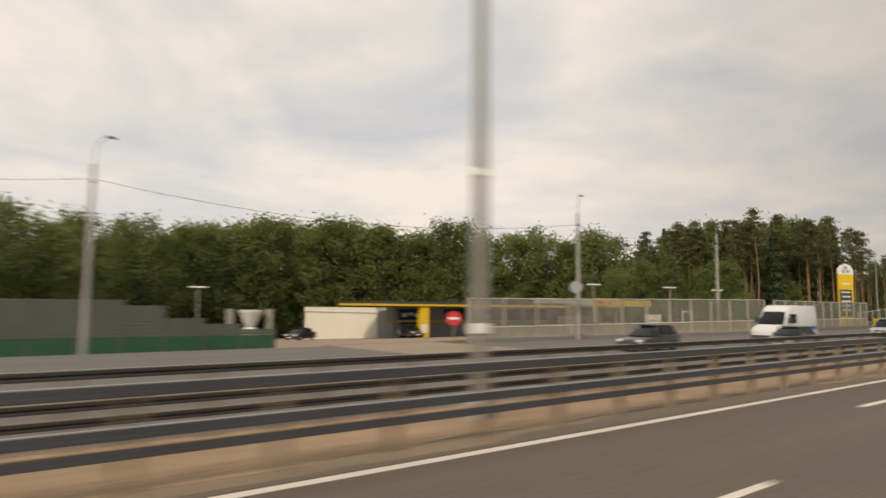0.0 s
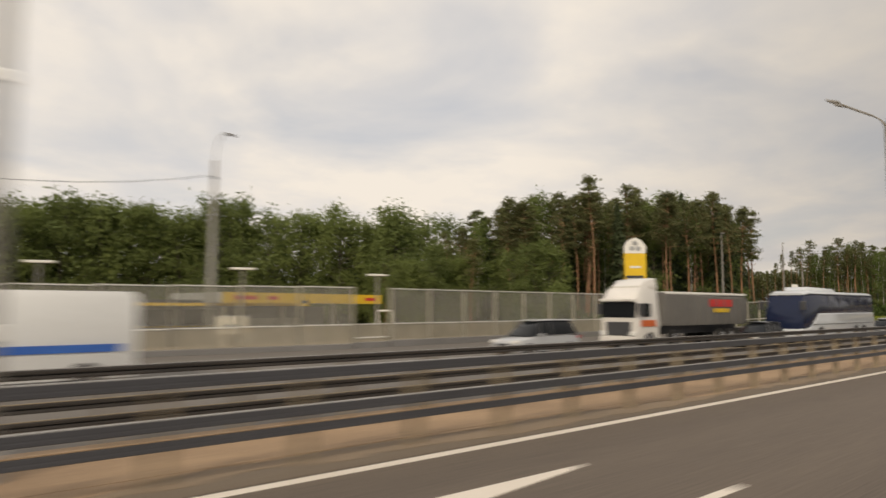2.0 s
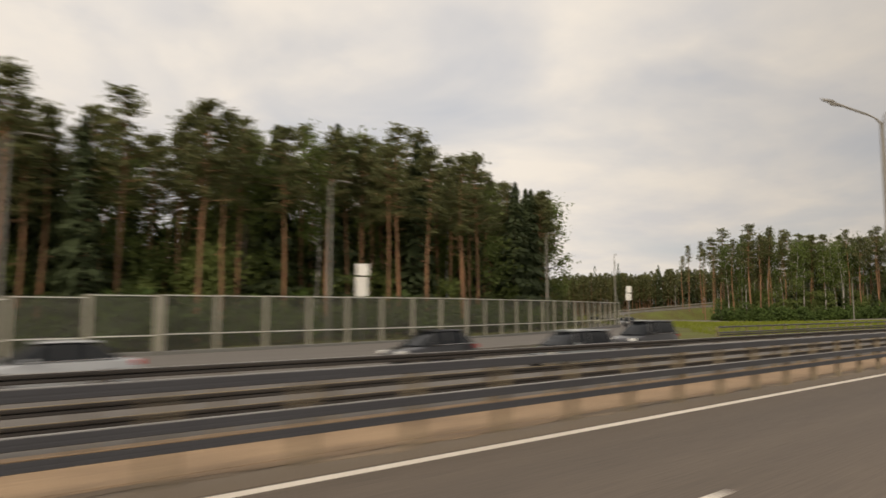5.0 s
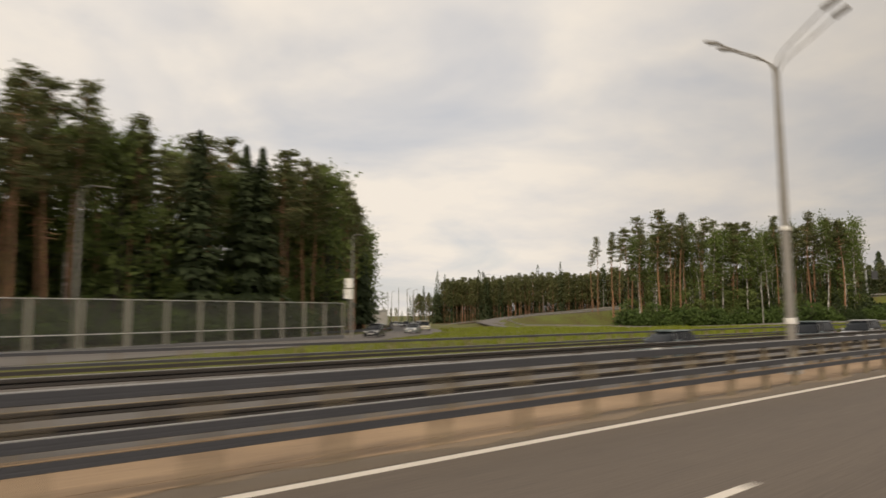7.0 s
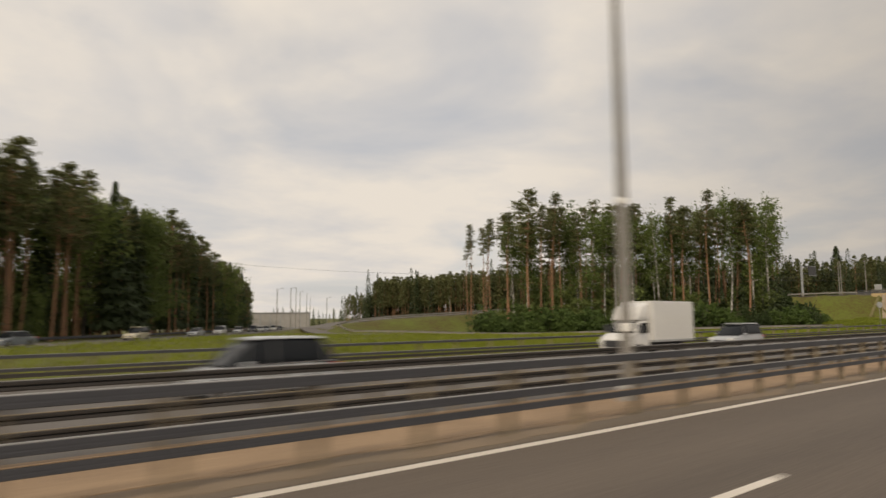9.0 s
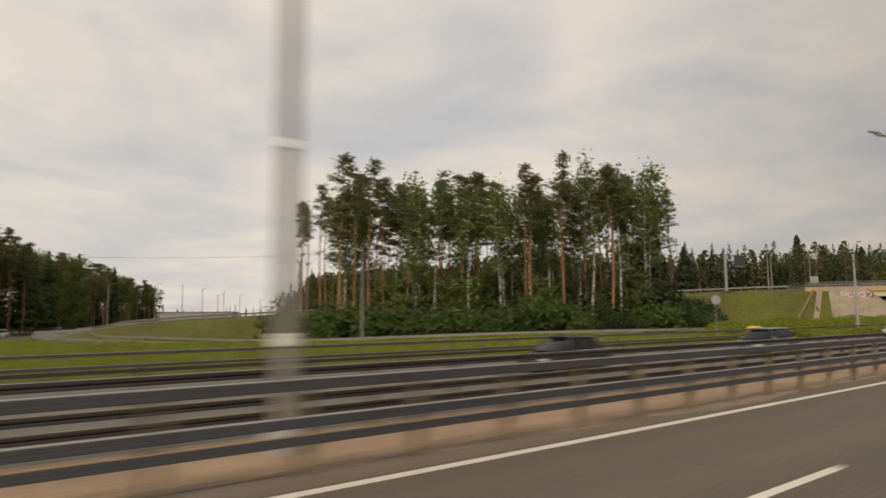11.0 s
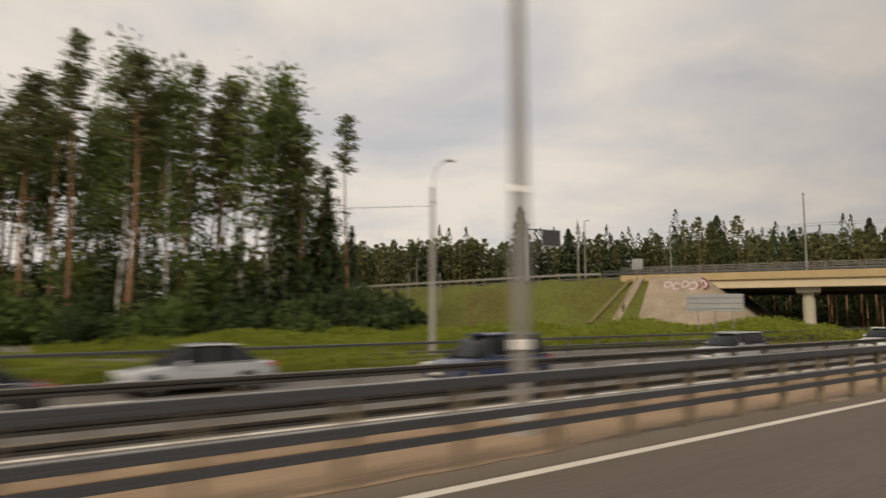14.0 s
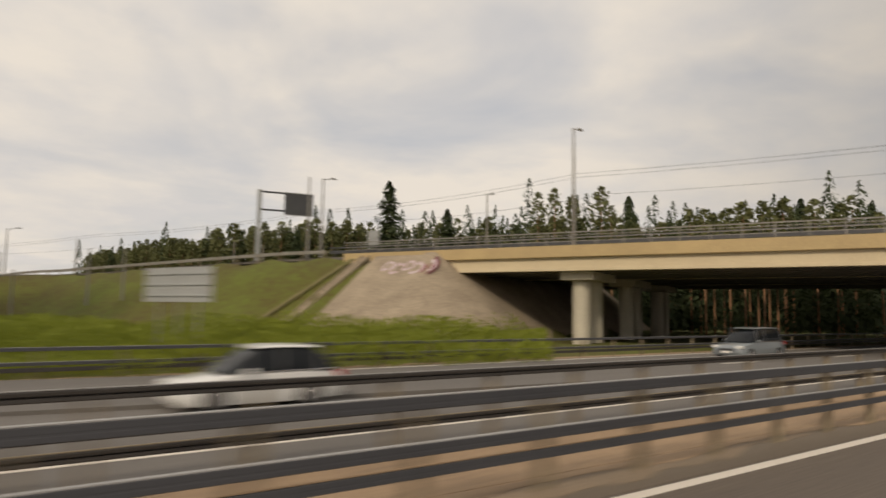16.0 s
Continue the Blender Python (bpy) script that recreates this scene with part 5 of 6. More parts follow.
KINDS = {
    "pine_tree": [(make_pine(10 + i, h, c, f), h) for i, (h, c, f) in enumerate(((21, 0.40, 1.0), (23, 0.36, 1.1), (25, 0.40, 1.2), (22, 0.46, 1.0), (20, 0.5, 0.9), (24, 0.42, 1.25)))],
    "slim_pine_tree": [(make_pine(30 + i, h, c, f), h) for i, (h, c, f) in enumerate(((25, 0.32, 0.7), (26, 0.26, 0.55), (23, 0.30, 0.45)))],
    "spruce_tree": [(make_spruce(40 + i, h), h) for i, h in enumerate((24, 20, 22, 17))],
    "birch_tree": [(make_broad(50 + i, h, w, lo, M["birch_leaf"], M["birch_bark"], 1300, 0.30), h) for i, (h, w, lo) in enumerate(((24, 2.2, 0.45), (22, 2.0, 0.5), (25, 2.5, 0.4), (21, 1.7, 0.38)))],
    "leafy_tree": [(make_broad(60 + i, h, w, lo, M["broad_leaf"], M["dark_bark"], 3600, 0.31, 46), h) for i, (h, w, lo) in enumerate(((18, 3.9, 0.12), (20, 3.7, 0.14), (17, 4.1, 0.1), (21, 3.4, 0.18)))],
    "dark_bush": [(make_bush(80 + i, w, h, M["shaded_bush_leaf"]), h) for i, (w, h) in enumerate(((2.0, 3.1), (2.3, 3.3), (1.8, 2.6)))],
    "bush": [(make_bush(70 + i, w, h, M["bush_leaf"]), h) for i, (w, h) in enumerate(((1.9, 3.0), (2.3, 3.4), (1.7, 2.4), (2.1, 2.8)))],
}
TREE_LABEL = {
    "pine_tree": "tall pine with a bare reddish trunk and dark crown", "slim_pine_tree": "slender pine with a thin high crown",
    "spruce_tree": "dark conical spruce with drooping branches", "birch_tree": "birch with a white trunk and airy crown",
    "leafy_tree": "full green broad-leaved tree at the wood's edge", "bush": "dense green bush in rough grass", "dark_bush": "dense bush at the grove's foot, its green darkened for shade"}
TREE_PARTS = {"bush": ("stem", "foliage"), "dark_bush": ("stem", "foliage")}


MASS = []


def plant(kind, x, y, rng, h=None, group="", variant=None, wide=1.0):
    if group.startswith("undergrowth") and "bush" not in kind:
        s = h * rng.uniform(0.9, 1.1)
        MASS.append((rng.randrange(4) if kind == "leafy_tree" else 4 + rng.randrange(3), pose(x, y, ground_z(x, y) - 0.05, 0, 0, rng.uniform(0, 360)) @ Matrix.Diagonal((s * wide, s * wide, s, 1))))
        return
    (tr, cr), h0 = KINDS[kind][rng.randrange(len(KINDS[kind])) if variant is None else variant]
    s = (h or h0) / h0 * rng.uniform(0.94, 1.06)
    t = tagged(new(kind), TREE_LABEL[kind], "bush" if "bush" in kind else "tree", group)
    w = s * wide * rng.uniform(0.9, 1.12)
    t.matrix_basis = pose(x, y, ground_z(x, y) - 0.05, rng.uniform(-1.5, 1.5), rng.uniform(-1.5, 1.5), rng.uniform(0, 360)) @ Matrix.Diagonal((w, w, s, 1))
    a, b = TREE_PARTS.get(kind, ("trunk", "crown"))
    part_mesh(a, tr, t)
    part_mesh(b, cr, t)


def forest_rows(front, rows, spacing, deep, kinds, heights, group, seed, jitter=1.4):
    """Trees in rows behind a plan line; the wood lies to the left of the line's direction."""
    rng = random.Random(seed)
    pts = smooth_line(front, 2.0)
    for k in range(rows):
        run, nxt = 0.0, spacing * rng.random()
        for a, b in zip(pts, pts[1:]):
            d = (b - a).length
            while nxt < run + d:
                p = a.lerp(b, (nxt - run) / d)
                n = Vector((-(b - a).y, (b - a).x, 0)).normalized()
                q = p + n * (k * deep + rng.uniform(-jitter, jitter))
                f = (nxt - run) / d
                kind = rng.choices([c for c, _ in kinds], [w for _, w in kinds])[0]
                plant(kind, q.x + rng.uniform(-jitter, jitter), q.y + rng.uniform(-1, 1), rng, (rng.uniform(*heights) if isinstance(heights, tuple) else heights(q.x, rng)) if "bush" not in kind or group.startswith("bushes") else rng.uniform(2.8, 4.7), group)
                nxt += spacing * rng.uniform(0.75, 1.25) * (1 + 0.12 * k)
            run += d


def ramp_height(stops):
    xs, hs = [a for a, _ in stops], [b for _, b in stops]
    return lambda x, rng: float(np.interp(x, xs, hs)) + rng.uniform(-1.3, 1.3)


# broad-leaved wood behind the filling station
forest_rows([(-34, 64), (-8, 70), (8, 80), (30, 108), (56, 120), (78, 118), (100, 100), (110, 84)], 4, 3.9, 5.0, [("leafy_tree", 8), ("birch_tree", 1.2), ("spruce_tree", 0.9)], ramp_height([(-12, 16), (-3, 16), (5, 15.6), (10, 14.2), (18, 14.3), (30, 19.2), (56, 23.4), (80, 24.6), (110, 21.0)]), "trees behind the filling station", 11)
forest_rows([(-34, 67), (-8, 73), (8, 83), (30, 111), (56, 123), (78, 121), (100, 103)], 3, 2.6, 4.5, [("leafy_tree", 5), ("spruce_tree", 2)], (5, 10), "undergrowth behind the filling station", 13)
forest_rows([(-30, 57), (-4, 60), (10, 68)], 1, 2.6, 3, [("bush", 1)], (2.8, 4.7), "bushes by the fence", 12)
# pine wood beside the slip road
forest_rows([(100, 84), (106, 72), (113, 64), (122, 60)], 3, 3.2, 4.0, [("leafy_tree", 6), ("birch_tree", 2), ("pine_tree", 1)], (10, 13.5), "trees of the pine wood", 20)
forest_rows([(112, 78), (117, 69), (127, 61.5), (150, 58.5), (172, 64), (195, 73), (214, 83), (229, 98), (241, 115)], 5, 3.3, 4.6, [("pine_tree", 8), ("leafy_tree", 1.1), ("spruce_tree", 0.7), ("birch_tree", 0.7)], ramp_height([(108, 14.0), (114, 16.2), (120, 19.5), (125, 21.0), (150, 22.4), (175, 23.8), (200, 23.8), (235, 24.8)]), "trees of the pine wood", 21)
forest_rows([(106, 62), (114, 55), (128, 52.5), (150, 53), (172, 58.5), (192, 67), (206, 76), (217, 88)], 1, 3.2, 3, [("bush", 4), ("leafy_tree", 0.5)], (5, 9), "undergrowth of the pine wood", 22)
forest_rows([(108, 88), (117, 75), (128, 67), (150, 65), (172, 70), (193, 80), (208, 92), (222, 108), (236, 128)], 2, 3.4, 9.0, [("leafy_tree", 5), ("spruce_tree", 3)], (6, 12), "undergrowth of the pine wood", 24)
forest_rows([(112, 90), (122, 80), (140, 76), (160, 77)], 2, 2.2, 3.5, [("leafy_tree", 5), ("spruce_tree", 3)], (11, 16), "undergrowth of the pine wood", 26)
forest_rows([(110, 102), (122, 90), (150, 86), (172, 90), (190, 100), (204, 114), (218, 132)], 2, 2.2, 4.0, [("leafy_tree", 5), ("spruce_tree", 2)], (12, 17), "undergrowth of the pine wood", 25)
forest_rows([(242, 116), (262, 144), (288, 187), (316, 240), (346, 300)], 4, 3.6, 4.5, [("pine_tree", 7), ("spruce_tree", 2), ("leafy_tree", 1.5)], ramp_height([(242, 25.5), (262, 24.5), (290, 21), (346, 17)]), "trees of the pine wood", 23)
forest_rows([(109, 80), (116, 70), (128, 63.5), (150, 61), (172, 66.5), (194, 76), (211, 88), (226, 104), (240, 122)], 2, 2.5, 5.0, [("leafy_tree", 4), ("spruce_tree", 3), ("bush", 1.5)], (4.5, 9.5), "undergrowth of the pine wood", 27)
forest_rows([(200, 92), (214, 104), (226, 122), (238, 144), (256, 176)], 2, 2.4, 6.0, [("leafy_tree", 4), ("spruce_tree", 4)], (9, 15), "undergrowth of the pine wood", 28)
forest_rows([(150, 74), (172, 78), (190, 88), (205, 101)], 2, 2.1, 4.0, [("leafy_tree", 4), ("spruce_tree", 3)], (13, 18), "undergrowth of the pine wood", 29)
forest_rows([(190, 70), (206, 78.5), (222, 92), (236, 110)], 1, 2.2, 4.0, [("leafy_tree", 3), ("spruce_tree", 4)], (6, 10), "undergrowth of the pine wood", 30)
rng_p = random.Random(36)
for x, y, h in ((160, 55.5, 21.5), (166, 56.5, 22), (171.5, 57, 21.5), (177, 60.5, 22)):
    plant("pine_tree", x, y, rng_p, h, "trees of the pine wood")
# grove between the ramp and the bridge
rng_g = random.Random(31)
GROVE = [(318, 92), (322, 84), (333, 74), (341, 63), (347, 57), (357, 60), (364, 67), (362, 80), (350, 92), (338, 106), (326, 112)]


def inside(x, y, poly):
    hit = False
    for (x0, y0), (x1, y1) in zip(poly, poly[1:] + poly[:1]):
        if (y0 > y) != (y1 > y) and x < (x1 - x0) * (y - y0) / (y1 - y0) + x0:
            hit = not hit
    return hit


placed = []
while len(placed) < 78:
    x, y = rng_g.uniform(314, 368), rng_g.uniform(54, 116)
    if inside(x, y, GROVE) and all((x - a) ** 2 + (y - b) ** 2 > 9.5 for a, b in placed):
        placed.append((x, y))
        kind = rng_g.choices(["pine_tree", "slim_pine_tree", "birch_tree"], [4, 3, 3.5])[0]
        plant(kind, x, y, rng_g, rng_g.uniform(23, 28.5), "trees of the grove")
for x, y, h in ((367.3, 63.4, 25.2), (322, 114.5, 21), (324, 118, 19), (326, 112, 23), (320, 108, 22), (317, 97, 24), (319, 90, 25.5), (316, 103, 22.5)):
    plant("slim_pine_tree", x, y, rng_g, h, "trees of the grove", 1)
for kind, x, y, h in (("birch_tree", 362.4, 65.0, 19), ("pine_tree", 360.6, 62.0, 22), ("birch_tree", 363.0, 68.0, 15), ("leafy_tree", 361.0, 65.5, 13), ("leafy_tree", 366.3, 68.5, 15), ("birch_tree", 365.5, 71.0, 18), ("pine_tree", 364.5, 72.0, 21), ("spruce_tree", 366.6, 66.8, 11), ("leafy_tree", 367.6, 69.5, 10), ("pine_tree", 359.5, 66.0, 24), ("spruce_tree", 368.8, 66.4, 13.5), ("spruce_tree", 367.2, 69.0, 17), ("pine_tree", 365.4, 66.6, 19)):
    plant(kind, x, y, rng_g, h, "trees of the grove")
for i in range(300):
    x, y = rng_g.uniform(324, 368), rng_g.uniform(56, 112)
    if inside(x, y, GROVE):
        plant(rng_g.choice(["spruce_tree", "spruce_tree", "leafy_tree"] if x > 340 else ["leafy_tree", "spruce_tree", "leafy_tree"]), x, y, rng_g, rng_g.uniform(5.5, 10.5), "undergrowth of the grove", None, 1.3)
forest_rows([(308.5, 98), (312, 91), (318, 81), (329, 70), (337, 61)], 2, 3.0, 3.2, [("bush", 1)], (3.6, 6.0), "bushes round the grove", 33)
# bushes of the shaded end, in the darkened leaf colour
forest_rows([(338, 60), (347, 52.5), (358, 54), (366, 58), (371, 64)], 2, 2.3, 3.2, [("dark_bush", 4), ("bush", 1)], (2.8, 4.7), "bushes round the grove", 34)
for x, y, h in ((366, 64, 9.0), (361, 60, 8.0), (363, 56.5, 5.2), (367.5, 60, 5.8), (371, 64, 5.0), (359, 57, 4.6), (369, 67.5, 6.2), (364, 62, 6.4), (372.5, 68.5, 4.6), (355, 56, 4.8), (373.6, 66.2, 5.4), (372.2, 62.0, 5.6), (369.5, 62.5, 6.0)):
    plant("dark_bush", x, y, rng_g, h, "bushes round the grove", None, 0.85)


# ---- undergrowth, one mass ----
def undergrowth():
    """Young trees that nobody could count, joined from a few small models of unit height."""
    rng = np.random.default_rng(15)
    models = []
    for i in range(4):
        c = [(0.19 * math.cos(t) * r, 0.19 * math.sin(t) * r, z) for t, r, z in zip(rng.uniform(0, 6.28, 26), np.sqrt(rng.uniform(0.05, 1, 26)), rng.uniform(0.08, 0.95, 26))]
        me = leaf_cards(rng, c, (0.06, 0.06, 0.05), 850, 0.042, 1.0, "sprays", M["broad_leaf"])
        v = np.zeros(len(me.vertices) * 3)
        me.vertices.foreach_get("co", v)
        models.append(v.reshape(-1, 3))
        bpy.data.meshes.remove(me)
    for i in range(3):
        models.append(spruce_layers(rng, 1.0, 0.04, 230, 0.17))
    for name, pick, leaf, label in (("leafy_undergrowth", range(4), M["broad_leaf"], "dense leafy undergrowth between the trunks"), ("spruce_undergrowth", range(4, 7), M["spruce_leaf"], "dark young spruces between the trunks")):
        vs = []
        for k, m in MASS:
            if k in pick:
                a = np.array(m)
                vs.append(models[k] @ a[:3, :3].T + a[:3, 3])
        v = np.concatenate(vs)
        tagged(new(name, mesh_of(name, v.tolist(), np.arange(len(v)).reshape(-1, 4).tolist(), leaf)), label, "undergrowth", kind="stuff")


for x, y, h in ((360, 62, 13), (362, 67, 11), (357, 59, 12), (365, 65, 9), (353, 57, 10), (364, 60, 7), (350, 57, 9), (368, 64, 6.5)):
    plant("spruce_tree", x, y, rng_g, h, "undergrowth of the grove", None, 1.3)
undergrowth()


# ---- far woods, one mass ----
def far_woods():
    rng = np.random.default_rng(77)
    lv, pv, tv, tf = [], [], [], []

    spruces = [spruce_layers(rng, 1.0, 0.05, 620, 0.205, 0.027) for _ in range(4)]
    pines = []
    for _ in range(5):
        n = 330
        lo = rng.uniform(0.38, 0.52)
        k = rng.uniform(0, 1, n)
        w = 0.012 + 0.115 * (1 - k) ** 0.42 * np.minimum(1, 0.45 + 2.5 * k) * (0.85 + 0.15 * np.sin(k * 31))
        t = rng.uniform(0, 6.28, n)
        rr = w * np.sqrt(rng.uniform(0.1, 1, n))
        c = np.stack([rr * np.cos(t), rr * np.sin(t), lo + (1 - lo) * k], 1)
        sz = rng.uniform(0.012, 0.032, (n, 1))
        a = rng.normal(0, 1, (n, 3)); a[:, 2] *= 0.45; a /= np.linalg.norm(a, axis=1, keepdims=True)
        b = rng.normal(0, 1, (n, 3)); b[:, 2] *= 0.45; b -= a * (a * b).sum(1, keepdims=True); b /= np.linalg.norm(b, axis=1, keepdims=True)
        pines.append(np.stack([c - a * sz, c + b * sz * 0.55, c + a * sz, c - b * sz * 0.55], 1).reshape(-1, 3))

    def tree(x, y, h, spruce):
        z0 = max(fall(x, y), bank_z(x, y) - 1.0) - 0.3
        m = (spruces if spruce else pines)[int(rng.integers(0, 4))]
        t = rng.uniform(0, 6.28)
        wide = rng.uniform(0.85, 1.2)
        ca, sa = math.cos(t) * wide, math.sin(t) * wide
        (lv if spruce else pv).append(np.stack([x + h * (m[:, 0] * ca - m[:, 1] * sa), y + h * (m[:, 0] * sa + m[:, 1] * ca), z0 + h * m[:, 2]], 1))
        if spruce:
            return
        o = len(tv)
        for zt, q in ((z0, 0.17), (z0 + h * 0.9, 0.05)):
            for i in range(5):
                tv.append((x + q * math.cos(i * 1.2566), y + q * math.sin(i * 1.2566), zt))
        for i in range(5):
            tf.append((o + i, o + (i + 1) % 5, o + 5 + (i + 1) % 5, o + 5 + i))

    def band(front, rows, spacing, deep, h0, h1, spruce):
        pts = smooth_line(front, 3.0)
        for k in range(rows):
            run, nxt = 0.0, float(rng.uniform(0, spacing))
            for a, b in zip(pts, pts[1:]):
                d = (b - a).length
                while nxt < run + d:
                    p = a.lerp(b, (nxt - run) / d)
                    n = Vector((-(b - a).y, (b - a).x, 0)).normalized()
                    q = p + n * (k * deep + float(rng.uniform(-2, 2)))
                    sp = rng.uniform() < spruce
                    h = float(rng.uniform(h0, h1)) * (1.18 if sp and rng.uniform() < 0.35 else 1.0)
                    tree(q.x, q.y, h, sp)
                    nxt += spacing * float(rng.uniform(0.7, 1.3))
                run += d

    band([(610, -20), (575, 22), (545, 58), (520, 84), (498, 104), (475, 130), (464, 152)], 4, 1.9, 4.0, 20, 25, 0.4)
    band([(462, 150), (446, 190), (434, 245), (429, 285), (424, 305)], 4, 2.1, 4.5, 22.5, 27, 0.16)
    band([(424, 305), (418, 325)], 3, 2.3, 4.5, 16, 20, 0.35)
    band([(505, 104), (484, 128), (468, 154)], 2, 1.9, 4.0, 7, 13, 1.0)
    band([(470, 36), (464, 52), (458, 68), (452, 80)], 3, 2.1, 3.0, 14, 18, 0.35)
    band([(478, 34), (470, 56), (458, 84)], 2, 1.4, 3.0, 8, 14, 1.0)
    band([(470, 160), (452, 200), (440, 250), (434, 290), (428, 312)], 4, 1.7, 4.0, 10, 18, 0.8)
    band([(600, -10), (565, 34), (535, 70), (505, 96), (478, 132), (466, 156)], 3, 1.7, 4.0, 11, 18, 0.85)
    band([(720, -60), (650, 80), (560, 200), (490, 275)], 2, 7.0, 10.0, 17, 23, 1.0)
    band([(50, 190), (100, 176), (150, 172), (195, 190), (225, 216)], 3, 2.6, 6.0, 14, 17, 0.7)
    band([(520, 420), (470, 462), (420, 490), (370, 510)], 2, 5.0, 8.0, 9, 14, 0.6)
    for name, parts, leaf, label in (("far_woods", lv, M["spruce_leaf"], "dark conifer woods in the distance"), ("far_pines", pv, M["pine_leaf"], "far pine wood along the crossing road")):
        v = np.concatenate(parts)
        tagged(new(name, mesh_of(name, v.tolist(), np.arange(len(v)).reshape(-1, 4).tolist(), leaf)), label, "woods", kind="stuff")
    tagged(new("far_trunks", mesh_of("far_trunks", tv, tf, M["pine_bark"])), "thin brown trunks of the distant woods", "woods", kind="stuff")


far_woods()
rng_s = random.Random(8)
for x, y, h in ((451, 124.5, 32), (497, 97, 30), (508, 65, 27), (462, 118, 25), (482, 108, 24), (503, 80, 24), (520, 70, 25), (533, 62, 26), (471, 122, 22), (440, 150, 23)):
    plant("spruce_tree", x, y, rng_s, h, "tall spruces behind the bridge", None, 1.45)


# ---- tall grass and weeds ----
def off_road(x, y):
    return all(min((p.x - x) ** 2 + (p.y - y) ** 2 for p in line) > 17 for line in (R1, R2))


def weeds(name, polys, count, size, material, label, seed, tall, blade):
    rng = np.random.default_rng(seed)
    pts = []
    for poly, share in polys:
        x0, x1 = min(p[0] for p in poly), max(p[0] for p in poly)
        y0, y1 = min(p[1] for p in poly), max(p[1] for p in poly)
        need = int(count * share)
        while need:
            x, y = rng.uniform(x0, x1), rng.uniform(y0, y1)
            if inside(x, y, poly) and bank_z(x, y) < fall(x, y) + 0.8 and off_road(x, y):
                pts.append((x, y, ground_z(x, y)))
                need -= 1
    p = np.array(pts)
    n = len(p)
    heap = tall * (1 + 0.4 * np.clip((p[:, :1] - 368) / 16, 0, 1)) * (0.62 + 0.38 * np.sin(p[:, :1] * 0.31) * np.cos(p[:, 1:2] * 0.43))
    h = rng.uniform(0.05, 1.0, (n, 1)) ** 0.7 * heap
    a = rng.normal(0, 1, (n, 3)); a[:, 2] = np.abs(a[:, 2]) + blade; a /= np.linalg.norm(a, axis=1, keepdims=True)
    b = rng.normal(0, 1, (n, 3)); b -= a * (a * b).sum(1, keepdims=True); b /= np.linalg.norm(b, axis=1, keepdims=True)
    c = p + np.concatenate([np.zeros((n, 2)), h], 1)
    sz = size * rng.uniform(0.6, 1.3, (n, 1))
    v = np.stack([c - a * sz, c + b * sz * 0.4, c + a * sz, c - b * sz * 0.4], 1).reshape(-1, 3)
    tagged(new(name, mesh_of(name, v.tolist(), np.arange(n * 4).reshape(-1, 4).tolist(), material)), label, "grass", kind="stuff")


weeds("tall_weeds", [([(327.5, 24.3), (352, 24.3), (350, 29), (333, 38), (327, 43)], 0.11), ([(330, 25), (400, 25), (414, 40), (398, 52), (372, 50), (330, 42)], 0.66), ([(345, 44), (392, 50), (384, 60), (372, 62)], 0.20)], 105000, 0.145, M["weed_leaf"], "tall bright green weeds behind the crash barrier", 91, 1.55, 0.5)
weeds("rough_grass", [([(240, 24.4), (334, 24.4), (334, 36), (318, 46), (262, 50), (240, 44)], 0.35), ([(172, 24.2), (330, 24.2), (330, 42), (300, 70), (292, 100), (260, 110), (238, 80), (205, 48), (185, 36)], 0.4), ([(280, 60), (330, 44), (345, 55), (318, 84), (300, 108), (284, 96)], 0.25)], 52000, 0.17, M["weed_leaf"], "yellow-green rough grass between the roads", 92, 0.6, 1.2)


# ---- vehicles on the opposite carriageway ----
def loft(sections, bevel=0.0):
    """sections: (x, half width at the bottom, half width at the top, z bottom, z top) from front to back."""
    bm = bmesh.new()
    rings = []
    for x, w0, w1, z0, z1 in sections:
        h = z1 - z0
        ring = [(-w0 * 0.94, z0), (-w0, z0 + h * 0.25), (-(w0 + w1) / 2, z0 + h * 0.6), (-w1, z1 - h * 0.08), (-w1 * 0.9, z1), (w1 * 0.9, z1), (w1, z1 - h * 0.08), ((w0 + w1) / 2, z0 + h * 0.6), (w0, z0 + h * 0.25), (w0 * 0.94, z0)]
        rings.append([bm.verts.new((x, y, z)) for y, z in ring])
    n = 10
    for a, b in zip(rings, rings[1:]):
        for i in range(n):
            bm.faces.new((a[i], b[i], b[(i + 1) % n], a[(i + 1) % n]))
    bm.faces.new(rings[0]), bm.faces.new(rings[-1][::-1])
    bmesh.ops.recalc_face_normals(bm, faces=bm.faces[:])
    bm.normal_update()
    for f in bm.faces:
        f.smooth = True
    for e in bm.edges:
        if len(e.link_faces) == 2 and e.calc_face_angle() > radians(38):
            e.smooth = False
    return bm


def wheel(parent, x, y, r, w=0.2):
    s = 1 if y > 0 else -1
    t = part("wheel", rod((x, y - w / 2, r), (x, y + w / 2, r), r, r, 18), M["tyre"], parent, "black tyre")
    part("rim", rod((x, y + s * w / 2, r), (x, y + s * (w / 2 + 0.012), r), r * 0.62, r * 0.58, 14), M["chrome"], t, "grey metal rim")


def paint_mat(name, colour):
    return mat(name, colour, 0.28, tuple(c * 0.85 for c in colour), 0.7, 6, 0.4, coat=0.6)


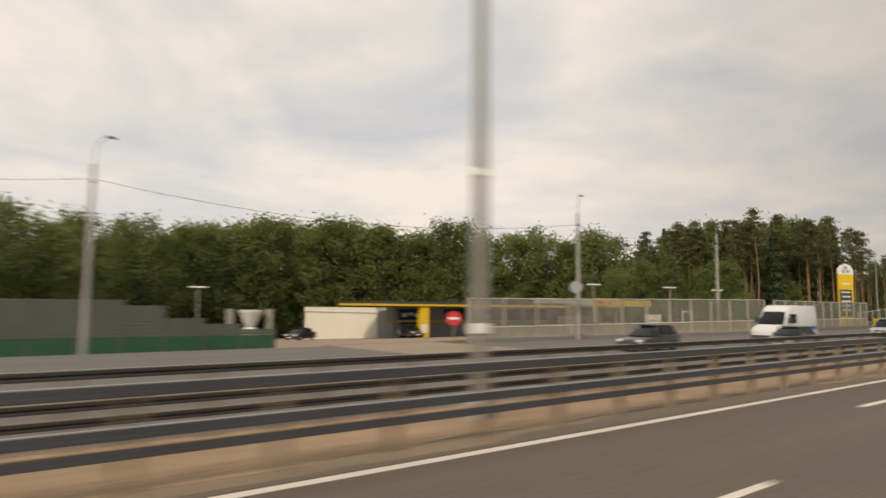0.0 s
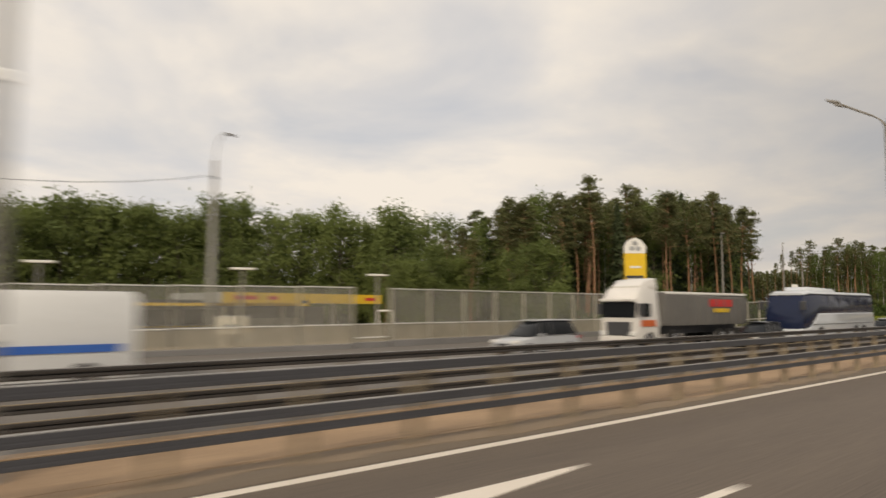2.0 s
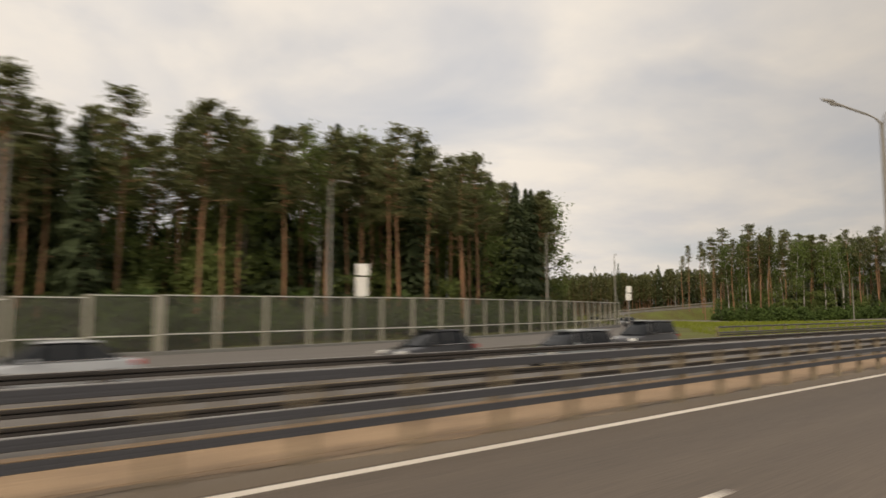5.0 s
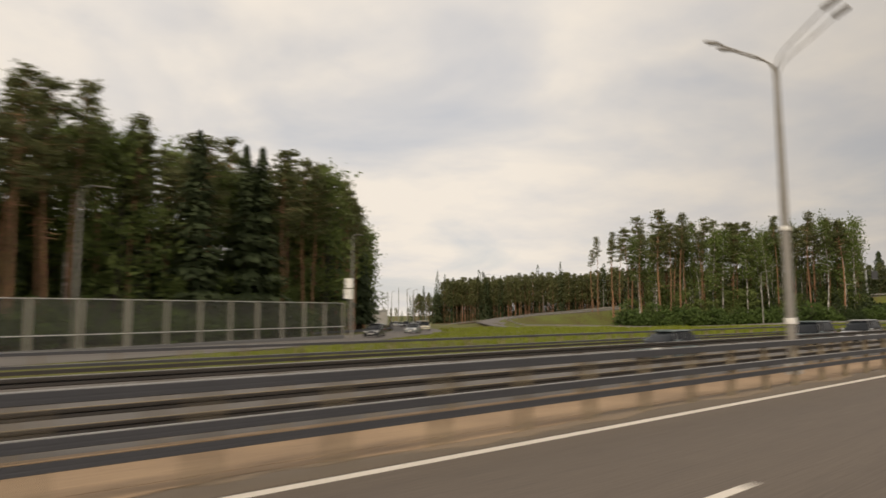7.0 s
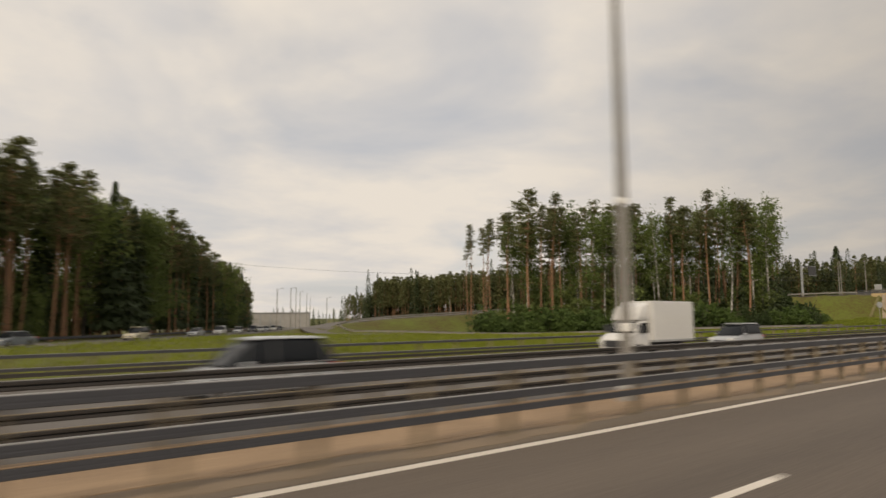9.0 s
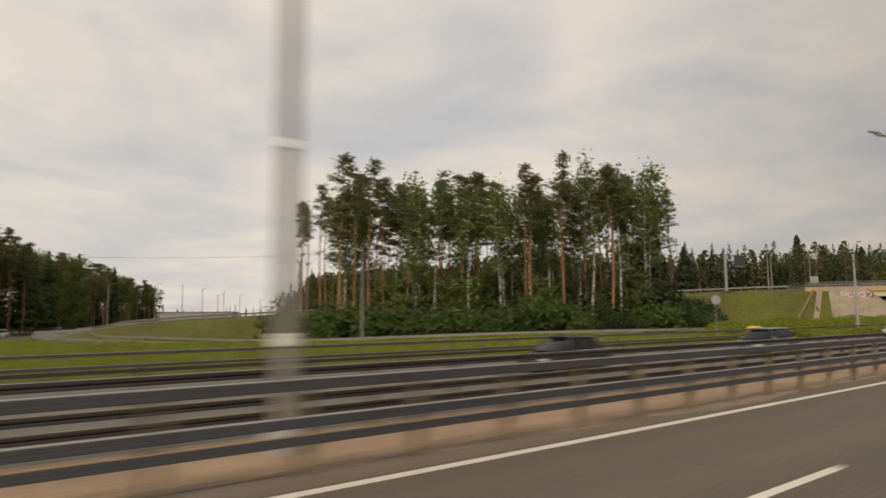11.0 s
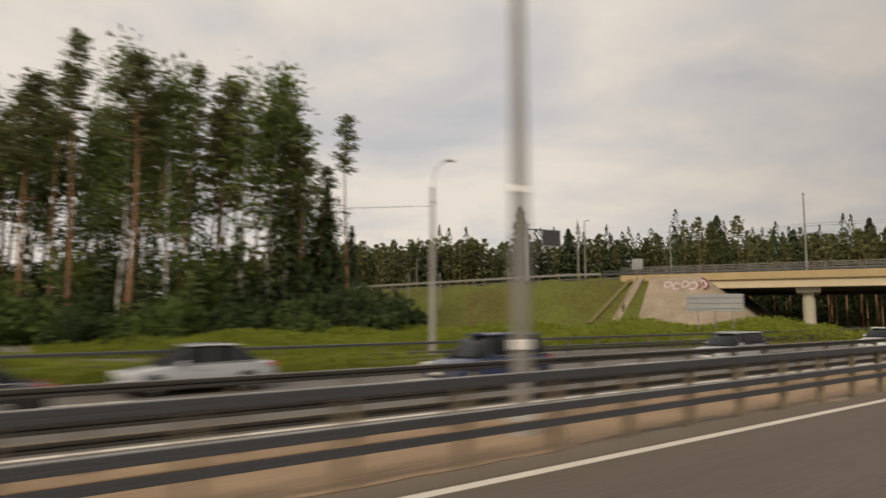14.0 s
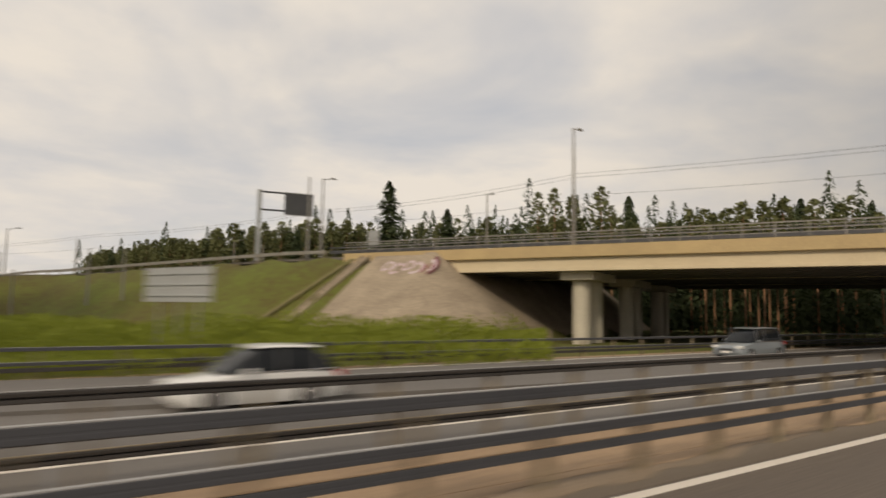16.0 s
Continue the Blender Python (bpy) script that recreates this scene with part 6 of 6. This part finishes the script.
def car(label, colour, x, y, kind="sedan", z=0.0, ang=0.0, category="car"):
    """Front towards -x."""
    v = thing("car", label, category, pose(x, y, z, 0, 0, ang), "cars on the road")
    L, H, W = {"sedan": (4.5, 1.45, 0.88), "hatch": (4.1, 1.5, 0.87), "suv": (4.6, 1.72, 0.92), "wagon": (4.6, 1.5, 0.88)}[kind]
    b = 0.92 if kind == "suv" else 0.84
    g = 0.24 if kind == "suv" else 0.17
    body = loft([(0.0, W * 0.78, W * 0.68, g + 0.14, b - 0.30), (0.08, W * 0.92, W * 0.80, g + 0.03, b - 0.22), (0.3, W * 0.98, W * 0.88, g, b - 0.13), (0.9, W, W * 0.92, g, b - 0.05), (1.4, W, W * 0.95, g, b + 0.04), (L - 1.0, W, W * 0.95, g, b + 0.07), (L - 0.15, W * 0.96, W * 0.88, g + 0.05, b + 0.03), (L, W * 0.85, W * 0.78, g + 0.16, b - 0.1)])
    part("body", body, colour, v)
    back = {"sedan": (L - 1.25, L - 0.55), "hatch": (L - 0.75, L - 0.2), "suv": (L - 0.55, L - 0.15), "wagon": (L - 0.6, L - 0.2)}[kind]
    cabin = loft([(1.05, W * 0.84, W * 0.82, b - 0.05, b + 0.03), (1.5, W * 0.89, W * 0.77, b - 0.05, (b + H) / 2), (1.95, W * 0.90, W * 0.70, b - 0.05, H - 0.10), (2.3, W * 0.90, W * 0.69, b - 0.05, H - 0.05), (back[0] - 0.4, W * 0.90, W * 0.69, b - 0.05, H - 0.05), (back[0], W * 0.90, W * 0.70, b - 0.05, H - 0.10), ((back[0] + back[1]) / 2, W * 0.89, W * 0.75, b - 0.05, (b + H) / 2 + 0.06), (back[1], W * 0.88, W * 0.80, b - 0.05, b + 0.1)])
    part("glasshouse", cabin, M["glass"], v, "dark glass")
    part("roof", loft([(1.85, W * 0.71, W * 0.66, H - 0.09, H - 0.03), (2.3, W * 0.73, W * 0.68, H - 0.07, H), (back[0] - 0.1, W * 0.73, W * 0.68, H - 0.08, H - 0.01), (back[0] + 0.1, W * 0.71, W * 0.66, H - 0.11, H - 0.05)]), colour, v)
    for s in (-1, 1):
        for px in (1.25, 2.45, back[0] + 0.05):
            bm = rod((px - (0.0 if px > 1.3 else -0.35), s * W * 0.91, b), (px + (0.3 if px < 1.3 else 0.02) + (0.12 if px < 1.3 else 0), s * W * 0.735, H - 0.07), 0.035, 0.03, 6)
            part("pillar", bm, M["darkgrey"], v, "black window pillar")
        part("belt_line", rod((1.35, s * W * 0.925, b + 0.035), (back[1] - 0.1, s * W * 0.925, b + 0.07), 0.02, 0.02, 6), M["chrome"], v, "thin bright strip under the windows")
        part("door_handle", boxed(2.15, 2.33, min(s * W * 0.985, s * (W * 0.985 + 0.03)), max(s * W * 0.985, s * (W * 0.985 + 0.03)), b - 0.14, b - 0.11, 0.008), colour, v)
        part("headlight", boxed(0.02, 0.3, min(s * W * 0.52, s * W * 0.9), max(s * W * 0.52, s * W * 0.9), b - 0.3, b - 0.15, 0.04), M["lamp_lens"], v, "clear headlight")
        part("tail_light", boxed(L - 0.2, L - 0.01, min(s * W * 0.55, s * W * 0.9), max(s * W * 0.55, s * W * 0.9), b - 0.15, b + 0.02, 0.03), M["tail_lens"], v, "red tail light")
        part("mirror", boxed(1.5, 1.68, min(s * W * 0.95, s * W * 1.12), max(s * W * 0.95, s * W * 1.12), b + 0.02, b + 0.15, 0.03), colour, v)
        wheel(v, 0.85, s * (W - 0.1), 0.32)
        wheel(v, L - 0.95, s * (W - 0.1), 0.32)
    part("grille", boxed(-0.012, 0.06, -W * 0.45, W * 0.45, g + 0.2, b - 0.3, 0.02), M["darkgrey"], v, "dark grille")
    part("number_plate", boxed(-0.03, -0.012, -0.26, 0.26, g + 0.14, g + 0.25), M["white"], v, "white plate")
    return v


def van(x, y):
    v = thing("van", "white panel van with a blue side stripe", "van", pose(x, y, FAR_Z(y)), "vans")
    w = paint_mat("van_white", (0.74, 0.75, 0.74))
    part("body", loft([(0.0, 0.9, 0.85, 0.35, 0.95), (0.15, 1.0, 0.95, 0.25, 1.15), (0.9, 1.02, 0.95, 0.25, 1.35), (1.75, 1.04, 0.92, 0.25, 2.45), (2.4, 1.05, 0.95, 0.25, 2.72), (6.2, 1.05, 0.95, 0.25, 2.72), (6.35, 1.0, 0.92, 0.35, 2.6)]), w, v)
    part("windscreen", loft([(0.88, 0.9, 0.88, 1.33, 1.42), (1.62, 0.94, 0.84, 1.36, 2.28), (1.72, 0.94, 0.84, 1.4, 2.3)]), M["glass"], v, "dark windscreen")
    for s in (-1, 1):
        part("side_window", boxed(1.7, 2.7, s * 1.03 - 0.03, s * 1.03 + 0.03, 1.45, 2.1, 0.02), M["glass"], v, "dark cab window")
        part("stripe", boxed(2.6, 5.9, s * 1.06 - 0.012, s * 1.06 + 0.012, 1.0, 1.22), M["blue"], v, "blue side stripe")
        part("headlight", boxed(-0.02, 0.25, min(s * 0.6, s * 0.95), max(s * 0.6, s * 0.95), 0.75, 0.98, 0.04), M["lamp_lens"], v, "clear headlight")
        part("mirror", boxed(1.3, 1.5, min(s * 1.05, s * 1.3), max(s * 1.05, s * 1.3), 1.45, 1.85, 0.04), M["darkgrey"], v, "black mirror")
        wheel(v, 1.0, s * 0.93, 0.36, 0.24), wheel(v, 5.0, s * 0.93, 0.36, 0.24)
    part("bumper", boxed(-0.06, 0.3, -0.95, 0.95, 0.28, 0.6, 0.06), M["darkgrey"], v, "grey plastic bumper")


def coach(x, y):
    v = thing("coach", "white long-distance coach with a dark window band", "coach", pose(x, y, FAR_Z(y)))
    w = paint_mat("coach_white", (0.60, 0.64, 0.67))
    L = 12.9
    part("body", loft([(0.0, 1.02, 0.98, 0.45, 0.95), (0.08, 1.2, 1.16, 0.3, 1.02), (1.2, 1.25, 1.23, 0.3, 1.12), (1.6, 1.25, 1.23, 0.3, 1.35), (2.6, 1.25, 1.22, 0.3, 2.06), (L - 0.1, 1.25, 1.22, 0.35, 2.08), (L, 1.2, 1.15, 0.45, 2.0)]), w, v, "white lower body")
    part("window_band", loft([(0.03, 1.0, 0.95, 0.98, 1.6), (0.14, 1.16, 1.1, 0.98, 2.1), (0.62, 1.22, 1.12, 1.0, 3.15), (1.5, 1.235, 1.16, 1.1, 3.22), (2.6, 1.24, 1.17, 1.9, 3.22), (L - 0.15, 1.24, 1.17, 1.95, 3.22), (L - 0.02, 1.2, 1.1, 1.95, 3.1)]), M["coach_glass"], v, "dark blue glass band")
    part("roof", loft([(0.55, 1.1, 0.9, 3.14, 3.28), (1.2, 1.2, 1.0, 3.2, 3.42), (L - 0.4, 1.2, 1.0, 3.2, 3.42), (L, 1.1, 0.9, 3.1, 3.3)]), w, v, "white roof")
    part("roof_unit", loft([(1.9, 0.7, 0.6, 3.36, 3.5), (2.3, 0.85, 0.75, 3.36, 3.7), (6.4, 0.85, 0.75, 3.36, 3.64), (7.2, 0.7, 0.6, 3.36, 3.46)]), w, v, "white roof air unit")
    part("side_line", boxed(1.0, L - 0.2, -1.262, -1.248, 1.25, 1.28), M["darkgrey"], v, "dark side line")
    for px in (4.3, 6.2, 8.1, 10.0, 11.6):
        part("window_joint", boxed(px, px + 0.05, -1.228, -1.19, 2.08, 3.18), M["darkgrey"], v, "dark window joint")
    for s in (-1, 1):
        for wx in (2.75, 9.05, 10.6):
            wheel(v, wx, s * 1.12, 0.5, 0.28)
            part("wheel_arch", rod((wx, s * 1.2, 0.5), (wx, s * 1.258, 0.5), 0.62, 0.62, 18), M["darkgrey"], v, "dark wheel arch")
        part("headlight", boxed(-0.02, 0.2, min(s * 0.6, s * 1.05), max(s * 0.6, s * 1.05), 0.6, 0.82, 0.04), M["lamp_lens"], v, "clear headlight")
        part("mirror", boxed(-0.2, 0.05, min(s * 1.15, s * 1.45), max(s * 1.15, s * 1.45), 2.2, 2.75, 0.06), M["darkgrey"], v, "black mirror")


def lorry(x, y):
    v = thing("lorry", "white tractor lorry with a grey covered tipper trailer", "lorry", pose(x, y, FAR_Z(y)))
    w = paint_mat("lorry_white", (0.72, 0.70, 0.66))
    part("cab", loft([(0.0, 1.15, 1.1, 0.5, 2.7), (0.1, 1.22, 1.15, 0.35, 2.85), (0.5, 1.24, 1.12, 0.35, 3.3), (1.2, 1.24, 1.1, 0.6, 3.6), (2.1, 1.22, 1.05, 0.6, 3.55)]), w, v, "white cab")
    part("windscreen", boxed(-0.02, 0.3, -1.13, 1.13, 1.72, 2.6, 0.05), M["glass"], v, "dark windscreen")
    part("sun_visor", boxed(-0.22, 0.2, -1.1, 1.1, 2.62, 2.78, 0.05), w, v, "pale sun visor")
    part("roof_fairing", loft([(0.7, 1.0, 0.9, 3.2, 3.5), (1.3, 1.1, 1.0, 3.2, 3.85), (2.1, 1.1, 1.0, 3.2, 3.95)]), w, v, "pale roof fairing")
    part("door_stripe", boxed(0.3, 1.7, -1.262, -1.235, 1.25, 1.6, 0.01), M["orange"], v, "orange door stripe")
    part("grille", boxed(-0.05, 0.1, -0.8, 0.8, 0.75, 1.5, 0.04), M["darkgrey"], v, "dark slatted grille")
    part("bumper", boxed(-0.12, 0.3, -1.2, 1.2, 0.35, 0.72, 0.06), w, v)
    t = part("trailer", loft([(2.7, 1.2, 1.25, 1.3, 3.15), (2.9, 1.22, 1.27, 1.25, 3.2), (12.2, 1.22, 1.27, 1.25, 3.05), (12.6, 1.2, 1.25, 1.4, 2.95)]), M["tarp"], v, "grey tipper body")
    for i in range(9):
        part("rib", boxed(3.4 + i * 1.0, 3.5 + i * 1.0, -1.3, -1.24, 1.3, 3.0), M["tarp"], t)
    part("cover", boxed(2.8, 12.4, -1.28, 1.28, 3.05, 3.2, 0.05), M["white"], t, "pale rolled cover")
    part("text_bar", boxed(7.6, 10.4, -1.292, -1.27, 2.35, 2.8, 0.005), M["red"], t, "red row of letters")
    part("text_bar", boxed(8.1, 10.0, -1.292, -1.265, 2.0, 2.25, 0.005), M["yellow"], t, "yellow row of letters")
    part("chassis", boxed(1.0, 12.4, -0.45, 0.45, 0.75, 1.25), M["darkgrey"], v, "dark chassis")
    for s in (-1, 1):
        part("side_window", boxed(0.36, 1.25, s * 1.21 - 0.03, s * 1.21 + 0.03, 1.78, 2.52, 0.03), M["glass"], v, "dark cab window")
        part("headlight", boxed(-0.14, 0.1, min(s * 0.75, s * 1.15), max(s * 0.75, s * 1.15), 0.75, 0.98, 0.04), M["lamp_lens"], v, "clear headlight")
        part("mirror", boxed(0.0, 0.2, min(s * 1.22, s * 1.5), max(s * 1.22, s * 1.5), 1.9, 2.5, 0.05), M["darkgrey"], v, "black mirror")
        for wx in (1.1, 3.8, 9.2, 10.4, 11.6):
            wheel(v, wx, s * 1.05, 0.5, 0.3)


def box_truck(x, y):
    v = thing("box_truck", "small white truck with a tall plain box body", "truck", pose(x, y, FAR_Z(y)))
    w = paint_mat("truck_white", (0.74, 0.73, 0.70))
    part("cab", loft([(0.0, 0.85, 0.8, 0.4, 0.95), (0.2, 0.95, 0.9, 0.3, 1.15), (0.75, 0.97, 0.9, 0.3, 1.3), (1.35, 0.98, 0.82, 0.35, 2.05), (2.0, 0.98, 0.82, 0.35, 2.1)]), w, v, "white cab")
    part("windscreen", loft([(0.72, 0.84, 0.82, 1.26, 1.36), (1.25, 0.86, 0.78, 1.28, 1.92), (1.35, 0.86, 0.78, 1.3, 1.95)]), M["glass"], v, "dark windscreen")
    part("roof_fairing", loft([(1.1, 0.85, 0.8, 2.0, 2.1), (1.5, 0.9, 0.85, 2.0, 2.75), (2.05, 0.92, 0.88, 2.0, 2.95)]), w, v, "white roof fairing")
    part("box_body", boxed(2.2, 6.4, -1.1, 1.1, 0.85, 3.05, 0.04), w, v, "plain white box body")
    part("box_frame", boxed(2.18, 6.42, -1.13, 1.13, 0.78, 0.9, 0.02), M["grey"], v, "grey sill frame")
    part("chassis", boxed(0.8, 6.3, -0.4, 0.4, 0.5, 0.8), M["darkgrey"], v, "dark chassis")
    part("grille", boxed(-0.04, 0.1, -0.6, 0.6, 0.55, 0.9, 0.03), M["darkgrey"], v, "dark grille")
    for s in (-1, 1):
        part("headlight", boxed(-0.02, 0.2, min(s * 0.62, s * 0.92), max(s * 0.62, s * 0.92), 0.7, 0.95, 0.04), M["lamp_lens"], v, "clear headlight")
        part("side_window", boxed(1.2, 1.9, s * 0.95 - 0.03, s * 0.95 + 0.03, 1.3, 1.85, 0.03), M["glass"], v, "dark cab window")
        part("mirror", boxed(0.9, 1.05, min(s * 1.0, s * 1.25), max(s * 1.0, s * 1.25), 1.35, 1.75, 0.04), M["darkgrey"], v, "black mirror")
        wheel(v, 1.0, s * 0.88, 0.36, 0.22), wheel(v, 5.1, s * 0.9, 0.36, 0.3)


M["coach_glass"] = mat("coach_glass", (0.014, 0.022, 0.055), 0.15, (0.01, 0.016, 0.04), 0.5, 3, 0.4, spec=0.3)
CP = {"silver": paint_mat("car_silver", (0.42, 0.44, 0.46)), "grey": paint_mat("car_grey", (0.20, 0.225, 0.24)), "black": paint_mat("car_black", (0.018, 0.019, 0.022)),
      "white": paint_mat("car_white", (0.72, 0.72, 0.70)), "blue": paint_mat("car_blue", (0.03, 0.045, 0.11)), "teal": paint_mat("car_teal", (0.13, 0.17, 0.18)), "beige": paint_mat("car_beige", (0.55, 0.50, 0.36))}
LANE2, LANE3 = 18.3, 21.6
for cx, cy, kind, col, lab in (
        (30.5, LANE3, "hatch", "black", "black hatchback on the opposite carriageway"),
        (41.0, LANE2, "sedan", "teal", "grey-green sedan on the opposite carriageway"),
        (69.0, LANE3, "suv", "silver", "silver off-road car before the lorry"),
        (85.5, LANE2, "hatch", "black", "black hatchback before the coach"),
        (109.0, LANE2, "wagon", "silver", "silver estate car behind the coach"),
        (122.5, LANE3, "sedan", "silver", "silver sedan in the outer lane"),
        (136.5, LANE3, "hatch", "black", "black hatchback in the outer lane"),
        (141.5, LANE2, "wagon", "grey", "grey estate car in the middle lane"),
        (152.0, LANE3, "suv", "black", "black off-road car in the outer lane"),
        (198.5, LANE2, "sedan", "teal", "grey-green sedan in the middle lane"),
        (215.8, LANE2, "suv", "teal", "grey-green off-road car in the middle lane"),
        (225.0, LANE2, "suv", "silver", "silver off-road car in the middle lane"),
        (260.5, LANE3, "suv", "silver", "silver off-road car behind the truck"),
        (284.5, LANE2, "sedan", "black", "black sedan in the middle lane"),
        (302.0, LANE2, "wagon", "grey", "grey estate car in the middle lane"),
        (331.0, LANE2, "sedan", "black", "black sedan in the middle lane"),
        (337.5, LANE3, "sedan", "silver", "silver sedan in the outer lane"),
        (346.5, LANE2, "suv", "blue", "dark blue off-road car in the middle lane"),
        (362.5, LANE2, "wagon", "silver", "silver estate car in the middle lane"),
        (381.5, LANE2, "hatch", "white", "white hatchback in the middle lane"),
        (410.0, LANE3, "suv", "grey", "dark grey off-road car near the bridge")):
    car(lab, CP[col], cx, cy + bend(cx), kind, FAR_Z(cy))
van(46.5, LANE3)
lorry(78.0, LANE3)
coach(91.0, LANE2)
box_truck(249.0, LANE3)
QUEUE = ((62, "hatch", "black", "black hatchback"), (74, "sedan", "grey", "grey sedan"), (93, "suv", "beige", "beige off-road car"), (112, "sedan", "silver", "silver sedan"), (124, "suv", "white", "white off-road car"), (140, "hatch", "white", "white hatchback"), (157, "suv", "black", "black off-road car"), (168, "sedan", "white", "white sedan"), (181, "hatch", "silver", "silver hatchback"), (196, "suv", "white", "white off-road car"), (214, "sedan", "black", "black sedan"))
for ry, kind, col, lab in QUEUE:
    i = min(range(len(R1) - 1), key=lambda j: abs(R1[j].y - ry))
    d = R1[i + 1] - R1[i]
    p = R1[i] + Vector((d.y, -d.x, 0)).normalized() * 1.6
    car(lab + " on the slip road", CP[col], p.x, p.y, kind, fall(p.x, p.y) + 0.13, math.degrees(math.atan2(d.y, d.x)))
for cx, cy, ang, kind, col, lab in ((45.0, 60.5, 80, "hatch", "black", "black hatchback parked before the shop"), (33.5, 70.0, 30, "sedan", "black", "black sedan parked at the forecourt's edge")):
    car(lab, CP[col], cx, cy, kind, fall(cx, cy) + 0.14, ang)
